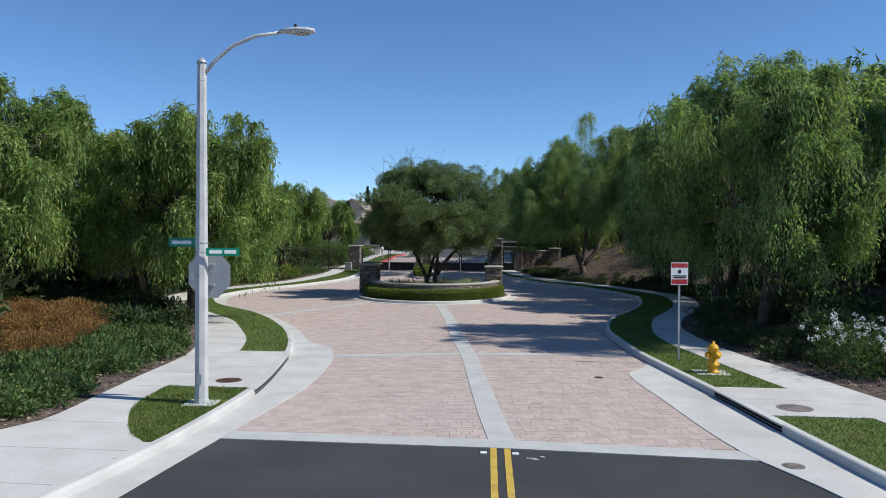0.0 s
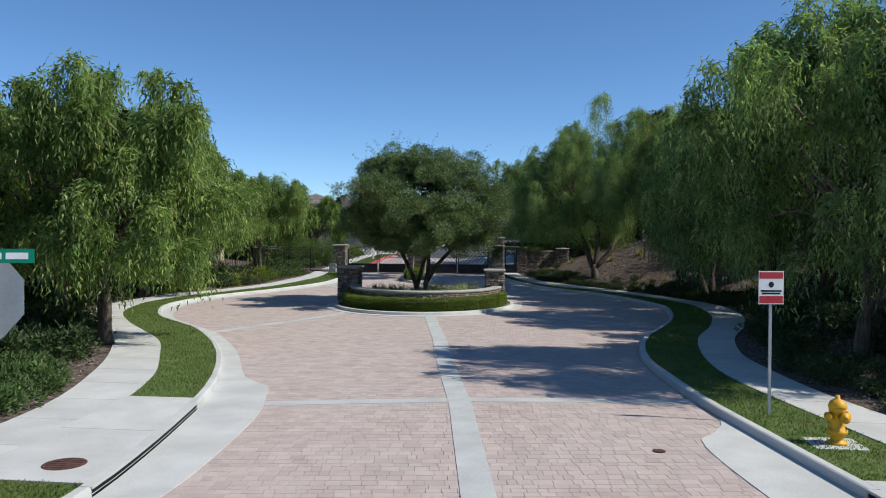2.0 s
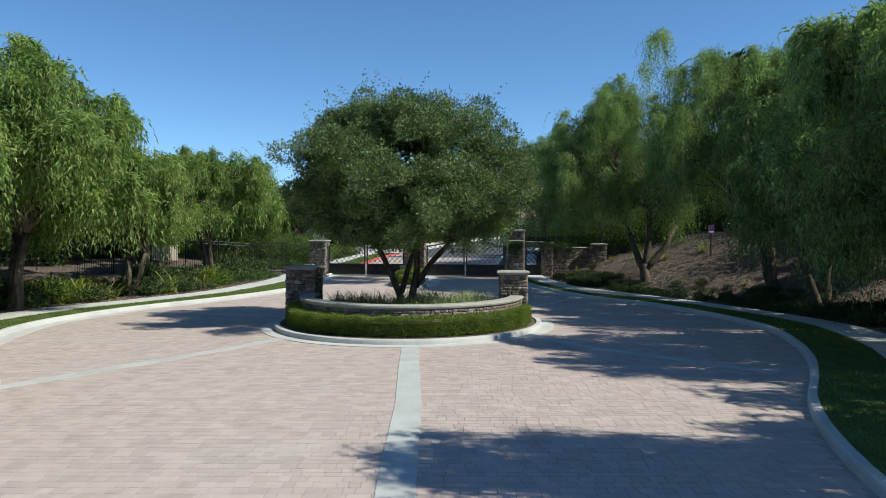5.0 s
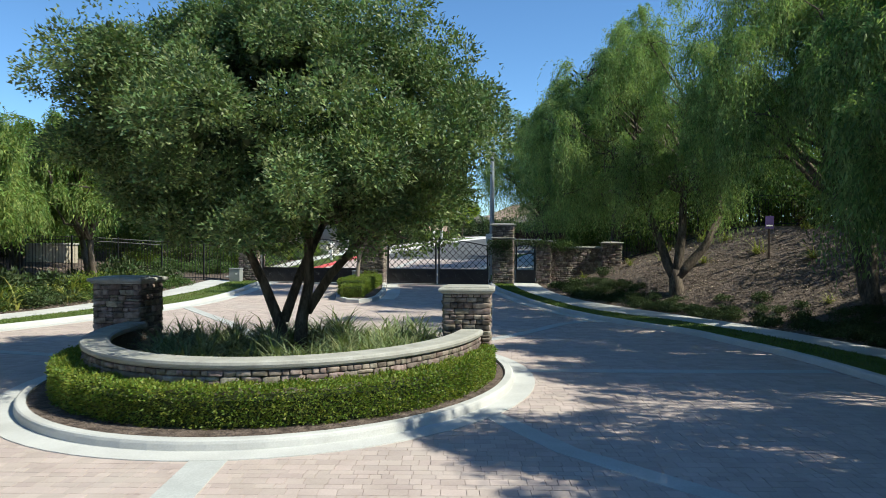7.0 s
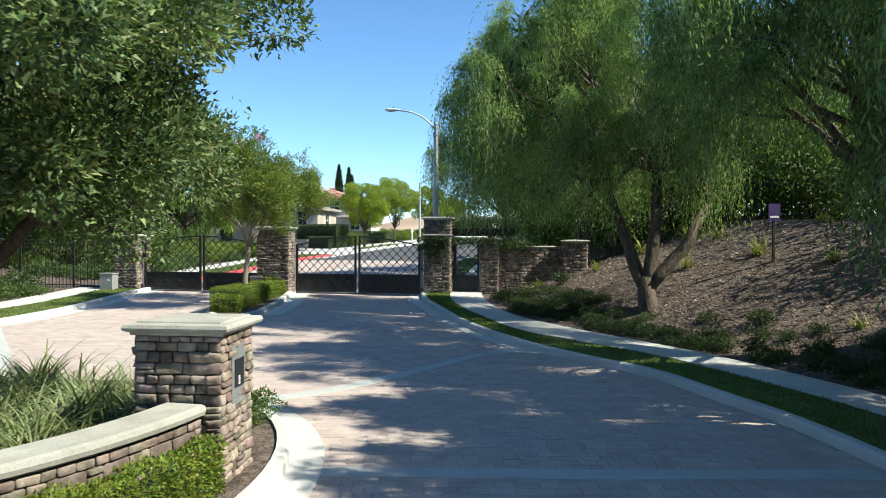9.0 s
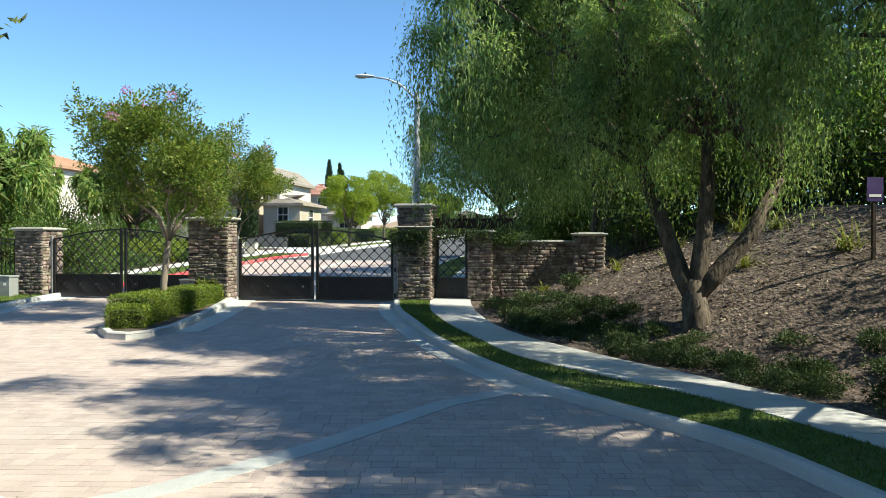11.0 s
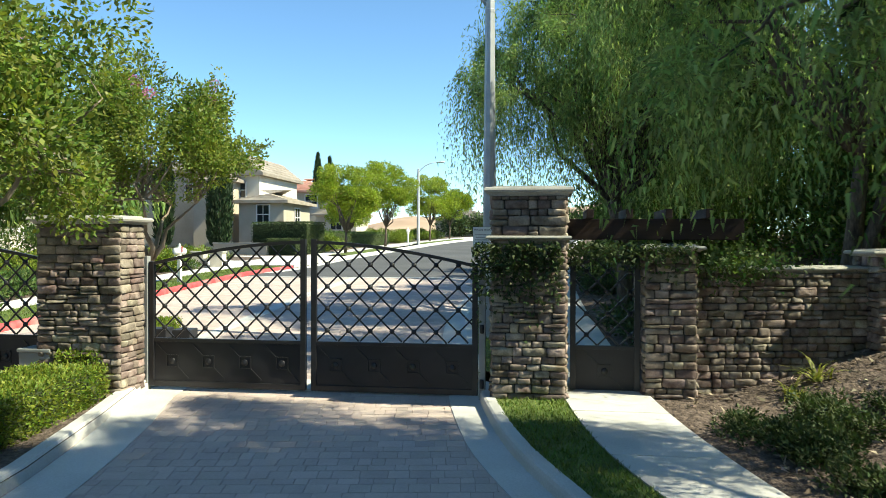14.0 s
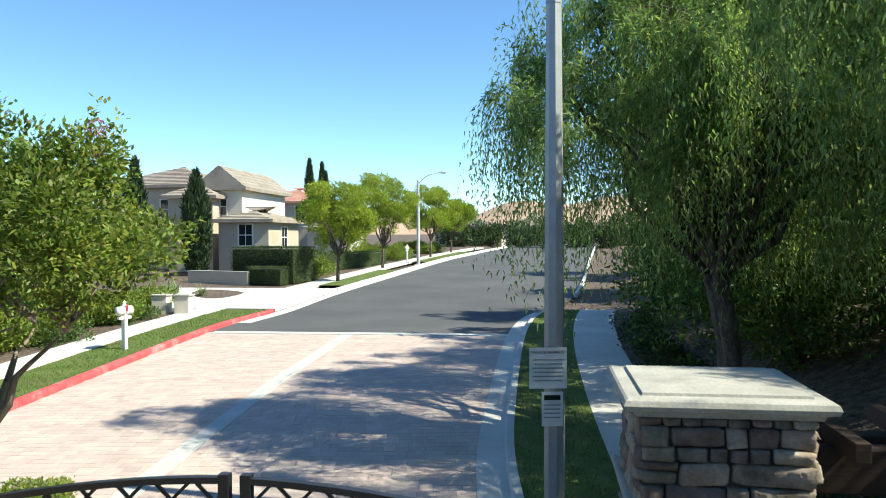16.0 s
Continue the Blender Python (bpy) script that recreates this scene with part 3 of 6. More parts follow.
WALK_LABEL = "pale concrete sidewalk slabs with joints"
slab_walk(walk_l, lawn_l, -2, 59.2, 1.6, WALK_LABEL)
slab_walk(lawn_r, walk_r, -2, 84, 1.6, WALK_LABEL)
slab_walk(walk_l, lawn_l, 61.2, 84, 1.6, WALK_LABEL)
slab_walk(walk_l, lawn_l, 91.5, 140, 2.4, WALK_LABEL)
slab_walk(lawn_l, shifted(kerb_l, -KB), -1, 6.5, 2.2, "concrete kerb ramp at the corner")
slab_walk(lawn_l, shifted(kerb_l, -0.165), 10.87, 15.98, 2.6, "concrete pad over the storm drain")
slab_walk(shifted(kerb_r, 0.165), lawn_r, 9.62, 12.28, 1.4, "concrete pad over the storm drain")
slab_walk(shifted(walk_l, -6.0), shifted(kerb_l, -0.0), 83.4, 91.4, 3.6, "pale concrete driveway apron")


# ---- foliage ----
def leaf_quads(p, along, length, width, rng, four=False):
    """Pointed leaves at p along a direction, with random roll: triangles, or diamonds where they come near."""
    n = len(p)
    along = along / np.maximum(np.linalg.norm(along, axis=1, keepdims=True), 1e-6)
    side = np.cross(along, rng.normal(size=(n, 3)))
    side /= np.maximum(np.linalg.norm(side, axis=1, keepdims=True), 1e-6)
    L = np.asarray(length).reshape(-1, 1)
    W = np.asarray(width).reshape(-1, 1)
    if four:
        mid = p + along * L * 0.45
        return np.stack([p, mid + side * W * 0.5, p + along * L, mid - side * W * 0.5], 1)
    root = p + along * L * 0.12
    return np.stack([root + side * W * 0.5, p + along * L, root - side * W * 0.5], 1)


def crown_lobes(rng, count, rx, ry, rz, zc, low=-0.6):
    """Centres of clumps spread through a crown, uneven and denser at its skin."""
    out = []
    while len(out) < count:
        v = rng.normal(size=3)
        v /= np.linalg.norm(v)
        if v[2] < low:
            continue
        r = rng.uniform(0.45, 0.95) ** 0.7 * rng.uniform(0.8, 1.07)
        out.append(np.array([v[0] * rx * r, v[1] * ry * r, zc + v[2] * rz * r]))
    return np.array(out)


def crown_boughs(rng, boughs, per, rx, ry, rz, zc, low, wide):
    """Clump centres gathered on separate boughs, so that the crown has lumps, hollows and gaps."""
    heads = crown_lobes(rng, boughs, rx * 0.86, ry * 0.86, rz * 0.9, zc, low)
    out = []
    for h in heads:
        r = wide * rng.uniform(0.65, 1.25)
        v = rng.normal(size=(per, 3))
        v /= np.linalg.norm(v, axis=1, keepdims=True)
        out.append(h + v * r * rng.uniform(0.35, 1.0, (per, 1)) * np.array([1, 1, 0.75]))
    return np.concatenate(out), heads


def weeping_leaves(rng, lobes, strands, per, drop, lobe_r, size, floor=1.0):
    """Plumes: each clump throws out arching twigs that hang down, set with narrow leaves on both sides."""
    n = strands
    k = rng.integers(0, len(lobes), n)
    lean = rng.uniform(0, 2 * np.pi, len(lobes))
    a = lean[k] + rng.normal(0, 1.0, n)
    reachy = rng.uniform(0.6, 1.4, len(lobes))[k]
    out = np.stack([np.cos(a), np.sin(a), np.zeros(n)], -1)
    start = lobes[k] + rng.normal(0, lobe_r * 0.22, (n, 3))
    reach = lobe_r * rng.uniform(0.4, 1.1, n) * reachy
    length = drop * rng.uniform(0.35, 1.0, n) * reachy
    pos, way = [], []
    for j in range(per):
        s = (j + 0.5) / per
        q = start + out * (reach * (1 - (1 - s) ** 2))[:, None] + np.outer(length * (0.34 * s - 1.2 * s * s), [0, 0, 1])
        tang = out * (2 * reach * (1 - s))[:, None] + np.outer(length * (0.34 - 2.4 * s), [0, 0, 1])
        tang /= np.maximum(np.linalg.norm(tang, axis=1, keepdims=True), 1e-6)
        pos.append(q + rng.normal(0, 0.03, (n, 3)))
        way.append(tang + rng.normal(0, 0.36, (n, 3)))
    pos, way = np.concatenate(pos), np.concatenate(way)
    keep = pos[:, 2] > floor + rng.uniform(0, 1.0, len(pos))
    pos, way = pos[keep], way[keep]
    m = len(pos)
    return leaf_quads(pos, way, size * rng.uniform(0.8, 1.6, m), size * 0.3 * rng.uniform(0.7, 1.3, m), rng)


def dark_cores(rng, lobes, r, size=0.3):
    """Dark leaves that close the crown's inside; the shade there is put into their colour."""
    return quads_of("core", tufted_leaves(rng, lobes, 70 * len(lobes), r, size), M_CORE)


def tufted_leaves(rng, lobes, count, lobe_r, size, flat=0.8, four=False):
    k = rng.integers(0, len(lobes), count)
    v = rng.normal(size=(count, 3))
    v /= np.linalg.norm(v, axis=1, keepdims=True)
    r = lobe_r * rng.uniform(0.3, 1.0, (count, 1)) ** 0.5 * rng.uniform(0.75, 1.15, (count, 1))
    p = lobes[k] + v * r * np.array([1, 1, flat])
    d = v + rng.normal(0, 0.6, (count, 3)) + np.array([0, 0, 0.2])
    return leaf_quads(p, d, size * rng.uniform(0.6, 1.3, count), size * 0.5 * rng.uniform(0.6, 1.2, count), rng, four)


def limbs_to(rng, fork, targets, r0, wander=0.25):
    """Bars from a fork out to clumps."""
    made = []
    for t in targets:
        a, b = Vector(fork), Vector(t)
        pts, rad = [], []
        for i in range(6):
            s = i / 5
            p = a.lerp(b, s) + Vector((0, 0, 0.35 * (b - a).length * s * (1 - s)))
            if 0 < i < 5:
                p += Vector(rng.normal(0, wander * 0.4, 3))
            pts.append(p)
            rad.append(r0 * (1 - 0.82 * s))
        made.append(tube(pts, rad, 6))
    return made


def pepper_tree(seed, high, rx, ry, leaf_mat, label, strands=6200, per=13, drop=1.7, trunks=2, low=-0.7, size=0.17, boughs=17, clumps=7, clump_r=0.6, wide=1.25, inside=0.5, lean_to=(0.0, 0.0), floor=1.0, bole=0.24, stems=()):
    """Boughs of hanging plumes on trunks that part at the ground, or on one bole that forks into the given stems."""
    rng = np.random.default_rng(seed)
    thing = base_of("pepper_tree", label, "tree", pose(0, 0, 0), "pepper trees along the drive")
    lobes, heads = crown_boughs(rng, boughs, clumps, rx, ry, high * 0.37, high * 0.54, low, wide)
    tall = heads[np.argsort(-heads[:, 2])[:6]]
    top = np.concatenate([tall + rng.normal(0, 0.5, tall.shape) + np.array([0, 0, rng.uniform(0.2, 0.7)]) for _ in range(3)])
    shift = np.array([lean_to[0], lean_to[1], 0])
    lobes, heads = np.concatenate([lobes, top]) + shift, heads + shift
    pieces = []
    for k in range(trunks):
        a = rng.uniform(0, 6.28)
        lean = 0.5 + 0.35 * k
        f = Vector((math.cos(a) * lean + lean_to[0] * 0.35, math.sin(a) * lean + lean_to[1] * 0.35, high * 0.27))
        pts = [Vector((0.1 * k, 0, -0.3)), Vector((f.x * 0.3, f.y * 0.3, 0.5)), Vector((f.x * 0.6 + 0.08, f.y * 0.6, high * 0.15)), f]
        if stems:
            f = Vector(stems[k])
            pts = [Vector((0.02, 0.01, 0.3 + 0.15 * k)), Vector((f.x * 0.25, f.y * 0.3, 0.95)), Vector((f.x * 0.62 + 0.06, f.y * 0.6, f.z * 0.62)), f]
        pieces.append(tube(pts, [bole, bole * (0.9 if stems else 0.73), bole * (0.75 if stems else 0.58), bole * (0.6 if stems else 0.48)], 9))
        for i in range(k, len(heads), trunks):
            pieces += limbs_to(rng, f, [heads[i]], 0.085, 0.4)
            for j in rng.choice(clumps, 3, replace=False):
                pieces += limbs_to(rng, heads[i], [lobes[i * clumps + j]], 0.02, 0.15)
    if stems:
        pieces.append(tube([(0, 0, -0.3), (0.03, 0, 0.1), (-0.02, 0.02, 0.5), (0.02, 0, 0.85)], [bole * 1.7, bole * 1.35, bole * 1.2, bole * 0.7], 11))
    put("trunk", joined("trunk", pieces, M_BARK), thing)
    q = weeping_leaves(rng, lobes, strands, per, drop, clump_r, size, floor)
    put("crown", quads_of("crown", q, leaf_mat), thing)
    # added dark fill: the crown's inner shade is in its colour
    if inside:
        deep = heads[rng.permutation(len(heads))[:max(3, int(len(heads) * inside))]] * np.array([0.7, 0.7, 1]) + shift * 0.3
        tagged(put("core", quads_of("core", tufted_leaves(rng, deep, 90 * len(deep), 0.8, 0.26), M_CORE), thing, "dark leaf fill with the crown's inner shade put into its colour"), kind="stuff")
    return thing


def stand(thing, x, y, turn, size=1.0, sink=0.1):
    m = pose(x, y, float(lie(x, y)) - sink, 0, 0, turn)
    thing.matrix_basis = m @ Matrix.Diagonal((size, size, size, 1))
    return thing


def stand_copy(thing, x, y, turn, size=1.0, sink=0.1):
    ob = copy_thing(thing, pose(x, y, float(lie(x, y)) - sink, 0, 0, turn))
    ob.scale = (size, size, size)
    return ob


PEP_LABEL = "weeping pepper tree with drooping feathery green foliage"
pep_a = stand(pepper_tree(11, 10.0, 4.5, 4.5, M_PEPPER, PEP_LABEL, boughs=36, clumps=5, clump_r=0.55, drop=2.2, strands=7600, per=15, size=0.15, wide=1.45, low=-0.85, inside=0.2), 13.5, 21.2, 20, 1.05)
pep_b = stand(pepper_tree(12, 10.4, 4.3, 4.3, M_PEPPER, "broad pepper tree with thin weeping foliage over the drive", trunks=3, drop=3.0, low=-0.72, strands=10500, per=26, size=0.085, boughs=44, clumps=4, clump_r=0.55, wide=1.35, inside=0.3, lean_to=(-1.2, 0.7), floor=1.5, bole=0.18,
                          stems=((0.25, 0.3, 3.4), (-0.9, 0.6, 2.9), (1.4, 0.2, 2.6))), 10.1, 53.3, 0, 1.12)
pep_c = stand(pepper_tree(13, 9.2, 4.4, 4.4, M_PEPPERSUN, "weeping pepper tree with sunlit yellow-green foliage", boughs=38, clumps=5, clump_r=0.55, strands=10500, wide=1.4, low=-0.9, inside=0.35), -6.9, 22.9, 60, 0.97)
pep_d = stand(pepper_tree(14, 9.0, 4.2, 4.2, M_PEPPERSUN, "pepper tree with high sunlit crown over low planting", low=-0.25, drop=1.3), -14.2, 46.8, 40, 0.86)
for x, y, turn, size in [(15.0, 32.5, 250, 1.1), (17.0, 38.6, 30, 1.14), (15.3, 43.4, 160, 1.08)]:
    stand_copy(pep_a, x, y, turn, size)
pep_e = stand(pepper_tree(15, 10.0, 4.5, 4.5, M_PEPPER, "weeping pepper tree behind the front row of trees", strands=1500, per=10, size=0.33, inside=0.3), 21.8, 19.5, 90, 1.1)
for x, y, turn, size in [(22.5, 28.5, 10, 1.15), (24.5, 38.5, 60, 1.15), (26.5, 46.5, 120, 1.1), (18.6, 26.0, 300, 0.95), (9.4, 80.0, 30, 1.1), (20.5, 70.0, 20, 1.0),
                         (12.5, 90.0, 220, 1.05), (9.8, 101.0, 70, 0.9), (17.5, 84.0, 10, 1.1)]:
    stand_copy(pep_e, x, y, turn, size)
pep_h = stand(pepper_tree(18, 9.6, 4.1, 4.1, M_PEPPER, "pepper tree hanging low behind the entry wall", trunks=2, drop=2.9, low=-0.85, strands=7400, per=24, size=0.09, boughs=36, clumps=4, clump_r=0.55, wide=1.35, inside=0.2, floor=1.5), 8.5, 62.9, 62, 1.0)
for x, y, turn, size in [(5.6, 68.4, 350, 1.1), (8.2, 74.0, 120, 1.02), (13.6, 66.5, 200, 0.95)]:
    stand_copy(pep_h, x, y, turn, size)
for x, y, turn, size in [(-12.0, 18.0, 200, 0.98), (-12.2, 29.4, 10, 1.0), (-15.6, 34.0, 130, 0.95), (-14.6, 39.6, 250, 1.22)]:
    stand_copy(pep_c, x, y, turn, size)
pep_f = stand(pepper_tree(16, 9.2, 4.6, 4.6, M_PEPPERSUN, "sunlit pepper tree behind the front row of trees", strands=1500, per=10, size=0.4), -17.5, 20.5, 80, 0.85)
for x, y, turn, size in [(-19.5, 28, 200, 0.95), (-22, 37, 20, 1.0), (-21.5, 47.5, 20, 0.95), (-19.5, 57.0, 100, 0.85), (-17.5, 66.5, 10, 0.9), (-23.0, 72.0, 200, 1.0), (-16.0, 77.0, 70, 0.8), (-27.5, 65.0, 150, 1.0)]:
    stand_copy(pep_f, x, y, turn, size)
for x, y, turn, size in [(-13.2, 53.8, 170, 0.95)]:
    stand_copy(pep_d, x, y, turn, size)
pep_g = stand(pepper_tree(17, 10.6, 4.2, 4.2, M_PEPPER, "tall pepper tree with its crown high over the bank", low=-0.5, drop=2.8, inside=0.1, lean_to=(-1.5, 0), boughs=36, clumps=4, clump_r=0.55, strands=9500, per=25, size=0.09, wide=1.4, floor=2.0), 14.9, 48.0, 0, 1.14)


def oak(x, y):
    rng = np.random.default_rng(5)
    thing = base_of("oak_tree", "dense dark green evergreen oak in the island planter", "tree", pose(x, y, 0.3))
    lobes, heads = crown_boughs(rng, 64, 7, 6.0, 5.5, 2.95, 4.7, -0.95, 1.15)
    lobes = lobes - np.array([0.05, 0, 0])
    top = np.array([[rng.uniform(-3.0, 2.6), rng.uniform(-2.4, 2.4), rng.uniform(6.0, 7.2)] for _ in range(24)])
    lobes = np.concatenate([lobes, top])
    pieces = [tube([(-0.2, 0, -0.2), (-0.35, 0.05, 0.6), (-0.75, 0.1, 1.5), (-1.3, 0.1, 2.6)], [0.16, 0.125, 0.1, 0.08], 9),
              tube([(0.1, 0, -0.2), (0.12, 0.0, 0.7), (0.25, 0.1, 1.5), (0.2, 0.2, 3.2)], [0.17, 0.135, 0.11, 0.08], 9),
              tube([(0.2, 0.1, 0.9), (0.7, 0.2, 1.7), (1.5, 0.3, 2.6)], [0.12, 0.1, 0.075], 8),
              tube([(-0.3, 0.1, 0.7), (-0.1, 0.6, 1.7), (0.2, 1.3, 2.8)], [0.11, 0.095, 0.07], 8)]
    for f in ((-1.3, 0.1, 2.6), (0.2, 0.2, 3.2), (1.5, 0.3, 2.6), (0.2, 1.3, 2.8)):
        near = sorted(range(len(lobes)), key=lambda i: np.linalg.norm(lobes[i] - np.array(f)))[:13]
        pieces += limbs_to(rng, f, [lobes[i] for i in near], 0.075)
    put("trunk", joined("trunk", pieces, M_BARK), thing)
    q = tufted_leaves(rng, lobes, 330000, 0.56, 0.1, 0.75)
    # shade among the oak's inner boughs, painted as dark leaf fill
    tagged(put("core", dark_cores(rng, heads * np.array([0.66, 0.66, 0.7]) + np.array([-0.25, 0, 1.3]), 0.85), thing, "dark leaf fill with the crown's inner shade put into its colour"), kind="stuff")
    twigs = []
    for _ in range(260):
        a = lobes[rng.integers(len(lobes))]
        d = rng.normal(size=3)
        d[2] = abs(d[2]) + 0.4
        d /= np.linalg.norm(d)
        s = np.linspace(0.5, rng.uniform(0.9, 1.5), 18)[:, None]
        p = a + d * s + rng.normal(0, 0.05, (18, 3))
        twigs.append(leaf_quads(p, d + rng.normal(0, 0.8, (18, 3)), np.full(18, 0.09), np.full(18, 0.045), rng))
    put("crown", quads_of("crown", np.concatenate([q] + twigs), M_OAK), thing)
    return thing


oak(0.25, 40.0)


# ---- stone work ----
def stone_data(rng, n=16):
    """Rough rounded unit stones in a box of one by one by one, front at -y."""
    out = []
    for _ in range(n):
        cut = [rng.uniform(0.04, 0.15) for _ in range(8)]
        flat = [(-0.5 + cut[0], -0.5), (0.5 - cut[1], -0.5), (0.5, -0.5 + cut[2]), (0.5, 0.5 - cut[3]),
                (0.5 - cut[4], 0.5), (-0.5 + cut[5], 0.5), (-0.5, 0.5 - cut[6]), (-0.5, -0.5 + cut[7])]
        flat = [(x + rng.uniform(-0.03, 0.03), z + rng.uniform(-0.04, 0.04)) for x, z in flat]
        lean = (rng.uniform(-0.3, 0.3), rng.uniform(-0.3, 0.3))
        v = []
        for s, y in ((1.0, 0.5), (1.0, -0.12), (0.93, -0.42), (0.6, -0.58)):
            v += [(x * s, y + (lean[0] * x + lean[1] * z if y < 0 else 0) + (rng.uniform(-0.08, 0.08) if y < -0.2 else 0), z * s) for x, z in flat]
        faces = [(8 * r + k, 8 * r + (k + 1) % 8, 8 * r + 8 + (k + 1) % 8, 8 * r + 8 + k) for r in range(3) for k in range(8)]
        faces.append(tuple(24 + k for k in range(8)))
        me = mesh_of("stone", v, faces, M_STONE)
        bm = bmesh.new()
        bm.from_mesh(me)
        bmesh.ops.recalc_face_normals(bm, faces=bm.faces[:])
        bm.to_mesh(me)
        bm.free()
        me.polygons.foreach_set("use_smooth", [k > 7 for k in range(len(me.polygons))])
        out.append(me)
    return out


STONES = stone_data(random.Random(3))


def stone_courses(rng, width, height, lo=0.05, hi=0.14):
    """Stones (centre u, centre v, width, height) that fill a face as ragged ledge stone with broken courses."""
    out, v = [], 0.0
    while v < height - 0.02:
        h = min(rng.uniform(lo * 1.7, hi), height - v)
        if height - v - h < lo:
            h = height - v
        u = 0.0
        while u < width - 0.01:
            w = min(max(rng.uniform(0.9, 2.7) * h, 0.11), 0.36)
            if width - u - w < 0.12:
                w = width - u
            pick = rng.random()
            if h > 0.12 and pick < 0.45:
                s = rng.uniform(0.35, 0.65)
                out.append((u + w / 2, v + h * s / 2, w, h * s))
                if w > 0.3 and pick < 0.2:
                    k = rng.uniform(0.35, 0.65)
                    out.append((u + w * k / 2, v + h * (1 + s) / 2, w * k, h * (1 - s)))
                    out.append((u + w * (1 + k) / 2, v + h * (1 + s) / 2, w * (1 - k), h * (1 - s)))
                else:
                    out.append((u + w / 2, v + h * (1 + s) / 2, w, h * (1 - s)))
            else:
                out.append((u + w / 2, v + h / 2, w, h))
            u += w
        v += h
    return out


def lay_face(parent, rng, origin, turn, width, height, proud=0.05):
    """Stones on one upright face; origin is its lower left corner seen from outside."""
    face = Matrix.Translation(origin) @ pose(0, 0, 0, 0, 0, turn)
    for u, v, w, h in stone_courses(rng, width, height):
        t = proud * rng.uniform(1.1, 1.6)
        ob = put("stone", STONES[rng.randrange(len(STONES))], parent)
        ob.matrix_basis = face @ Matrix.Translation((u, -t * 0.3, v)) @ pose(0, 0, 0, 0, rng.uniform(-2.5, 2.5), 0) @ Matrix.Diagonal((w - rng.uniform(0.002, 0.014), t, h - rng.uniform(0.002, 0.012), 1))


def cap_mesh(name, w, d, thick, lip=0.0):
    """A cast cap with a moulded underside, its foot at z 0."""
    prof = [(-0.06, 0.0), (-0.05, thick * 0.25), (0.0, thick * 0.4), (0.012, thick * 0.65), (0.0, thick * 0.92), (-0.015, thick)]
    if lip:
        prof += [(-0.10, thick + 0.004), (-0.105, thick + lip), (-0.5 * min(w, d) + 0.01, thick + lip * 1.6)]
    v, f = [], []
    for o, z in prof:
        v += [(-w / 2 - o, -d / 2 - o, z), (w / 2 + o, -d / 2 - o, z), (w / 2 + o, d / 2 + o, z), (-w / 2 - o, d / 2 + o, z)]
    n = len(prof)
    for i in range(n - 1):
        for k in range(4):
            f.append((4 * i + k, 4 * i + (k + 1) % 4, 4 * i + 4 + (k + 1) % 4, 4 * i + 4 + k))
    f += [(3, 2, 1, 0), tuple(4 * n - 4 + k for k in range(4))]
    return mesh_of(name, v, f, M_CAP)


def stone_pier(name, x, y, turn, w, d, high, label, cap=0.12, over=0.09, faces="flrb", foot=0.05, seed=1, group="", ledge=None, category="pillar"):
    """A stone-clad pillar; x, y is the middle of its plan."""
    rng = random.Random(seed)
    thing = base_of(name, label, category, pose(x, y, foot, 0, 0, turn), group)
    t = 0.035
    body_h = high - cap - foot
    put("core", box_mesh("core", (-w / 2 + t, -d / 2 + t, 0), (w / 2 - t, d / 2 - t, body_h), M_MORTAR), thing)
    where = {"f": ((-w / 2, -d / 2 + t, 0), 0, w), "r": ((w / 2 - t, -d / 2, 0), 90, d), "b": ((w / 2, d / 2 - t, 0), 180, w), "l": ((-w / 2 + t, d / 2, 0), 270, d)}
    for k in faces:
        o, a, width = where[k]
        lay_face(thing, rng, Vector(o), a, width, body_h)
    put("cap", cap_mesh("cap", w + 2 * over, d + 2 * over, cap, 0.02), thing, "pale cast stone cap", Matrix.Translation((0, 0, body_h)))
    if ledge:
        put("ledge", cap_mesh("ledge", w + 0.13, d + 0.13, 0.07), thing, "weathered cast stone ledge", Matrix.Translation((0, 0, ledge)))
    return thing


# ---- island ----
IX, IY, IRX, IRY = 0.45, 39.15, 4.42, 5.4


def oval(rx, ry, n=72, a0=0.0, a1=2 * math.pi, cx=IX, cy=IY):
    return [(cx + rx * math.cos(a0 + (a1 - a0) * k / n), cy + ry * math.sin(a0 + (a1 - a0) * k / n)) for k in range(n + (a1 - a0 < 6.28))]


def ring_wall(name, outline, profile, material, closed=True, smooth=False):
    """A profile (outward offset, z) swept round an outline given counter-clockwise."""
    n, m = len(outline), len(profile)
    v, f = [], []
    for i in range(n):
        a, b = (outline[(i - 1) % n], outline[(i + 1) % n]) if closed else (outline[max(i - 1, 0)], outline[min(i + 1, n - 1)])
        d = Vector((b[0] - a[0], b[1] - a[1])).normalized()
        for o, z in profile:
            v.append((outline[i][0] + d.y * o, outline[i][1] - d.x * o, z))
    for i in range(n if closed else n - 1):
        for k in range(m - 1):
            a, b = i * m + k, ((i + 1) % n) * m + k
            f.append((a, b, b + 1, a + 1))
    if not closed:
        f += [tuple(range(m))[::-1], tuple(range((n - 1) * m, n * m))]
    return mesh_of(name, v, f, material, smooth)


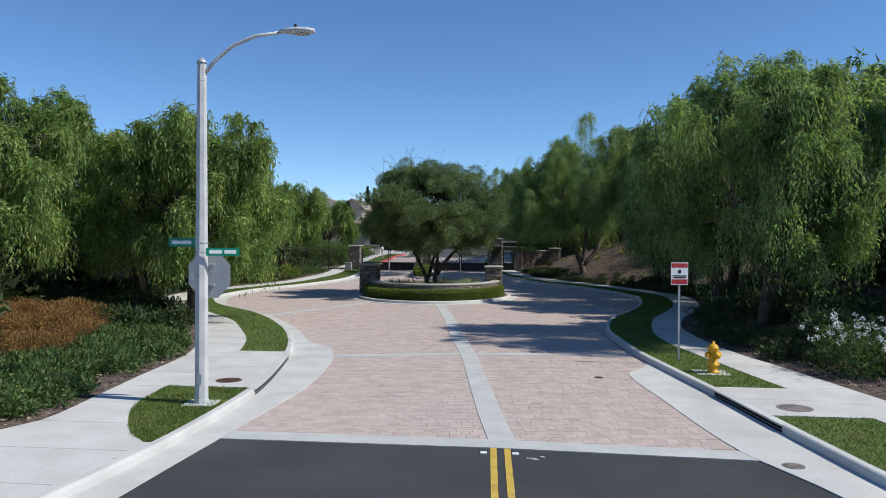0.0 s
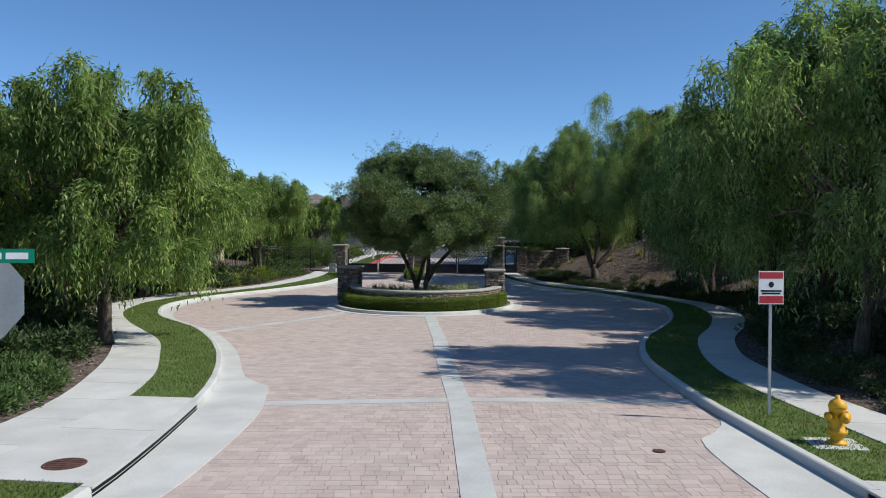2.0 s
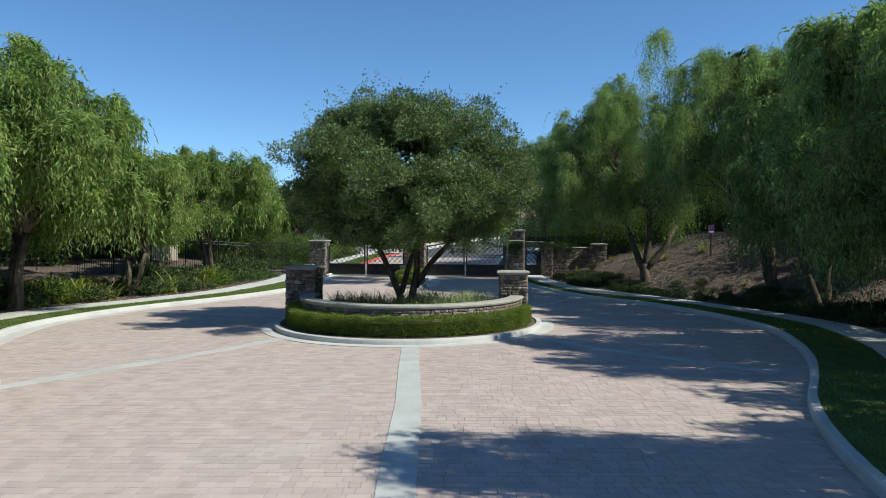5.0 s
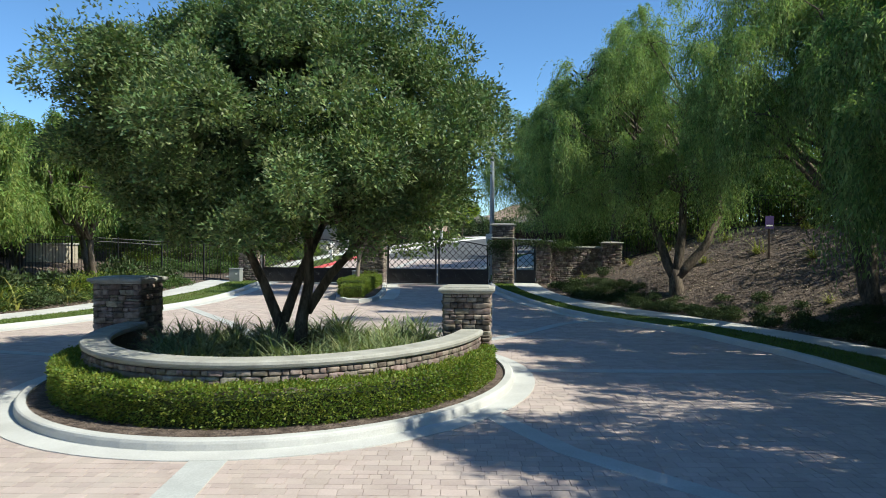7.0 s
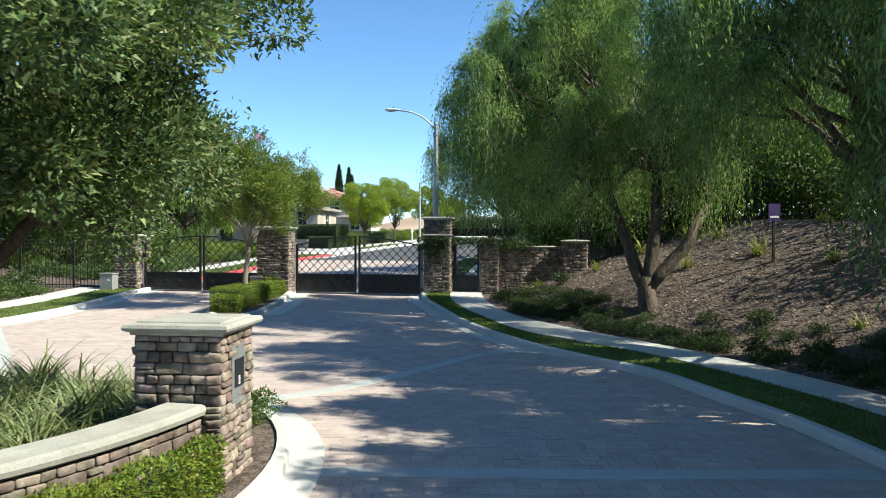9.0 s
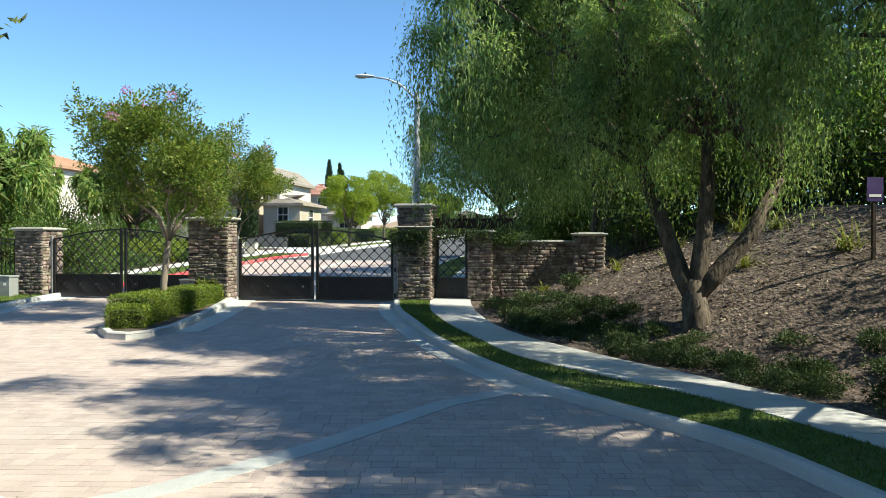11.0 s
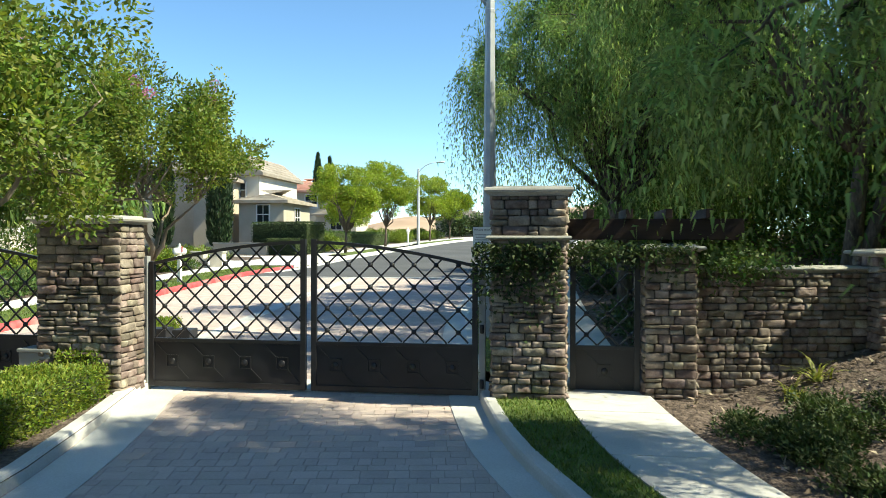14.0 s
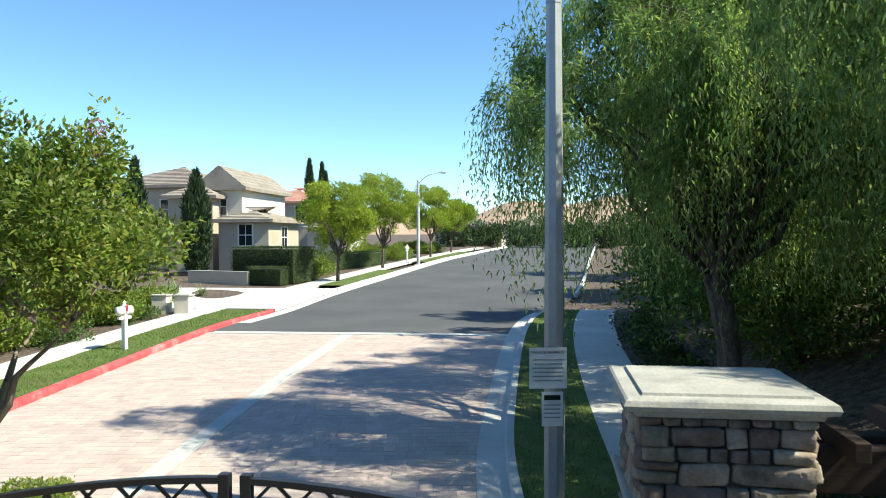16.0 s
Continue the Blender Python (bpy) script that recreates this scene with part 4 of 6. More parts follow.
isl = oval(IRX, IRY)
tagged(put("kerb", ring_wall("kerb", isl, [(0.012, -0.05), (0.0, 0.1), (-0.012, 0.135), (-0.04, 0.15), (-0.17, 0.15), (-0.17, 0.02)], M_CONC)),
       "pale concrete kerb round the planted island", "kerb", kind="structure")
trim("trim", ribbon("gutter", oval(IRX + 0.2, IRY + 0.2), 0.42, 0.014, M_CONC, closed=True), "concrete gutter ring round the island", "gutter")
soil = oval(IRX - 0.15, IRY - 0.15, 48)
tagged(put("soil", mesh_of("soil", [(x, y, 0.11) for x, y in soil], [tuple(range(len(soil)))], M_MULCH)), "dark mulch in the island bed", "ground", kind="structure")

# the low curved wall between two piers
A0, A1 = math.radians(183), math.radians(357)
WX, WY, WRX, WRY = 0.45, 39.8, 3.72, 4.78
arc = oval(WRX, WRY, 60, A0, A1, WX, WY)
planter = base_of("planter_wall", "low curved stone planter wall with pale cast cap", "wall", pose(0, 0, 0))
put("core", ring_wall("core", arc, [(-0.03, 0.05), (-0.03, 0.84), (-0.30, 0.84), (-0.30, 0.05)], M_MORTAR, False), planter)
put("cap", ring_wall("cap", arc, [(0.0, 0.83), (0.02, 0.855), (0.075, 0.87), (0.09, 0.915), (0.08, 0.955), (0.04, 0.972), (-0.36, 0.972), (-0.40, 0.94), (-0.40, 0.87), (-0.33, 0.83)], M_CAP, False),
    planter, "pale cast stone coping")
rng_w = random.Random(21)
cum = [0.0]
for p, q in zip(arc, arc[1:]):
    cum.append(cum[-1] + math.hypot(q[0] - p[0], q[1] - p[1]))
for u, v, ww, hh in stone_courses(rng_w, cum[-1], 0.76, 0.08, 0.2):
    k = min(max(int(np.searchsorted(cum, u)) - 1, 0), len(arc) - 2)
    s = (u - cum[k]) / (cum[k + 1] - cum[k])
    px, py = arc[k][0] + s * (arc[k + 1][0] - arc[k][0]), arc[k][1] + s * (arc[k + 1][1] - arc[k][1])
    ang = math.degrees(math.atan2(arc[k + 1][1] - arc[k][1], arc[k + 1][0] - arc[k][0]))
    t = 0.05 * rng_w.uniform(0.75, 1.35)
    ob = put("stone", STONES[rng_w.randrange(len(STONES))], planter)
    ob.matrix_basis = pose(px, py, 0.07 + v, 0, 0, ang) @ Matrix.Translation((0, -t * 0.3, 0)) @ Matrix.Diagonal((ww - 0.01, t, hh - 0.01, 1))

pier_r = stone_pier("stone_pier", 3.88, 40.06, 4, 0.92, 0.92, 1.78, "square stone pier with pale cast cap, call panel set in", seed=31, group="island piers")
pier_l = stone_pier("stone_pier", -3.6, 40.1, 0, 1.06, 0.96, 1.88, "square stone pier with pale cast cap, shaded by the oak", seed=32, group="island piers")
# call panel set in the pier
panel = put("call_panel", box_mesh("call_panel", (-0.012, -0.19, -0.32), (0.012, 0.19, 0.32), M_PLAQUE, 0.006), pier_r, "grey slate intercom panel", Matrix.Translation((0.475, -0.02, 1.15)))
put("screen", box_mesh("screen", (0, -0.13, -0.13), (0.012, 0.13, 0.17), M_IRONPLATE, 0.004), panel, "dark recessed keypad box", Matrix.Translation((0.012, 0, 0.0)))
for k in range(4):
    put("key", box_mesh("key", (0, -0.02, -0.008), (0.006, 0.02, 0.008), M_WHITE), panel, "", Matrix.Translation((0.026, -0.03, -0.02 - 0.025 * k)))


def leafy_shell(rng, n, sampler, size, mat, name, up=0.3):
    p, nrm = sampler(n)
    d = nrm + rng.normal(0, 0.7, (n, 3)) + np.array([0, 0, up])
    return quads_of(name, leaf_quads(p, d, size * rng.uniform(0.6, 1.3, n), size * 0.6 * rng.uniform(0.7, 1.2, n), rng), mat)


def oval_hedge():
    thing = base_of("hedge", "clipped bright green boxwood hedge ring before the wall", "hedge", pose(0, 0, 0))
    a0, a1 = math.radians(176), math.radians(364)
    rx, ry, half, top = 3.72, 4.36, 0.3, 0.56
    body = oval(rx, ry, 60, a0, a1)
    # solid body coloured dark to stand in for shade behind the leaves
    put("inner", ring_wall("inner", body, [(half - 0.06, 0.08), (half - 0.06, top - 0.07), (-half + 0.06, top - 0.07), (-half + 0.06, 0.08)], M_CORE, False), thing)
    rng = np.random.default_rng(8)

    def sampler(n):
        a = rng.uniform(a0, a1, n)
        nx, ny = np.cos(a) / rx, np.sin(a) / ry
        ln = np.hypot(nx, ny)
        nx, ny = nx / ln, ny / ln
        pick = rng.random(n)
        o = np.where(pick < 0.45, rng.uniform(-half, half, n), np.where(pick < 0.9, half, -half)) + rng.normal(0, 0.022, n)
        z = np.where(pick < 0.45, top, rng.uniform(0.06, top, n)) + rng.normal(0, 0.02, n) + 0.025 * np.sin(a * 31)
        p = np.stack([IX + rx * np.cos(a) + nx * o, IY + ry * np.sin(a) + ny * o, 0.07 + z], -1)
        nn = np.where((pick < 0.45)[:, None], np.array([0, 0, 1.0]), np.stack([nx, ny, np.zeros(n)], -1) * np.where(pick < 0.9, 1, -1)[:, None])
        return p, nn

    put("foliage", leafy_shell(rng, 46000, sampler, 0.05, M_HEDGE, "foliage"), thing)


oval_hedge()


def strap_plant(name, rng, count, long, mat, spread=1.0):
    """A tussock of arching strap leaves, each of four bent lengths."""
    q = []
    for _ in range(count):
        a, el = rng.uniform(0, 6.28), rng.uniform(0.5, 1.35)
        L, w = long * rng.uniform(0.55, 1.15), rng.uniform(0.012, 0.022)
        p = np.array([rng.normal(0, 0.06), rng.normal(0, 0.06), 0.0])
        side = np.array([-math.sin(a), math.cos(a), 0]) * w
        for s in range(4):
            e = el - 0.36 * s * spread
            n = p + np.array([math.cos(a) * math.cos(e), math.sin(a) * math.cos(e), math.sin(e)]) * L / 4
            w2 = side * (1 - 0.22 * (s + 1))
            w1 = side * (1 - 0.22 * s)
            q.append([p - w1, p + w1, n + w2, n - w2])
            p = n
    return quads_of(name, np.array(q), mat)


rng_g = np.random.default_rng(44)
TUFTS = [strap_plant("strap_leaves", rng_g, 70, 0.68, M_STRAP, 0.75) for _ in range(3)]
TUFTY = [strap_plant("strap_leaves", rng_g, 34, 0.6, M_STRAPY, 1.0) for _ in range(2)]


def tuft(mesh, x, y, z, size, name="grass_tussock", label="arching green ornamental grass tussock", group="tussocks in the planter"):
    ob = put(name, mesh)
    ob.matrix_basis = pose(x, y, z, 0, 0, random.uniform(0, 360)) @ Matrix.Diagonal((size, size, size * random.uniform(0.85, 1.15), 1))
    return tagged(ob, label, "ornamental grass", group)


for k in range(120):
    a, r = random.uniform(0, 6.28), math.sqrt(random.uniform(0.05, 1))
    x, y = IX + 2.95 * r * math.cos(a), IY + 0.5 + 3.3 * r * math.sin(a)
    if y < WY - 0.3 and ((x - WX) / (WRX - 0.55)) ** 2 + ((y - WY) / (WRY - 0.55)) ** 2 > 1:
        continue
    tuft(TUFTS[k % 3], x, y, 0.35 if y < 42 else 0.15, random.uniform(1.0, 1.5))
raised = oval(WRX - 0.3, WRY - 0.3, 40, 0, 2 * math.pi - 1e-3, WX, WY)
tagged(put("soil", mesh_of("soil", [(x, y, 0.40 if y < 41 else 0.22) for x, y in raised], [tuple(range(len(raised)))], M_MULCH)), "dark planted soil behind the planter wall", "ground", kind="structure")


# ---- gates ----
GY0 = 59.75


def bar_mesh(name, a, b, w, d, material=M_IRON):
    """A square bar between two points of an upright plane (x, z)."""
    ax, az, bx, bz = *a, *b
    L = math.hypot(bx - ax, bz - az)
    me = box_mesh(name, (0, -d / 2, -w / 2), (L, d / 2, w / 2), material)
    ang = math.atan2(bz - az, bx - ax)
    me.transform(Matrix.Translation((ax, 0, az)) @ Matrix.Rotation(-ang, 4, "Y"))
    return me


ROSETTE = lathe("rosette", [(0.0, -0.022), (0.032, -0.02), (0.036, -0.008), (0.036, 0.008), (0.032, 0.02), (0.0, 0.022)], M_IRON, 10)
ROSETTE.transform(Matrix.Rotation(radians(90), 4, "X"))


def lattice_leaf(name, width, foot, mid, top0, top1, label, pitch=0.31, group="", swell=0.05):
    """A gate leaf from x 0 to width; its arched top runs from top0 to top1."""
    leaf = base_of(name, label, "gate", pose(0, 0, 0), group)

    def arch(x):
        s = x / width
        return top0 + (top1 - top0) * (1 - (1 - s) ** 1.7 if top1 > top0 else s ** 1.7)

    fw = 0.075
    put("stile", box_mesh("stile", (0, -0.035, foot), (fw, 0.035, arch(0) + 0.02), M_IRON, 0.004), leaf)
    put("stile", box_mesh("stile", (width - fw, -0.035, foot), (width, 0.035, arch(width) + 0.02), M_IRON, 0.004), leaf)
    put("rail", box_mesh("rail", (fw, -0.03, mid - 0.05), (width - fw, 0.03, mid), M_IRON, 0.004), leaf)
    put("rail", box_mesh("rail", (fw, -0.03, foot), (width - fw, 0.03, foot + 0.08), M_IRON, 0.004), leaf)
    n = 14
    pieces = []
    for i in range(n):
        x0, x1 = fw + (width - 2 * fw) * i / n, fw + (width - 2 * fw) * (i + 1) / n
        z0, z1 = arch(x0), arch(x1)
        v = [(x0, -0.03, z0 - 0.045), (x0, 0.03, z0 - 0.045), (x0, 0.03, z0), (x0, -0.03, z0), (x1, -0.03, z1 - 0.045), (x1, 0.03, z1 - 0.045), (x1, 0.03, z1), (x1, -0.03, z1)]
        pieces.append((v, [(0, 1, 2, 3), (7, 6, 5, 4), (0, 4, 5, 1), (1, 5, 6, 2), (2, 6, 7, 3), (3, 7, 4, 0)]))
    put("arched_rail", joined("arched_rail", pieces, M_IRON, False), leaf)
    put("kick_plate", box_mesh("kick_plate", (fw, -0.008, foot + 0.08), (width - fw, 0.008, mid - 0.05), M_IRONPLATE), leaf, "solid black lower panel")
    lo, hi = fw, width - fw
    for sgn in (1, -1):
        k = -40
        while k < 60:
            c = k * pitch
            run = []
            for i in range(120):
                x = lo + (hi - lo) * i / 119
                z = mid + sgn * (x - lo) + c
                if mid <= z <= arch(x) - 0.03:
                    run.append((x, z))
            if len(run) > 3:
                put("lattice_bar", bar_mesh("lattice_bar", run[0], run[-1], 0.022, 0.02), leaf)
            k += 1
    i = 0
    while i < 40:
        for j in range(16):
            x, z = lo + i * pitch / 2, mid + j * pitch / 2
            if (i + j) % 2 == 0 and j % 2 == 1 and x <= hi - 0.01 and z < arch(x) - 0.05:
                put("rosette", ROSETTE, leaf, "", Matrix.Translation((x, 0, z)))
        i += 1
    count = max(1, int((width - 2 * fw) / 0.52))
    for i in range(count):
        cx, cz = fw + (width - 2 * fw) * (i + 0.5) / count, (foot + mid) / 2 + 0.02
        half = 0.085
        ring = [((cx - half, cz - half), (cx + half, cz - half)), ((cx + half, cz - half), (cx + half, cz + half)),
                ((cx + half, cz + half), (cx - half, cz + half)), ((cx - half, cz + half), (cx - half, cz - half)),
                ((cx - half, cz + half), (cx - half - 0.16, cz + half + 0.16)), ((cx + half, cz - half), (cx + half + 0.16, cz - half - 0.16))]
        pieces = []
        for a, b in ring:
            me = bar_mesh("x", a, b, 0.014, 0.045)
            pieces.append(([v.co.copy() for v in me.vertices], [tuple(p.vertices) for p in me.polygons]))
        put("panel_ornament", joined("panel_ornament", pieces, M_IRON, False), leaf)
        put("rosette", ROSETTE, leaf, "", Matrix.Translation((cx, -0.012, cz)) @ Matrix.Diagonal((1.3, 0.8, 1.3, 1)))
    return leaf


GATE_LABEL = "closed black iron gate leaf with diamond lattice over solid panel"
FOOT = 0.66
g1 = lattice_leaf("gate_leaf", 2.36, FOOT, 1.36, 2.45, 2.78, GATE_LABEL, group="drive gate leaves")
g1.matrix_basis = pose(-2.15, GY0, 0)
g2 = lattice_leaf("gate_leaf", 2.36, FOOT, 1.36, 2.78, 2.45, GATE_LABEL, group="drive gate leaves")
g2.matrix_basis = pose(0.29, GY0, 0)
g3 = copy_thing(g1, pose(-8.36, GY0, 0))
g4 = copy_thing(g2, pose(-5.92, GY0, 0))
pg = lattice_leaf("gate_leaf", 0.93, FOOT - 0.03, 1.36, 2.48, 2.6, "closed narrow black iron pedestrian gate with lattice top", pitch=0.29)
pg.matrix_basis = pose(3.9, GY0 + 0.15, 0)
for x in (-2.21, 2.71, -8.43, -3.5):
    ob = base_of("gate_post", "grey steel gate hinge post beside the stone pillar", "post", pose(x, GY0, 0.33), "gate posts")
    put("post", box_mesh("post", (-0.045, -0.05, 0), (0.045, 0.05, 2.22), M_GREYBOX, 0.006), ob)
    for z in (0.5, 1.25, 2.0):
        put("hinge", lathe("hinge", [(0.025, -0.06), (0.03, -0.05), (0.03, 0.05), (0.025, 0.06)], M_IRON, 10), ob, "", Matrix.Translation((0.0, -0.065, z)))

stone_pier("gate_pillar", -2.79, GY0 - 0.43, 0, 1.24, 0.6, 3.1, "stone-clad gate pillar with pale flat cap", seed=41, group="gate pillars", cap=0.10, foot=0.45)
stone_pier("gate_pillar", 3.35, GY0 + 0.05, 0, 0.96, 0.96, 3.48, "tall stone-clad gate pillar with stepped cap and ledge", seed=42, group="gate pillars", cap=0.11, foot=0.42, ledge=2.36)
stone_pier("gate_pillar", -8.95, GY0 + 0.1, 0, 0.95, 0.95, 2.8, "stone-clad gate pillar beside the entry gate", seed=43, group="gate pillars", cap=0.1, foot=0.4)
stone_pier("gate_pillar", 5.2, GY0 + 0.25, 0, 0.66, 0.66, 2.72, "stone-clad pillar beside the pedestrian gate", seed=44, group="gate pillars", cap=0.08, foot=0.4)
stone_pier("gate_pillar", 8.3, GY0 + 0.65, 0, 0.85, 0.85, 2.66, "stone-clad end pillar of the entry wall", seed=45, group="gate pillars", cap=0.08, foot=0.4)


def stone_wall(x0, y0, x1, y1, high, seed, label):
    rng = random.Random(seed)
    L, a = math.hypot(x1 - x0, y1 - y0), math.degrees(math.atan2(y1 - y0, x1 - x0))
    thing = base_of("stone_wall", label, "wall", pose(x0, y0, 0.4, 0, 0, a))
    put("core", box_mesh("core", (0, 0.0, 0), (L, 0.26, high - 0.18), M_MORTAR), thing)
    lay_face(thing, rng, Vector((0, 0, 0)), 0, L, high - 0.18)
    cp = cap_mesh("coping", L, 0.42, 0.08, 0.01)
    put("coping", cp, thing, "pale cast coping", Matrix.Translation((L / 2, 0.13, high - 0.18)))


stone_wall(5.52, GY0 + 0.2, 7.9, GY0 + 0.6, 2.14, 51, "stone entry wall with pale coping beside the gate")
beam = base_of("timber_lintel", "dark stained timber lintel over the pedestrian gate", "beam", pose(0.1, -0.1, 0.34))
put("beam", box_mesh("beam", (3.72, GY0 + 0.15, 2.46), (6.05, GY0 + 0.32, 2.74), M_TIMBER, 0.01), beam)
put("beam", box_mesh("beam", (3.72, GY0 + 0.50, 2.46), (5.85, GY0 + 0.67, 2.74), M_TIMBER, 0.01), beam)
for x in (4.0, 4.5, 5.0, 5.5):
    put("cross_beam", box_mesh("cross_beam", (x, GY0 - 0.15, 2.742), (x + 0.09, GY0 + 0.95, 2.86), M_TIMBER, 0.006), beam)
put("post", box_mesh("post", (5.02, GY0 + 0.33, 2.40), (5.18, GY0 + 0.49, 2.74), M_TIMBER, 0.006), beam)

# median between the gates
MED = [(-3.75, 60.4), (-3.7, 58.0), (-3.45, 55.6), (-3.0, 54.0), (-2.4, 53.35), (-1.85, 53.25), (-1.45, 53.6), (-1.3, 54.4), (-1.45, 56.2), (-1.8, 58.0), (-2.15, 59.4), (-2.2, 60.4)]
med_kerb = ring_wall("kerb", MED, [(0.012, -0.05), (0.0, 0.1), (-0.04, 0.15), (-0.18, 0.15), (-0.18, 0.02)], M_CONC, False)
for q in med_kerb.vertices:
    q.co.z += float(rise(q.co.y))
tagged(put("kerb", med_kerb), "concrete kerb round the gate median", "kerb", kind="structure")
trim("trim", ribbon("gutter", [(-1.0, 54.3), (-1.0, 55.2), (-1.12, 56.2), (-1.28, 57.1), (-1.48, 58.0), (-1.72, 58.8), (-1.9, 59.4), (-1.93, 59.9)], 0.58, 0.012, M_CONC), "concrete gutter along the gate median", "gutter")
tagged(put("soil", mesh_of("soil", [(x, y, 0.12 + float(rise(y))) for x, y in MED], [tuple(range(len(MED)))], M_MULCH)), "mulched median bed", "ground", kind="structure")


def box_hedge(label, x0, y0, x1, y1, wide, high, n, mat=M_HEDGE, size=0.05, foot=0.1):
    L, a = math.hypot(x1 - x0, y1 - y0), math.degrees(math.atan2(y1 - y0, x1 - x0))
    thing = base_of("hedge", label, "hedge", pose(x0, y0, foot + float(rise(y0)), 0, 0, a))
    # dark box under the leaf shell, its colour painting the hedge's inner shade
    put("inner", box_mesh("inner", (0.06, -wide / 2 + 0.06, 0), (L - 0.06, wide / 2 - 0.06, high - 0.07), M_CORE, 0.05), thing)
    rng = np.random.default_rng(int(abs(x0 * 100 + y0 * 7)) + n)

    def sampler(n):
        area = np.array([L * wide, L * high, L * high, wide * high, wide * high])
        k = rng.choice(5, n, p=area / area.sum())
        u, v = rng.random(n), rng.random(n)
        x = np.where(k < 3, u * L, np.where(k == 3, 0, L))
        y = np.where(k == 0, (v - 0.5) * wide, np.where(k == 1, -wide / 2, np.where(k == 2, wide / 2, (u - 0.5) * wide)))
        z = np.where(k == 0, high, v * high)
        p = np.stack([x, y, z], -1) + rng.normal(0, 0.025, (n, 3))
        nn = np.array([[0, 0, 1], [0, -1, 0], [0, 1, 0], [-1, 0, 0], [1, 0, 0]], dtype=float)[k]
        return p, nn

    put("foliage", leafy_shell(rng, n, sampler, size, mat, "foliage"), thing)
    return thing


box_hedge("clipped green boxwood hedge along the gate median", -2.5, 54.5, -2.75, 58.75, 1.05, 0.66, 24000)
box_hedge("small clipped boxwood cube beside the gate pillar", -2.75, 58.95, -2.8, 59.25, 0.6, 0.55, 3500)
box_hedge("low clipped boxwood tip of the median hedge", -2.3, 53.95, -2.42, 54.48, 0.85, 0.5, 4500)


def crape(x, y, seed, size=1.0):
    rng = np.random.default_rng(seed)
    thing = base_of("crape_myrtle", "crape myrtle with bright green leaves and pink blossom", "tree", pose(x, y, 0.1 + float(rise(y))) @ Matrix.Diagonal((size, size, size, 1)), "crape myrtles by the gate")
    lobes, heads = crown_boughs(rng, 26, 4, 2.45, 2.45, 1.75, 3.75, -0.7, 0.75)
    fork = (0.12, 0.05, 1.75)
    put("trunk", mesh_of("trunk", *tube([(0, 0, -0.2), (0.02, 0, 0.7), fork], [0.10, 0.085, 0.075], 9), M_BARKPALE, True), thing, "pale smooth mottled trunk")
    for k in range(5):
        a = k * 1.26 + rng.uniform(0, 0.5)
        e = (0.12 + math.cos(a) * 0.9, 0.05 + math.sin(a) * 0.9, 2.9)
        limb = put("limb", joined("limb", limbs_to(rng, fork, [e], 0.06, 0.1), M_BARKPALE), thing)
        near = sorted(range(len(lobes)), key=lambda i: np.linalg.norm(lobes[i] - np.array(e)))[:8]
        for i in near:
            put("branch", joined("branch", limbs_to(rng, e, [lobes[i]], 0.028), M_BARKPALE), limb)
    leaves = [tufted_leaves(rng, lobes, 42000, 0.44, 0.082, 0.8, True)]
    for h in lobes[rng.permutation(len(lobes))[:60]]:                # upright shoots
        d = np.array([h[0] * 0.3, h[1] * 0.3, 0.9]) + rng.normal(0, 0.3, 3)
        d /= np.linalg.norm(d)
        run = np.linspace(0.2, rng.uniform(0.45, 0.75), 34)[:, None]
        leaves.append(leaf_quads(h + d * run + rng.normal(0, 0.035, (34, 3)), d * 0.5 + rng.normal(0, 0.8, (34, 3)), np.full(34, 0.08), np.full(34, 0.045), rng, True))
    put("crown", quads_of("crown", np.concatenate(leaves), M_CRAPE), thing)
    tips = lobes[lobes[:, 2] > 4.0]
    b = np.array([t + rng.normal(0, 0.12, 3) + np.array([t[0] * 0.08, t[1] * 0.08, 0.32]) for t in tips[rng.permutation(len(tips))[:9]]])
    put("blossom", quads_of("blossom", tufted_leaves(rng, b, 900, 0.13, 0.05), M_PINK), thing, "pink flower panicles")
    return thing


crape(-2.75, 56.4, 3, 1.06)
crape(-3.5, 61.9, 4, 0.92)


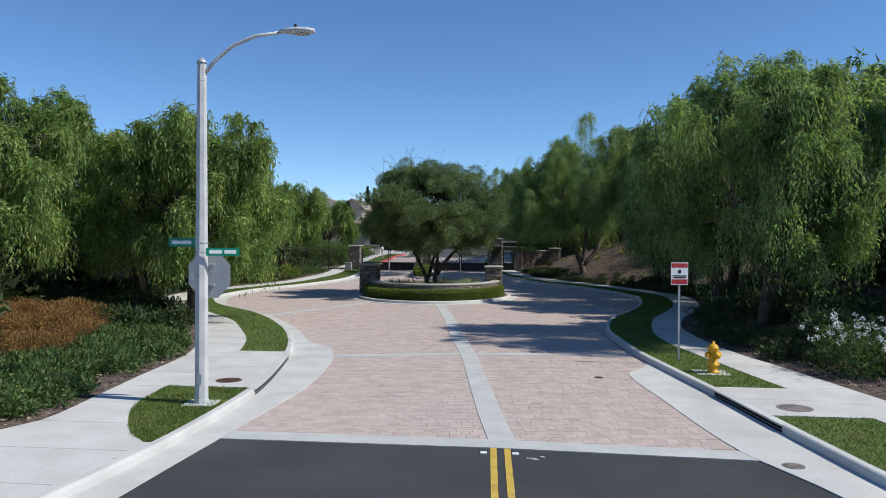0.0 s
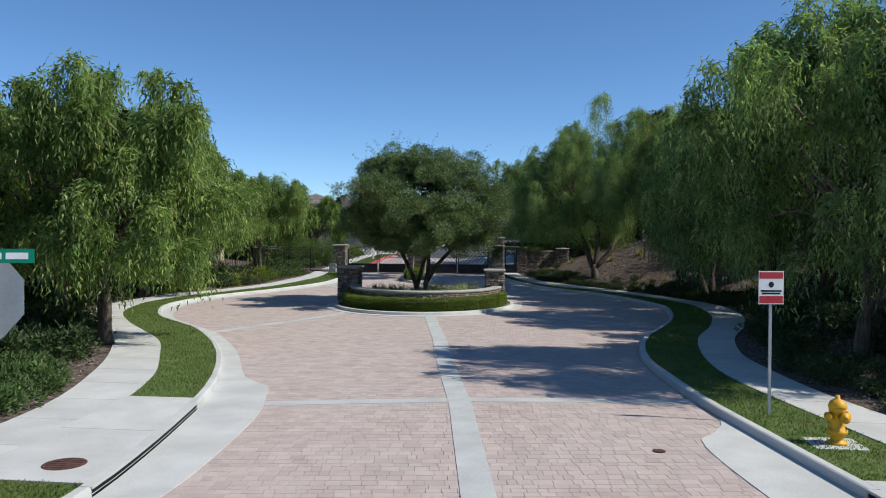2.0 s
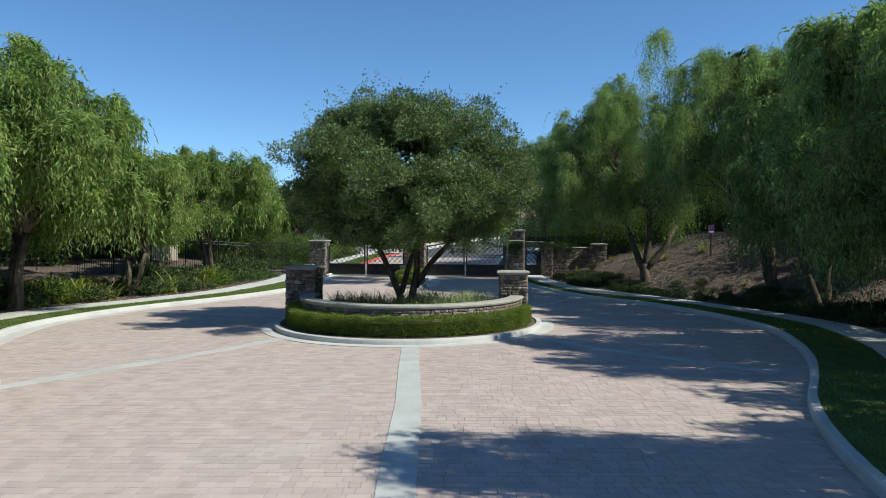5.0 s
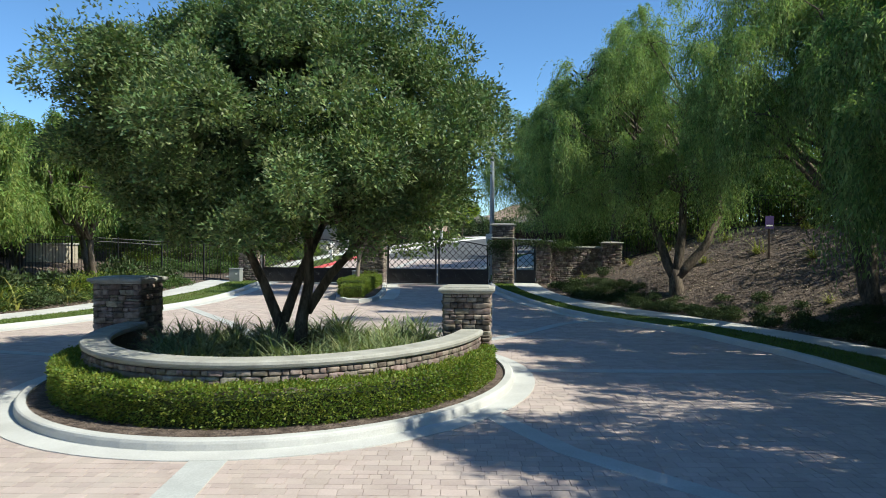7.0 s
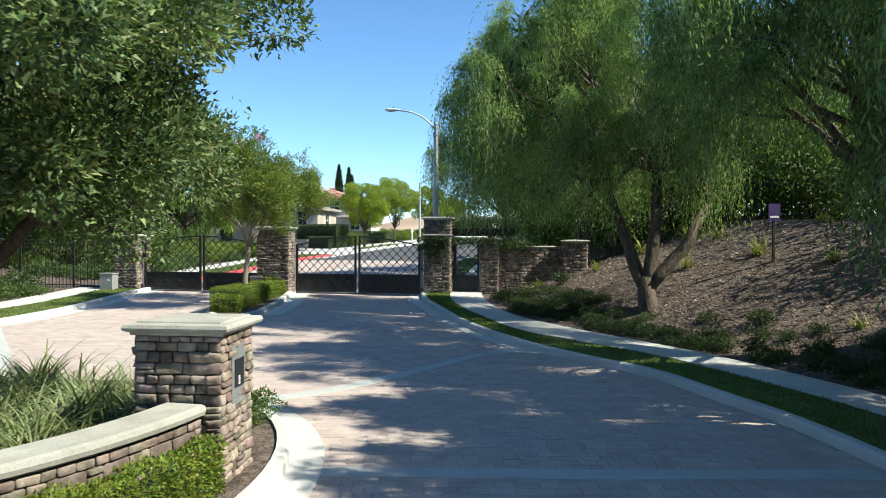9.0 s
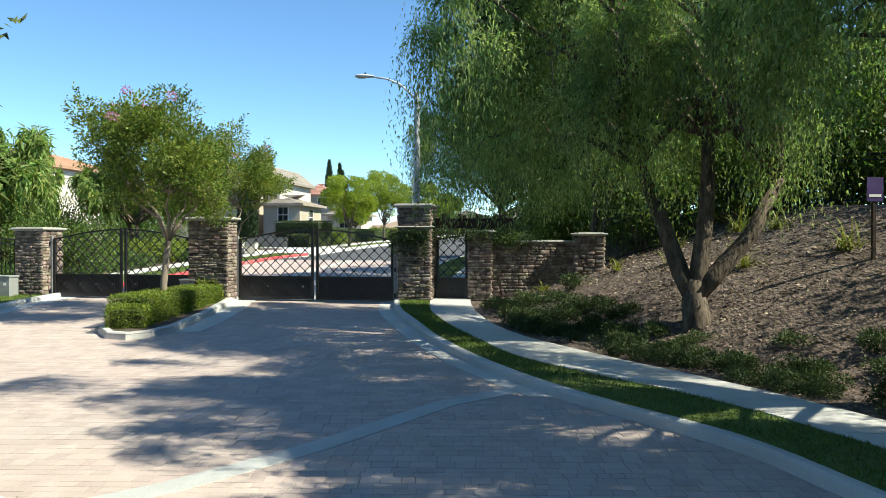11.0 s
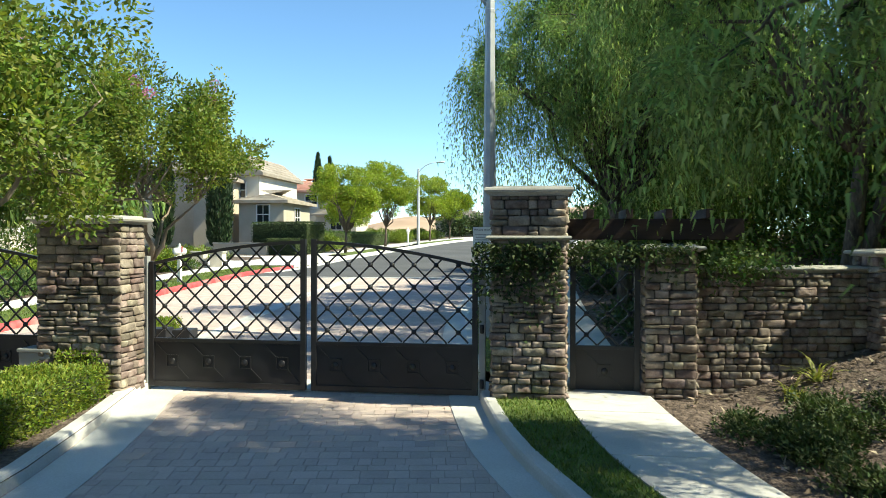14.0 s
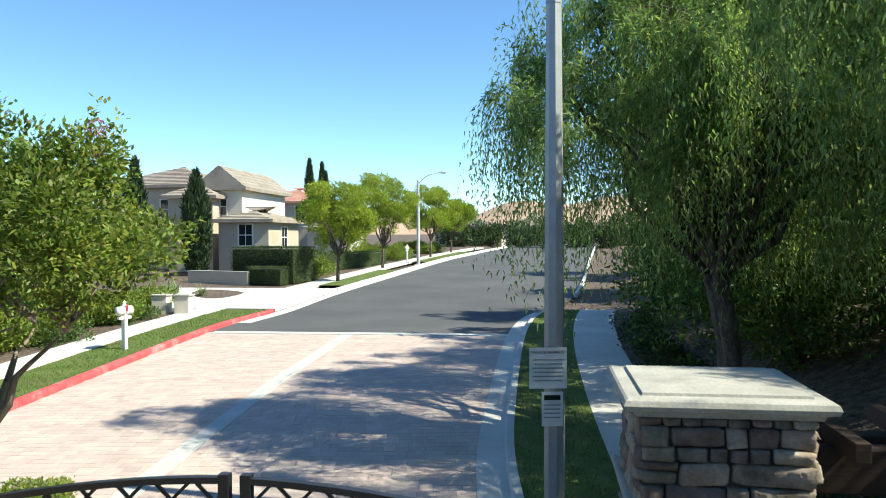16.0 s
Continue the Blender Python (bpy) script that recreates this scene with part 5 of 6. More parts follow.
# ---- street lamps and signs ----
def street_lamp(x, y, z, turn, label, high=6.75, mat=M_POLEC):
    thing = base_of("street_lamp", label, "street lamp", pose(x, y, z, 0, 0, turn), "street lamps")
    put("footing", box_mesh("footing", (-0.3, -0.28, -0.1), (0.3, 0.28, 0.03), M_CONC, 0.01), thing, "square concrete footing")
    put("pole", lathe("pole", [(0.145, 0.02), (0.14, 0.1), (0.135, 0.12), (0.125, high * 0.4), (0.095, high - 0.35), (0.1, high - 0.34), (0.1, high - 0.28), (0.092, high - 0.27), (0.09, high)], mat, 8, False), thing)
    put("pole_cap", lathe("pole_cap", [(0.1, high), (0.1, high + 0.03), (0.06, high + 0.08), (0.015, high + 0.12)], M_GALV, 10), thing)
    pts = [(0.05, 0, high - 0.2), (0.25, 0, high + 0.05), (0.6, 0, high + 0.34), (1.05, 0, high + 0.53), (1.6, 0, high + 0.6)]
    v, f = tube(pts, [0.042, 0.04, 0.038, 0.035, 0.032], 8)
    put("arm", mesh_of("arm", v, f, M_LAMP, True), thing, "curved steel arm")
    head = lathe("lamp_head", [(0.0, -0.34), (0.09, -0.335), (0.15, -0.2), (0.165, 0.0), (0.12, 0.2), (0.06, 0.33), (0.0, 0.34)], M_LAMP, 14)
    head.transform(Matrix.Translation((1.85, 0, high + 0.62)) @ Matrix.Diagonal((1, 1, 0.42, 1)) @ Matrix.Rotation(radians(-90), 4, "Y"))
    put("lamp_head", head, thing, "pale cobra-head luminaire")
    lens = lathe("lens", [(0.0, -0.17), (0.09, -0.13), (0.11, 0.0), (0.09, 0.13), (0.0, 0.17)], M_CAP, 12)
    lens.transform(Matrix.Translation((1.95, 0, high + 0.575)) @ Matrix.Diagonal((1, 1, 0.35, 1)) @ Matrix.Rotation(radians(-90), 4, "Y"))
    put("lens", lens, thing, "clouded lamp lens")
    put("photocell", lathe("photocell", [(0.03, 0), (0.03, 0.06), (0.02, 0.07)], M_INK, 8), thing, "small dark photocell", Matrix.Translation((1.82, 0, high + 0.685)))
    put("hand_hole", box_mesh("hand_hole", (-0.05, -0.142, 0.4), (0.05, -0.12, 0.6), M_GALV, 0.004), thing, "small steel hand hole cover")
    return thing


lamp_1 = street_lamp(-0.57, 9.3, 0.13, 4, "grey street lamp with curved arm on the corner lawn", 6.58)
lamp_2 = street_lamp(2.45, 64.3, 0.85, 190, "grey street lamp with curved arm behind the gate", 6.75, M_GALV)
lamp_3 = street_lamp(-7.1, 111, 2.35, 0, "grey street lamp with curved arm down the street", 6.3, M_POLEC)


def plate(name, w, h, material, parent, at, label="", corner=0.0, thick=0.006):
    return put(name, box_mesh(name, (-w / 2, -thick / 2, -h / 2), (w / 2, thick / 2, h / 2), material, min(corner, thick * 0.45)), parent, label, at)


def lettering(text, size, material, parent, at, name="lettering"):
    cu = bpy.data.curves.new("text", "FONT")
    cu.body, cu.size, cu.extrude, cu.align_x, cu.align_y = text, size, 0.001, "CENTER", "CENTER"
    tmp = bpy.data.objects.new("text", cu)
    scene.collection.objects.link(tmp)
    bpy.context.view_layer.update()
    me = bpy.data.meshes.new_from_object(tmp.evaluated_get(bpy.context.evaluated_depsgraph_get()))
    bpy.data.objects.remove(tmp)
    me.materials.clear()
    me.materials.append(material)
    me.transform(Matrix.Rotation(radians(90), 4, "X"))
    return put(name, me, parent, "", at)


# street name blades and the back of a stop sign on the first lamp
oct_v = [(0.445 * math.cos(math.pi / 8 + k * math.pi / 4), 0.0, 0.495 * math.sin(math.pi / 8 + k * math.pi / 4)) for k in range(8)]
ov = oct_v + [(x, 0.004, z) for x, y, z in oct_v]
of = [tuple(range(8)), tuple(range(15, 7, -1))] + [(k, 8 + k, 8 + (k + 1) % 8, (k + 1) % 8) for k in range(8)]
stop = base_of("stop_sign", "bare grey metal back of an octagonal stop sign", "sign", pose(-0.50, 9.5, 2.63, 0, 0, 5))
put("plate", mesh_of("plate", ov, of, M_GALV), stop)
for z in (-0.2, 0.2):
    put("bracket", box_mesh("bracket", (-0.11, -0.045, z - 0.02), (0.11, -0.001, z + 0.02), M_GALV), stop)
blade_1 = base_of("street_sign", "long green street name blade with faded letters", "sign", pose(-1.0, 9.48, 3.26, 0, 0, -30))
plate("blade", 1.05, 0.17, M_GREEN, blade_1, pose(0, 0, 0))
for k, wd in enumerate((0.30, 0.32, 0.10)):
    plate("bar", wd, 0.07, M_WHITE, blade_1, pose(-0.27 + 0.33 * k, -0.005, 0), "illegible pale lettering bar", thick=0.002)
blade_2 = base_of("street_sign", "bright green street name blade with white letters", "sign", pose(-0.12, 9.24, 3.085, 0, 0, 16))
plate("blade", 0.62, 0.15, M_GREEN, blade_2, pose(0, 0, 0))
for k, wd in enumerate((0.24, 0.22)):
    plate("bar", wd, 0.07, M_WHITE, blade_2, pose(-0.13 + 0.27 * k, -0.005, 0), "white lettering bar", thick=0.002)
for o, zz in ((blade_1, 3.26), (blade_2, 3.085)):
    put("clamp", lathe("clamp", [(0.115, -0.02), (0.12, -0.02), (0.12, 0.02), (0.115, 0.02)], M_GALV, 12), o, "steel band", o.matrix_basis.inverted() @ pose(-0.57, 9.3, zz))

# patrol sign by the drive
ps = base_of("road_sign", "white and red warning sign on a thin steel post", "sign", pose(9.77, 15.98, -0.02, 0, 0, 8))
put("post", box_mesh("post", (-0.025, -0.015, 0), (0.025, 0.015, 2.7), M_GALV), ps)
plate("plate", 0.457, 0.60, M_WHITE, ps, pose(0, -0.022, 2.48), "white enamel sign plate")
plate("red_field", 0.43, 0.115, M_RED, ps, pose(0, -0.027, 2.70), "red header field", thick=0.003)
plate("red_field", 0.43, 0.125, M_RED, ps, pose(0, -0.027, 2.265), "red footer field", thick=0.003)
put("emblem", lathe("emblem", [(0.0, -0.002), (0.05, -0.002), (0.055, 0.0), (0.05, 0.002), (0.0, 0.002)], M_INK, 12), ps, "dark emblem", pose(0, -0.027, 2.535, 90) @ Matrix.Diagonal((0.9, 1, 1, 1)))
for k, wd in enumerate((0.38, 0.34)):
    plate("bar", wd, 0.03, M_INK, ps, pose(0, -0.027, 2.42 - 0.045 * k), "dark unreadable lettering", thick=0.002)
# purple sign on the bank
bs = base_of("road_sign", "small purple notice on a grey post in mulch", "sign", pose(13.4, 53.6, float(lie(13.4, 53.6)) - 0.1, 0, 0, 12))
put("post", box_mesh("post", (-0.03, -0.03, 0), (0.03, 0.03, 1.5), M_TIMBER), bs)
plate("plate", 0.32, 0.46, M_INKBLUE, bs, pose(0, -0.037, 1.42), "purple sign plate")
plate("bar", 0.24, 0.05, M_WHITE, bs, pose(0, -0.043, 1.30), "pale unreadable lettering", thick=0.002)
# private property notices on the second lamp
pv = base_of("notice_sign", "white private property notice strapped to the lamp pole", "sign", pose(2.37, 64.14, 2.8, 0, 0, 10))
plate("plate", 0.46, 0.50, M_WHITE, pv, pose(0, 0, 0))
lettering("PRIVATE PROPERTY", 0.046, M_INK, pv, pose(0, -0.006, 0.19))
for k in range(6):
    plate("bar", 0.38 - 0.03 * (k % 2), 0.014, M_GREYBOX, pv, pose(0, -0.005, 0.10 - 0.05 * k), "fine grey unreadable lettering", thick=0.002)
nv = base_of("notice_sign", "small white notice with dark heading on the lamp pole", "sign", pose(2.42, 64.14, 2.3, 0, 0, 10))
plate("plate", 0.26, 0.42, M_WHITE, nv, pose(0, 0, 0))
plate("bar", 0.2, 0.06, M_INK, nv, pose(0, -0.005, 0.14), "dark heading bar", thick=0.002)
for k in range(4):
    plate("bar", 0.2, 0.013, M_GREYBOX, nv, pose(0, -0.005, 0.05 - 0.05 * k), "fine grey unreadable lettering", thick=0.002)


# ---- hydrant, drains, lids ----
hy = base_of("fire_hydrant", "yellow painted fire hydrant on a concrete pad", "hydrant", pose(10.22, 14.15, 0.14, 0, 0, 20))
put("barrel", lathe("barrel", [(0.15, 0.0), (0.15, 0.04), (0.10, 0.05), (0.10, 0.16), (0.15, 0.17), (0.15, 0.22), (0.11, 0.24), (0.105, 0.48), (0.125, 0.5), (0.125, 0.56), (0.11, 0.58)], M_HYD, 16), hy)
put("bonnet", lathe("bonnet", [(0.135, 0.57), (0.135, 0.6), (0.11, 0.66), (0.06, 0.70), (0.035, 0.71), (0.035, 0.76), (0.02, 0.765)], M_HYD, 16), hy)
for a, s in ((0, 1.0), (180, 1.0), (270, 1.25)):
    noz = lathe("nozzle", [(0.055 * s, 0.08), (0.055 * s, 0.15), (0.07 * s, 0.152), (0.07 * s, 0.19), (0.025, 0.195), (0.025, 0.22)], M_HYD, 10)
    put("nozzle", noz, hy, "", pose(0, 0, 0.44, 0, 90, 0) if a == 0 else pose(0, 0, 0.44, 0, 90, a))
for k in range(6):
    put("bolt", lathe("bolt", [(0.014, 0), (0.014, 0.025), (0.008, 0.03)], M_HYD, 6), hy, "", pose(0.13 * math.cos(k * 1.047), 0.13 * math.sin(k * 1.047), 0.22))
pad = base_of("hydrant_pad", "small concrete pad under the hydrant", "pad", pose(10.22, 14.15, 0))
put("slab", box_mesh("slab", (-0.42, -0.33, 0.05), (0.36, 0.36, 0.145), M_CONC, 0.008), pad)


def disc(name, x, y, z, r, material, label, category):
    ob = base_of(name, label, category, pose(x, y, z))
    put("rim", lathe("rim", [(r * 0.88, -0.03), (r * 0.88, 0.004), (r, 0.004), (r, -0.03)], material, 28, False), ob)
    put("lid", lathe("lid", [(0.0, -0.03), (r * 0.86, -0.03), (r * 0.86, 0.003), (0.0, 0.004)], material, 28, False), ob)
    for k in range(5):
        wx = math.sqrt(max(0, (r * 0.8) ** 2 - ((k - 2) * r * 0.3) ** 2))
        put("rib", box_mesh("rib", (-wx, (k - 2) * r * 0.3 - 0.012, 0.003), (wx, (k - 2) * r * 0.3 + 0.012, 0.009), material), ob)


disc("manhole_cover", -0.95, 11.6, 0.152, 0.29, M_RUST, "rust-brown manhole cover in the drain pad", "manhole")
disc("manhole_cover", 10.8, 10.3, 0.152, 0.33, M_CASTGREY, "dusty grey manhole cover in the drain pad", "manhole")
disc("utility_cover", 7.46, 13.86, 0.012, 0.10, M_RUST, "small rusty valve cover in the pavers", "valve cover")
disc("utility_cover", 9.62, 6.9, 0.016, 0.16, M_CASTGREY, "round dusty iron valve cover in the gutter", "valve cover")
vb = base_of("valve_box", "pale concrete valve box lid in the lawn", "valve box", pose(6.62, 52.0, 0.13, 0, 0, 35))
put("lid", box_mesh("lid", (-0.28, -0.17, -0.05), (0.28, 0.17, 0.03), M_CONC, 0.01), vb)


def drain(line, side, y0, y1, label):
    ob = base_of("storm_drain", label, "drain", pose(0, 0, 0))
    ys = np.linspace(y0, y1, 9)

    def wall(o0, o1, z0, z1, mat, name, lab=""):
        v, f = [], []
        for y in ys:
            x = float(line(y))
            v += [(x + side * o0, y, z0), (x + side * o1, y, z0), (x + side * o1, y, z1), (x + side * o0, y, z1)]
        for i in range(len(ys) - 1):
            for k in range(4):
                f.append((4 * i + k, 4 * i + (k + 1) % 4, 4 * i + 4 + (k + 1) % 4, 4 * i + 4 + k))
        f += [(3, 2, 1, 0), tuple(4 * len(ys) - 4 + k for k in range(4))]
        put(name, mesh_of(name, v, f, mat), ob, lab)

    # the slot is filled: a black block paints the shade of an opening
    wall(0.014, 0.155, -0.06, 0.124, M_DARK, "throat", "solid black block painted as the shade in the throat")
    wall(-0.01, 0.16, 0.126, 0.152, M_CONC, "lintel")
    wall(-0.014, 0.0, 0.118, 0.13, M_GALV, "nosing", "steel nosing angle")
    v, f = tube([(float(line(y)) - side * 0.002, y, 0.055) for y in ys], [0.006] * len(ys), 6)
    put("guard_bar", mesh_of("guard_bar", v, f, M_GALV, True), ob, "steel guard bar")


drain(kerb_l, -1, 10.75, 15.6, "open storm drain slot under the kerb")
drain(kerb_r, 1, 8.9, 11.9, "open storm drain slot under the kerb")


# yellow centre lines and reflectors
M_YELLOW = shade("yellow_road_paint", (0.50, 0.33, 0.05), (0.60, 0.42, 0.09), 0.2, 0.8, stain=(0.25, 0.19, 0.08), stain_size=0.3, stain_amount=0.5)
for o in (-0.11, 0.11):
    trim("marking", ribbon("centre_line", [(5.27 + o, 7.45), (5.36 + o, 5.5), (5.48 + o, 3.0), (5.62 + o, 0), (5.88 + o, -5)], 0.1, 0.0, M_YELLOW, 0.003), "yellow painted centre line", "road marking")
for x in (5.02, 5.52):
    reflector = base_of("road_reflector", "small pale raised road reflector", "reflector", pose(x, 7.07, -0.006), "road reflectors")
    put("body", box_mesh("body", (-0.05, -0.05, 0), (0.05, 0.05, 0.02), M_WHITE, 0.006), reflector)
for k, (x, y, w) in enumerate(((5.76, 6.88, 0.16), (5.82, 6.82, 0.10), (5.94, 6.96, 0.06))):
    trim("marking", ribbon("survey_mark", [(x - w / 2, y + 0.02 * k), (x + w / 2, y)], 0.035, 0.0, M_LAMP, 0.003), "small faded survey paint mark on the asphalt", "road marking")


# ---- shrubs and planting ----
def mound(seed, r, high, n, size, mat, up=0.4, lobes=14):
    """Foliage of a rounded, uneven shrub standing on z 0."""
    rng = np.random.default_rng(seed)
    c = np.stack([rng.normal(0, r * 0.42, lobes), rng.normal(0, r * 0.42, lobes), rng.uniform(0.25, 0.68, lobes) * high], -1)
    k = rng.integers(0, lobes, n)
    v = rng.normal(size=(n, 3))
    v /= np.linalg.norm(v, axis=1, keepdims=True)
    p = c[k] + v * np.array([r * 0.42, r * 0.42, high * 0.34]) * rng.uniform(0.6, 1.08, (n, 1))
    p[:, 2] = np.abs(p[:, 2])
    d = v + rng.normal(0, 0.6, (n, 3)) + np.array([0, 0, up])
    return quads_of("foliage", leaf_quads(p, d, size * rng.uniform(0.6, 1.3, n), size * 0.5 * rng.uniform(0.7, 1.2, n), rng), mat)


def shrub_kind(name, label, category, group, meshes, stem=None):
    def at(x, y, size, k=None):
        leaves = meshes[random.randrange(len(meshes)) if k is None else k]
        ob = new(name) if stem else put(name, leaves)
        if stem:
            put("foliage", leaves, ob)
            put("stem", stem, ob)
        ob.matrix_basis = pose(x, y, float(lie(x, y)) - 0.04, 0, 0, random.uniform(0, 360)) @ Matrix.Diagonal((size, size, size * random.uniform(0.85, 1.2), 1))
        return tagged(ob, label, category, group)
    return at


STEM = joined("stem", [tube([(0.05 * math.cos(a), 0.05 * math.sin(a), -0.2), (0.3 * math.cos(a), 0.3 * math.sin(a), 0.9), (0.7 * math.cos(a), 0.7 * math.sin(a), 2.0)], [0.05, 0.04, 0.02], 6) for a in (0.3, 1.9, 3.2, 4.8)], M_BARK)
dark_shrub = shrub_kind("shrub", "dark green leafy shrub under the trees", "shrub", "dark shrubs", [mound(60 + k, 0.9, 0.9, 1250, 0.15, M_DARKSHRUB) for k in range(3)])
big_shrub = shrub_kind("tall_shrub", "tall dark evergreen shrub behind the trees", "shrub", "tall shrubs", [mound(70 + k, 1.9, 3.4, 850, 0.46, M_DARKSHRUB, lobes=22) for k in range(2)], STEM)
fine_shrub = shrub_kind("tall_shrub", "tall green small-leaved evergreen shrub near the gate", "shrub", "tall shrubs near the gate", [mound(75 + k, 1.9, 3.4, 4200, 0.17, M_LAUREL, lobes=26) for k in range(2)], STEM)
cover = shrub_kind("groundcover", "dense mid-green leafy groundcover mound", "shrub", "groundcover", [mound(80 + k, 0.75, 0.5, 1500, 0.105, M_COVER) for k in range(3)])
dry_brush = shrub_kind("dry_brush", "rust-brown dry brush on the slope", "shrub", "dry brush", [mound(90 + k, 1.5, 0.95, 5200, 0.085, M_DRY, 1.3, 9) for k in range(3)])
bright_shrub = shrub_kind("shrub", "bright green rounded garden shrub", "shrub", "garden shrubs", [mound(100 + k, 1.0, 1.1, 2800, 0.12, M_HEDGE) for k in range(2)])

# along the drive, outside the walks
y = 18.0
while y < 58:
    for d in (0.8, 1.7, 2.6):
        x = float(walk_l(y)) - d - random.uniform(0, 0.4)
        if random.random() < 0.85:
            (cover if random.random() < 0.55 else dark_shrub)(x, y + random.uniform(-0.4, 0.4), random.uniform(0.65, 1.05) * (1 + 0.12 * d))
    y += random.uniform(0.9, 1.4)
y = 10.5
while y < 59:
    for d in (0.7, 1.5):
        x = float(walk_r(y)) + d + random.uniform(0, 0.4)
        if random.random() < (0.85 if y > 15 else 0.3) and not (55.6 < y and x < 8.4):
            dark_shrub(x, y + random.uniform(-0.4, 0.4), random.uniform(0.5, 0.8) if y < 44 else random.uniform(0.3, 0.5))
    y += random.uniform(0.9, 1.3)
for k in range(26):
    y = random.uniform(10, 32)
    dark_shrub(float(walk_r(y)) + random.uniform(2.2, 4.2), y, random.uniform(0.9, 1.3))
for k in range(70):
    y = random.uniform(7.5, 17.5)
    d = 0.95 + random.uniform(0, 1) ** 1.3 * (1.3 + 0.12 * (y - 7))
    cover(float(walk_l(y)) - d, y, random.uniform(0.75, 1.15))
for k in range(46):
    y = random.uniform(8, 22)
    dry_brush(float(walk_l(y)) - random.uniform(3.4, 10), y, random.uniform(0.6, 0.95))
for k in range(26):
    y = 14 + k * 1.9
    big_shrub(float(walk_l(y)) - random.uniform(6.5, 9.5) - 5 * (y > 42), y, random.uniform(0.75, 1.1))
    if y > 18:
        big_shrub(float(walk_r(y)) + random.uniform(9.5, 13) + 8 * (y > 47), y, random.uniform(0.8, 1.15))
for k in range(16):
    y = 6 + k * 2.4
    big_shrub(float(walk_r(y)) + random.uniform(5.5, 8.5), y, random.uniform(0.6, 0.9))
for k in range(22):
    y = 8 + k * 3.1
    big_shrub(-27 - random.uniform(0, 4), y, random.uniform(1.1, 1.6))
    big_shrub(29 + random.uniform(0, 4), y, random.uniform(1.1, 1.6))
for k in range(9):
    fine_shrub(-26 + 1.8 * k, 61 + 0.5 * k + random.uniform(0, 2), random.uniform(0.7, 1.0))

for k in range(150):
    y = random.uniform(40, 59.0)
    x = float(walk_r(y)) + 0.45 + 2.4 * random.uniform(0, 1) ** 1.4
    if not (58.6 < y and x > 5.4):
        dark_shrub(x, y, random.uniform(0.24, 0.42))


def leaf_litter(label, x0, x1, y0, y1, count, seed):
    """Dry leaves and bark flakes lying loose on the mulch."""
    rng = np.random.default_rng(seed)
    y = rng.uniform(y0, y1, count)
    x = x0(y) + (x1(y) - x0(y)) * rng.random(count)
    p = np.stack([x, y, lie(x, y) + rng.uniform(0.005, 0.04, count)], -1)
    d = rng.normal(0, 1, (count, 3)) * np.array([1, 1, 0.3])
    tagged(put("leaf_litter", quads_of("leaf_litter", leaf_quads(p, d, rng.uniform(0.05, 0.16, count), rng.uniform(0.02, 0.06, count), rng), M_LITTER)), label, "leaf litter", kind="stuff")


leaf_litter("dry leaves and bark flakes on the mulched bank", shifted(walk_r, 0.3), shifted(walk_r, 9), 12, 61, 26000, 91)
leaf_litter("dry leaves and bark flakes under the planting", shifted(walk_l, -8), shifted(walk_l, -0.2), 6, 59, 14000, 92)

YL = dict(name="flax_plant", label="yellow-green strap-leaved plant in the mulch", group="flax plants")
for x, y, s in [(9.0, 58.9, 1.0), (10.2, 57.6, 1.1), (11.6, 56.6, 1.0), (12.8, 57.8, 1.3), (13.2, 54.4, 1.4), (14.6, 52.6, 1.3), (12.2, 59.2, 1.6), (15.5, 56.0, 1.4), (10.6, 59.6, 1.4), (11.4, 55.2, 1.2), (14.0, 49.3, 0.9), (16.2, 49.0, 1.0), (7.0, 59.6, 0.9),
                (6.6, 59.3, 0.8)]:
    tuft(TUFTY[random.randrange(2)], x, y, float(lie(x, y)), s, **YL)
for k in range(12):
    y = random.uniform(36, 57)
    x = float(walk_l(y)) - random.uniform(0.9, 2.4)
    tuft(TUFTY[k % 2], x, y, float(lie(x, y)), random.uniform(1.9, 2.7), **YL)
for k in range(46):
    y = random.uniform(32, 58)
    x = float(walk_l(y)) - random.uniform(2.2, 5.0)
    tuft(TUFTY[k % 2], x, y, float(lie(x, y)) + 0.2, random.uniform(1.0, 1.5), **YL)

for x, y, s in ((3.4, 42.2, 0.55), (3.2, 43.0, 0.6), (-3.4, 42.2, 0.6)):
    island_shrub = cover(x, y, s)
    island_shrub.location.z = 0.09

for k in range(20):
    y = random.uniform(33, 58)
    bright_shrub(float(walk_l(y)) - random.uniform(1.3, 3.8), y, random.uniform(0.55, 0.9))

# white flowering bush
wb = base_of("rose_bush", "green bush covered in small white flowers", "shrub", pose(13.75, 14.2, float(lie(13.75, 14.2))))
put("foliage", mound(120, 1.25, 1.35, 4200, 0.1, M_COVER), wb)
rw = np.random.default_rng(9)
bc = np.stack([rw.normal(0, 0.62, 60), rw.normal(0, 0.62, 60), rw.uniform(0.75, 1.4, 60)], -1)
put("blossom", quads_of("blossom", tufted_leaves(rw, bc, 1500, 0.06, 0.055), M_WHITE), wb, "white blossoms")

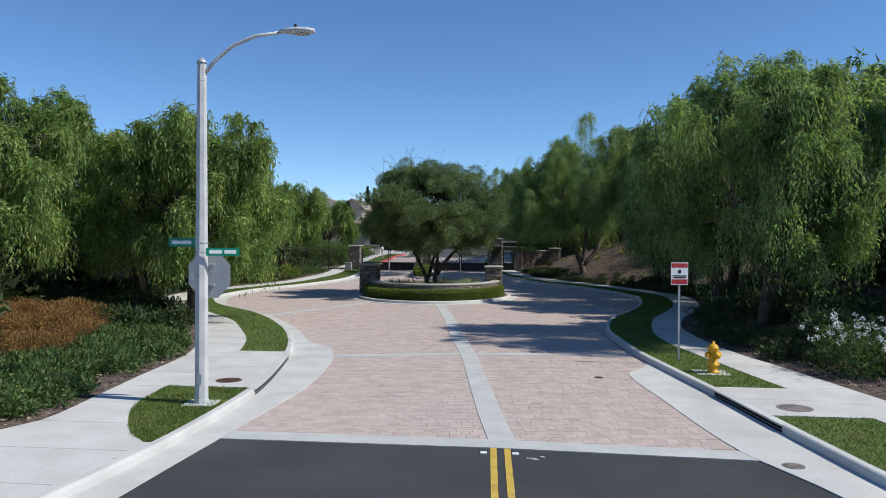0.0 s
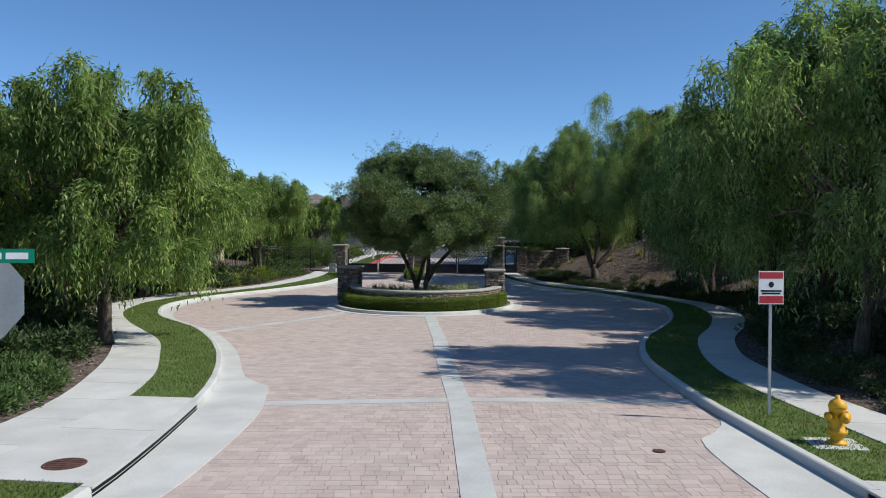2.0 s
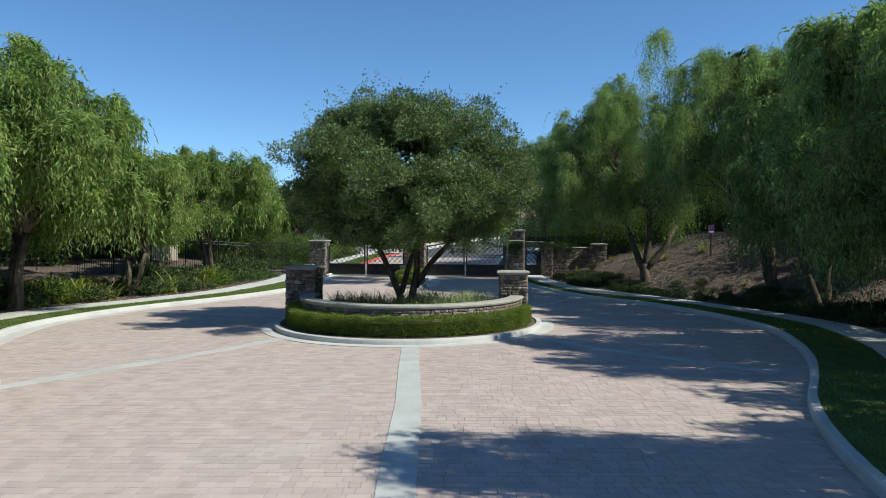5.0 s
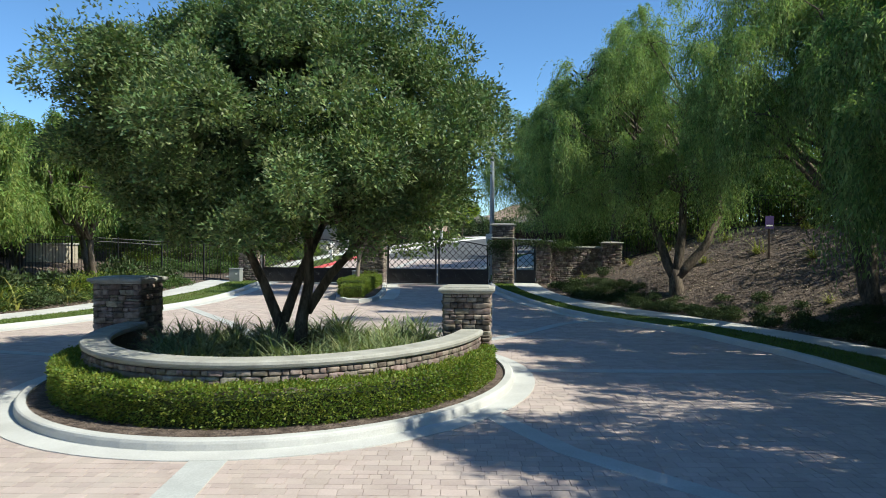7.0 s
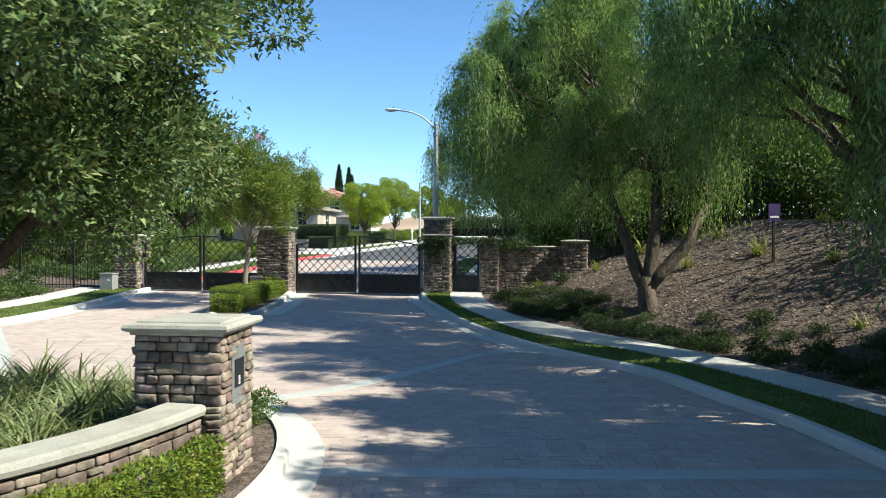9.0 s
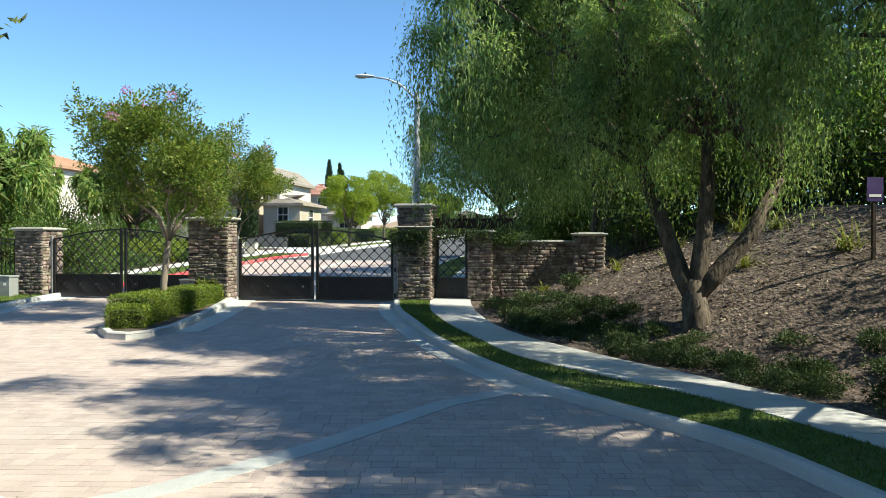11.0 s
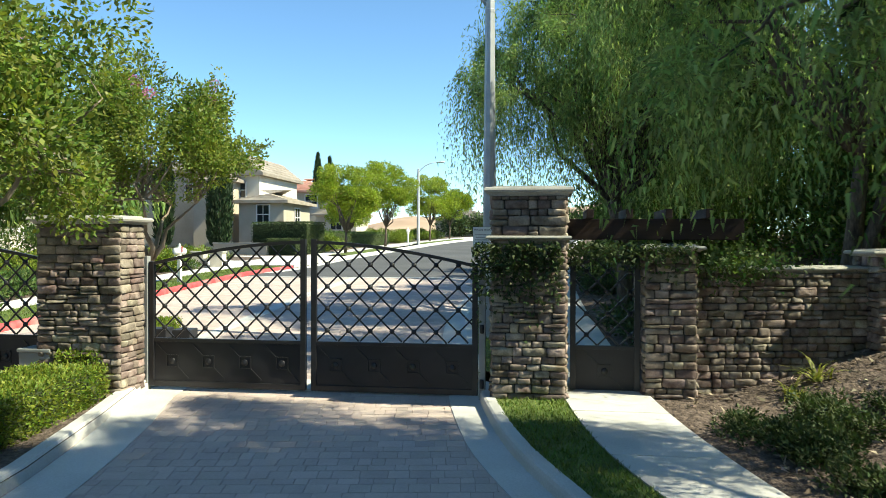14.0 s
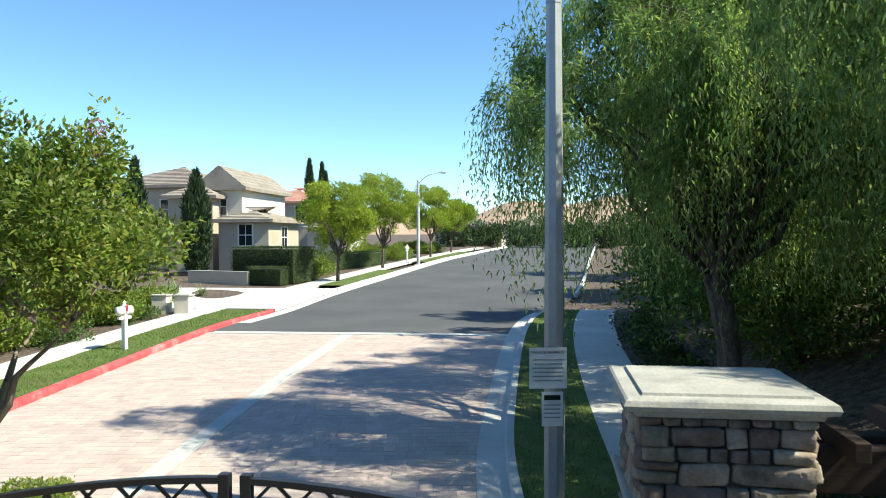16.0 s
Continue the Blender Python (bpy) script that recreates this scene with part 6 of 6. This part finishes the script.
# vine on the gate pillars
rv = np.random.default_rng(15)
vp = np.stack([rv.uniform(2.62, 3.8, 1500) * 0.97, rv.uniform(-0.1, 0.02, 1500) + GY0 - 0.08, 2.42 - np.abs(rv.normal(0, 0.36, 1500))], -1)
vine = base_of("climbing_vine", "dark climbing vine over the tall gate pillar", "vine", pose(0.08, -0.38, 0.33))
put("foliage", quads_of("foliage", leaf_quads(vp, rv.normal(0, 1, vp.shape) + np.array([0, -0.7, -0.3]), rv.uniform(0.05, 0.1, 1500), rv.uniform(0.03, 0.06, 1500), rv), M_DARKSHRUB), vine)
vq = np.stack([rv.uniform(3.7, 5.4, 1500), GY0 + 0.3 + rv.uniform(-0.3, 0.3, 1500), 2.42 - np.abs(rv.normal(0, 0.16, 1500))], -1)
put("foliage", quads_of("foliage", leaf_quads(vq, rv.normal(0, 1, vq.shape) + np.array([0, -0.4, -0.4]), rv.uniform(0.05, 0.1, 1500), rv.uniform(0.03, 0.06, 1500), rv), M_DARKSHRUB), vine)
wq = np.concatenate([rv.normal(c, (0.35, 0.2, 0.14), (1300, 3)) for c in ((5.6, GY0 + 0.4, 2.2), (6.1, GY0 + 0.6, 2.12))])
v2 = base_of("climbing_vine", "green vine spilling over the entry wall coping", "vine", pose(0.05, -0.2, 0.32))
put("foliage", quads_of("foliage", leaf_quads(wq, rv.normal(0, 1, wq.shape), rv.uniform(0.05, 0.1, len(wq)), rv.uniform(0.03, 0.06, len(wq)), rv), M_COVER), v2)


# ---- fences ----
def iron_fence(pts, label, high=1.35):
    thing = base_of("iron_fence", label, "fence", pose(0, 0, 0), "iron fences")
    picket = box_mesh("picket", (-0.009, -0.009, 0), (0.009, 0.009, high), M_IRON)
    post = box_mesh("post", (-0.03, -0.03, -0.2), (0.03, 0.03, high + 0.06), M_IRON)
    for (x0, y0), (x1, y1) in zip(pts, pts[1:]):
        L = math.hypot(x1 - x0, y1 - y0)
        n = max(1, round(L / 2.2))
        for i in range(n):
            ax, ay, bx, by = (x0 + (x1 - x0) * i / n, y0 + (y1 - y0) * i / n, x0 + (x1 - x0) * (i + 1) / n, y0 + (y1 - y0) * (i + 1) / n)
            az, bz = float(lie(ax, ay)), float(lie(bx, by))
            put("post", post, thing, "", Matrix.Translation((ax, ay, az)))
            for h in (0.12, high - 0.18, high - 0.02):
                v, f = tube([(ax, ay, az + h), (bx, by, bz + h)], [0.02, 0.02], 4)
                put("rail", mesh_of("rail", v, f, M_IRON), thing)
            m = max(2, int(L / n / 0.13))
            for j in range(1, m):
                s = j / m
                put("picket", picket, thing, "", Matrix.Translation((ax + (bx - ax) * s, ay + (by - ay) * s, az + (bz - az) * s)))


iron_fence([(8.8, 61.3), (12.2, 60.6), (17.0, 58.6)], "black iron picket fence climbing the mulched bank")
iron_fence([(-9.4, 60.1), (-13.2, 59.0), (-17.6, 55.0), (-19.5, 50.5)], "black iron picket fence behind the planting", 1.9)
gw = base_of("garden_wall", "cream stucco garden wall behind the fence", "wall", pose(-21.6, 58.0, 0.6, 0, 0, 50))
put("body", box_mesh("body", (1.6, 0, -0.5), (4.0, 0.25, 1.75), M_STUCCO, 0.02), gw)
put("coping", box_mesh("coping", (1.55, -0.05, 1.752), (4.05, 0.30, 1.85), M_CAP, 0.02), gw)

# keypad cabinet by the gates
for x, y, s in ((-9.35, 58.9, 1.0), (-3.45, 59.2, 0.9)):
    ub = base_of("utility_cabinet", "grey metal utility cabinet beside the gate", "cabinet", pose(x, y, 0.1 + float(rise(y))), "utility cabinets")
    put("body", box_mesh("body", (-0.26 * s, -0.2, 0), (0.26 * s, 0.2, 0.6 * s), M_GREYBOX, 0.012), ub)
    put("lid", box_mesh("lid", (-0.28 * s, -0.22, 0.602 * s), (0.28 * s, 0.22, 0.66 * s), M_GREYBOX, 0.015), ub)
    put("label_plate", box_mesh("label_plate", (0.05, -0.206, 0.36 * s), (0.15, -0.2005, 0.44 * s), M_WHITE), ub, "white label plate")


for x, y, w in ((-2.98, 61.55, 0.36), (-2.5, 61.5, 0.32)):
    op = base_of("gate_operator", "black boxed gate operator behind the gate leaf", "gate operator", pose(x, y, 0.16 + float(rise(y)), 0, 0, 4), "gate operators")
    put("housing", box_mesh("housing", (-w / 2, -0.17, 0), (w / 2, 0.17, 0.46), M_IRONPLATE, 0.02), op)
    put("base_plate", box_mesh("base_plate", (-w / 2 - 0.04, -0.2, -0.06), (w / 2 + 0.04, 0.2, -0.002), M_GALV, 0.004), op, "steel base plate")

# ---- past the gate ----
def street_tree(seed, x, y, rx, high, base_high, label):
    rng = np.random.default_rng(seed)
    thing = base_of("street_tree", label, "tree", pose(x, y, float(rise(y)) + 0.1), "street trees")
    zc, rz = (high + base_high) / 2, (high - base_high) / 2
    lobes = crown_lobes(rng, 40, rx * 0.95, rx * 0.95, rz * 0.95, zc, -0.9)
    fork = (0.05, 0, base_high * 0.75)
    pieces = [tube([(0, 0, -0.2), (0.03, 0, base_high * 0.4), fork], [0.11, 0.09, 0.08], 8)] + limbs_to(rng, fork, [lobes[i] for i in rng.choice(len(lobes), 14, replace=False)], 0.05)
    put("trunk", joined("trunk", pieces, M_BARK), thing)
    put("crown", quads_of("crown", tufted_leaves(rng, lobes, 22000, 0.62, 0.16), M_STREET), thing)


ST_LABEL = "round-headed bright yellow-green street tree in the verge"
street_tree(201, -9.1, 95.7, 2.45, 5.9, 1.75, ST_LABEL)
street_tree(202, -8.7, 105.6, 2.7, 6.8, 2.0, ST_LABEL)
street_tree(203, -7.4, 119.0, 2.7, 6.4, 1.9, ST_LABEL)
street_tree(204, -6.6, 127.0, 2.6, 5.6, 1.8, ST_LABEL)
street_tree(205, -13.5, 113.0, 2.6, 5.2, 1.6, ST_LABEL)


def cypress(x, y, high, r):
    rng = np.random.default_rng(int(high * 10))
    thing = base_of("cypress", "slim dark green columnar cypress", "tree", pose(x, y, float(rise(y))), "cypresses")
    n = 3600
    z = rng.uniform(0.03, 1, n) ** 0.9
    rr = r * np.minimum(1, 3.2 * (1 - z)) * np.minimum(1, 0.5 + 3 * z) * rng.uniform(0.6, 1.08, n)
    a = rng.uniform(0, 6.28, n)
    p = np.stack([rr * np.cos(a), rr * np.sin(a), z * high], -1)
    d = np.stack([np.cos(a) * 0.3, np.sin(a) * 0.3, np.ones(n)], -1) + rng.normal(0, 0.25, (n, 3))
    put("crown", quads_of("crown", leaf_quads(p, d, rng.uniform(0.3, 0.6, n), rng.uniform(0.1, 0.2, n), rng), M_CYPRESS), thing)
    v, f = tube([(0, 0, -0.2), (0, 0, high * 0.8)], [0.14, 0.03], 8)
    put("trunk", mesh_of("trunk", v, f, M_BARK), thing)


cypress(-24.5, 139, 10.2, 0.55)
cypress(-23.6, 141, 9.9, 0.5)
cypress(-22.3, 138, 8.6, 0.45)
cypress(-19.0, 99.0, 6.4, 0.75)
cypress(-24.2, 101.0, 7.4, 0.6)


def hip_roof(name, x0, y0, x1, y1, z, high, mat, over=0.45, ridge="x", gable=False):
    """A roof over a rectangle, laid in stepped rows of tiles."""
    x0, y0, x1, y1 = x0 - over, y0 - over, x1 + over, y1 + over
    hw = (y1 - y0) / 2 if ridge == "x" else (x1 - x0) / 2
    inset = 0.02 if gable else hw
    if ridge == "x":
        a, b = (x0 + inset, (y0 + y1) / 2), (x1 - inset, (y0 + y1) / 2)
    else:
        a, b = ((x0 + x1) / 2, y0 + inset), ((x0 + x1) / 2, y1 - inset)
    base = [(x0, y0), (x1, y0), (x1, y1), (x0, y1)]
    crest = [a, b, b, a] if ridge == "x" else [a, a, b, b]
    rows = max(4, int(math.hypot(hw, high) / 0.38))
    rings = [[(x, y, z - 0.16) for x, y in base]]
    for i in range(rows):
        for s, up in ((i / rows, 0.06), ((i + 1) / rows, 0.01)):
            rings.append([(base[k][0] + (crest[k][0] - base[k][0]) * s, base[k][1] + (crest[k][1] - base[k][1]) * s, z + high * s + up) for k in range(4)])
    v = [p for r in rings for p in r]
    faces = [(3, 2, 1, 0)] + [(4 * r + k, 4 * r + (k + 1) % 4, 4 * r + 4 + (k + 1) % 4, 4 * r + 4 + k) for r in range(len(rings) - 1) for k in range(4)]
    return mesh_of(name, v, faces, mat)


def window_part(parent, x, y, z, w, h, turn=0):
    wd = put("window", box_mesh("window", (-w / 2, -0.03, 0), (w / 2, 0.02, h), M_GLASS), parent, "dark glazed window", pose(x, y, z, 0, 0, turn))
    for lo, hi in (((-w / 2 - 0.09, -0.06, -0.09), (-w / 2, 0.0, h + 0.09)), ((w / 2, -0.06, -0.09), (w / 2 + 0.09, 0.0, h + 0.09)),
                   ((-w / 2, -0.06, h), (w / 2, 0.0, h + 0.09)), ((-w / 2, -0.06, -0.09), (w / 2, 0.0, 0)), ((-w / 2, -0.05, h * 0.48), (w / 2, -0.032, h * 0.48 + 0.06)),
                   ((-0.02, -0.045, 0), (0.02, -0.033, h))):
        put("frame", box_mesh("frame", lo, hi, M_TRIM), wd, "white frame")


LIFT = 0.95      # the far plots lie above the street


def house(label, blocks, windows, z0, dx=0.0, dz=0.0):
    thing = base_of("house", label, "house", pose(dx, 0, LIFT + dz), "houses")
    for x0, y0, x1, y1, top, roof_h, ridge, gable, wall_mat, roof_mat in blocks:
        put("wall", box_mesh("wall", (x0, y0, z0 - 0.5), (x1, y1, top), wall_mat, 0.01), thing)
        put("roof", hip_roof("roof", x0, y0, x1, y1, top, roof_h, roof_mat, 0.45, ridge, gable), thing, "tiled roof")
        if gable:
            xm = (x0 + x1) / 2
            put("gable", mesh_of("gable", [(x0, y0 + 0.01, top), (x1, y0 + 0.01, top), (xm, y0 + 0.01, top + roof_h * 0.86), (x0, y0 + 0.2, top), (x1, y0 + 0.2, top), (xm, y0 + 0.2, top + roof_h * 0.86)],
                                 [(0, 1, 2), (5, 4, 3), (0, 2, 5, 3), (1, 4, 5, 2)], wall_mat), thing)
    for q in windows:
        window_part(thing, *q)
    return thing


house("two-storey cream stucco house with grey tiled roofs",
      [(-16.9, 100.2, -13.6, 106, 4.35, 0.95, "x", False, M_STUCCO, M_ROOF),
       (-19.6, 103.5, -16.7, 112, 6.6, 1.5, "y", True, M_STUCCOW, M_ROOF),
       (-27.5, 104.5, -19.4, 113, 6.9, 1.7, "x", False, M_STUCCO, M_ROOF),
       (-21.3, 102.2, -18.2, 104.6, 6.0, 0.8, "x", False, M_STUCCO, M_ROOF)],
      [(-15.1, 100.2, 2.75, 0.85, 1.3), (-18.2, 103.5, 4.8, 0.8, 1.1), (-22.5, 104.5, 4.6, 1.1, 1.3), (-25.0, 104.5, 4.6, 1.1, 1.3), (-13.6, 103, 2.6, 1.0, 1.3, 90)], 0.8, -1.2, 0.25)
house("two-storey stucco house with reddish tiled roof down the street",
      [(-26, 124, -18.5, 133, 6.9, 1.6, "x", False, M_STUCCO, M_ROOFRED), (-19, 121, -15, 126, 4.4, 1.0, "x", False, M_STUCCOW, M_ROOF)],
      [(-20.5, 124, 5.2, 1.2, 1.3), (-24.0, 124, 5.2, 1.2, 1.3), (-17, 121, 2.9, 1.1, 1.3)], 1.7)
house("two-storey stucco house with reddish roof behind the garden",
      [(-42, 88, -30, 99, 7.0, 1.9, "x", False, M_STUCCOW, M_ROOFRED)], [(-33, 88, 5.0, 1.2, 1.4), (-37, 88, 5.0, 1.2, 1.4)], 0.9)
house("pale house with grey roof at the end of the street",
      [(-4, 172, 8, 182, 5.2, 1.8, "x", False, M_STUCCOW, M_ROOF)], [(0, 172, 3.4, 1.4, 1.2), (4, 172, 3.4, 1.4, 1.2)], 1.9)
house("pale two-storey house beyond the far trees",
      [(-11.5, 62 + 88, -3, 160, 4.8, 1.5, "x", False, M_STUCCO, M_ROOF)], [(-7, 150, 3.0, 1.2, 1.2)], 1.9)

# front gardens
lw = base_of("garden_wall", "low tan stucco garden wall with pale coping", "wall", pose(-17.4, 94.6, 1.8, 0, 0, -21))
put("body", box_mesh("body", (0, 0, -0.4), (4.4, 0.25, 0.75), M_STUCCO, 0.01), lw)
put("coping", box_mesh("coping", (-0.04, -0.04, 0.752), (4.44, 0.29, 0.83), M_CAP, 0.015), lw)
box_hedge("large dark rounded clipped hedge by the drive", -14.6, 95.6, -10.6, 94.4, 2.0, 1.9, 9000, M_DARKSHRUB, 0.09, 0.1)
box_hedge("dark low clipped hedge behind the low wall", -13.2, 93.6, -11.2, 93.1, 0.9, 0.95, 4000, M_DARKSHRUB, 0.07, 0.1)
box_hedge("green clipped hedge in the front garden", -12.6, 99.5, -9.9, 110, 1.2, 1.3, 6000, M_COVER, 0.1, 0.1)
for x, y in ((-12.2, 82.0), (-11.3, 82.0)):
    pl = base_of("pilaster", "short cream stucco pilaster beside the walk", "pilaster", pose(x, y, float(rise(y)), 0, 0, 5), "pilasters")
    put("body", box_mesh("body", (-0.28, -0.28, 0), (0.28, 0.28, 0.78), M_STUCCOW, 0.01), pl)
    put("cap", box_mesh("cap", (-0.32, -0.32, 0.782), (0.32, 0.32, 0.85), M_CAP, 0.015), pl)
for k in range(60):
    y = random.uniform(62.5, 83.5)
    cover(float(walk_l(y)) - random.uniform(0.6, 4.5), y, random.uniform(0.9, 1.3))
for x, y in ((14.0, 61.7), (15.2, 61.0), (16.6, 60.6), (15.8, 62.6), (17.5, 56.6), (18.8, 59.2), (19.6, 54.0), (21.2, 57.0), (18.6, 51.5), (11.0, 64.3), (12.6, 65.8), (14.2, 63.6), (15.8, 66.0), (17.6, 63.0), (19.2, 65.2), (20.8, 63.0), (9.6, 72.0), (11.2, 69.5), (14.0, 70.0), (6.9, 75.0), (8.2, 79.0), (7.0, 83.5), (8.8, 87.0), (9.0, 92.0), (7.6, 71.5)):
    fine_shrub(x, y, random.uniform(1.05, 1.3))
for k in range(30):
    y = random.uniform(62.5, 84)
    bright_shrub(float(walk_l(y)) - random.uniform(1.2, 6), y, random.uniform(0.6, 1.1))
for k in range(16):
    y = random.uniform(82.5, 90)
    tuft(TUFTS[k % 3], -13.2 - random.uniform(0, 3.4), y, float(lie(-14, y)), random.uniform(1.1, 1.5), "agapanthus", "green strap-leaved agapanthus clump by the drive", "agapanthus clumps")
for k in range(26):
    y = random.uniform(96, 130)
    bright_shrub(float(walk_l(y)) - random.uniform(1.0, 5), y, random.uniform(0.7, 1.2))
for k in range(20):
    big_shrub(-10 + 1.6 * k + random.uniform(-1, 1), 146 + random.uniform(-3, 6), random.uniform(0.8, 1.2))
for k in range(18):
    y = 62 + 3.2 * k
    (fine_shrub if y < 80 else big_shrub)(float(walk_r(y)) + random.uniform(2.5, 6) + 2 * (y > 82), y, random.uniform(0.7, 1.0))
for k in range(16):
    y = 62 + k * 1.7
    fine_shrub(float(walk_l(y)) - random.uniform(8, 12), y, random.uniform(0.7, 1.0))
y = 62.5
while y < 80:
    if y < 66 or y > 72:
        dark_shrub(float(walk_r(y)) + 0.8, y, random.uniform(0.6, 0.9))
    y += 1.1
box_hedge("clipped bright hedge inside the gate median", -3.95, 62.2, -4.4, 64.2, 0.8, 0.36, 7000)

mb = base_of("mailbox", "white mailbox with curved top on a white post", "mailbox", pose(-9.35, 74.6, float(rise(74.6)) + 0.1, 0, 0, 80))
put("post", box_mesh("post", (-0.06, -0.06, 0), (0.06, 0.06, 1.0), M_WHITE, 0.008), mb)
put("brace", box_mesh("brace", (-0.24, -0.04, 0.88), (0.24, 0.04, 0.96), M_WHITE, 0.006), mb)
bx = lathe("box", [(0.0, -0.27), (0.1, -0.27), (0.1, 0.27), (0.0, 0.27)], M_WHITE, 16)
bx.transform(Matrix.Translation((0, 0, 1.12)) @ Matrix.Diagonal((1, 1, 1.25, 1)) @ Matrix.Rotation(radians(90), 4, "Y"))
put("box", bx, mb)
put("flag", box_mesh("flag", (-0.05, -0.125, 1.1), (0.0, -0.115, 1.3), M_RED), mb, "red flag")
put("finial", lathe("finial", [(0.09, 0), (0.1, 0.02), (0.04, 0.08), (0.05, 0.12), (0.0, 0.17)], M_WHITE, 12), mb, "", pose(0, 0, 1.24))
mb2 = copy_thing(mb, pose(-8.15, 112.0, float(rise(112)) + 0.1, 0, 0, 80))

# ---- clay pavers ----
def paver_field(y0, y1, seed, turn, inset=0.02):
    """Pavers (x, y, half length, half width) in ragged courses between the kerbs."""
    rng = np.random.default_rng(seed)
    ca, sa = math.cos(radians(turn)), math.sin(radians(turn))
    out = []
    row = 0.21
    v = -20.0
    while v < 95:
        u = -26.0 + rng.uniform(0, 0.3)
        h = row if rng.random() < 0.7 else row * 0.72
        widths = rng.choice([0.14, 0.21, 0.21, 0.28], 240)
        us = u + np.concatenate([[0], np.cumsum(widths)[:-1]]) + widths / 2
        x, y = us * ca - (v + h / 2) * sa, us * sa + (v + h / 2) * ca
        ok = (y > y0) & (y < y1) & (x > kerb_l(y) + 0.1) & (x < kerb_r(y) - 0.05)
        inside = ((x - IX) / (IRX - 0.1)) ** 2 + ((y - IY) / (IRY - 0.1)) ** 2 < 1
        med = (y > 54) & (y < 60.4) & (x > -3.5) & (x < -1.9)
        ok &= ~inside & ~med
        out.append(np.stack([x[ok], y[ok], widths[ok] / 2, np.full(ok.sum(), h / 2)], -1))
        v += h
    return np.concatenate(out), (ca, sa)


def paver_corners(f, axes, rng, level=False):
    """Eight corners of each paver: a top and a slightly wider foot."""
    ca, sa = axes
    n = len(f)
    lift = rng.normal(0, 0.0008, n)
    tilt = rng.normal(0, 0.003, (n, 2))
    out = np.zeros((n, 8, 3))
    for k, (a, b) in enumerate(((-1, -1), (1, -1), (1, 1), (-1, 1))):
        for top in (0, 1):
            m = 0.004 if top else 0.002
            uu, vv = a * (f[:, 2] - m), b * (f[:, 3] - m)
            out[:, k + 4 * top, 0] = f[:, 0] + uu * ca - vv * sa
            out[:, k + 4 * top, 1] = f[:, 1] + uu * sa + vv * ca
            base = 0.0 if level else rise(out[:, k + 4 * top, 1])
            out[:, k + 4 * top, 2] = base + lift + (tilt[:, 0] * uu + tilt[:, 1] * vv if top else -0.012)
    return out


PF = [(4, 5, 6, 7)] + [(k, (k + 1) % 4, 4 + (k + 1) % 4, 4 + k) for k in range(4)]


def paver_mesh(corners):
    n = len(corners)
    me = bpy.data.meshes.new("pavers")
    me.vertices.add(8 * n)
    me.vertices.foreach_set("co", corners.astype(np.float32).ravel())
    idx = (np.array(PF, dtype=np.int32).ravel()[None] + 8 * np.arange(n, dtype=np.int32)[:, None]).ravel()
    me.loops.add(len(idx))
    me.loops.foreach_set("vertex_index", idx)
    me.polygons.add(5 * n)
    me.polygons.foreach_set("loop_start", np.arange(0, 20 * n, 4, dtype=np.int32))
    me.materials.append(M_PAVER)
    me.polygons.foreach_set("use_smooth", np.zeros(5 * n, dtype=bool))
    me.update(calc_edges=True)
    return me


field, axes = paver_field(7.75, 78.5, 77, 8)
prng = np.random.default_rng(78)
near = np.where((field[:, 1] > 8.2) & (field[:, 1] < 11.6) & (field[:, 0] > 5.4) & (field[:, 0] < 9.4))[0][:300]
rest = np.setdiff1d(np.arange(len(field)), near)
tagged(put("pavers", paver_mesh(paver_corners(field[rest], axes, prng)), bed), "pink clay pavers in ragged courses", kind="stuff")
single = {}
for i in near:
    x, y, hu, hv = field[i]
    key = (round(float(hu), 3), round(float(hv), 3))
    if key not in single:
        cc = paver_corners(np.array([[0.0, 0.0, hu, hv]]), (1.0, 0.0), np.random.default_rng(1), True)[0]
        single[key] = mesh_of("paver", cc, PF, M_PAVER1)
    put("paver", single[key], bed, "", pose(float(x), float(y), random.uniform(-0.002, 0.002), 0, 0, 8))
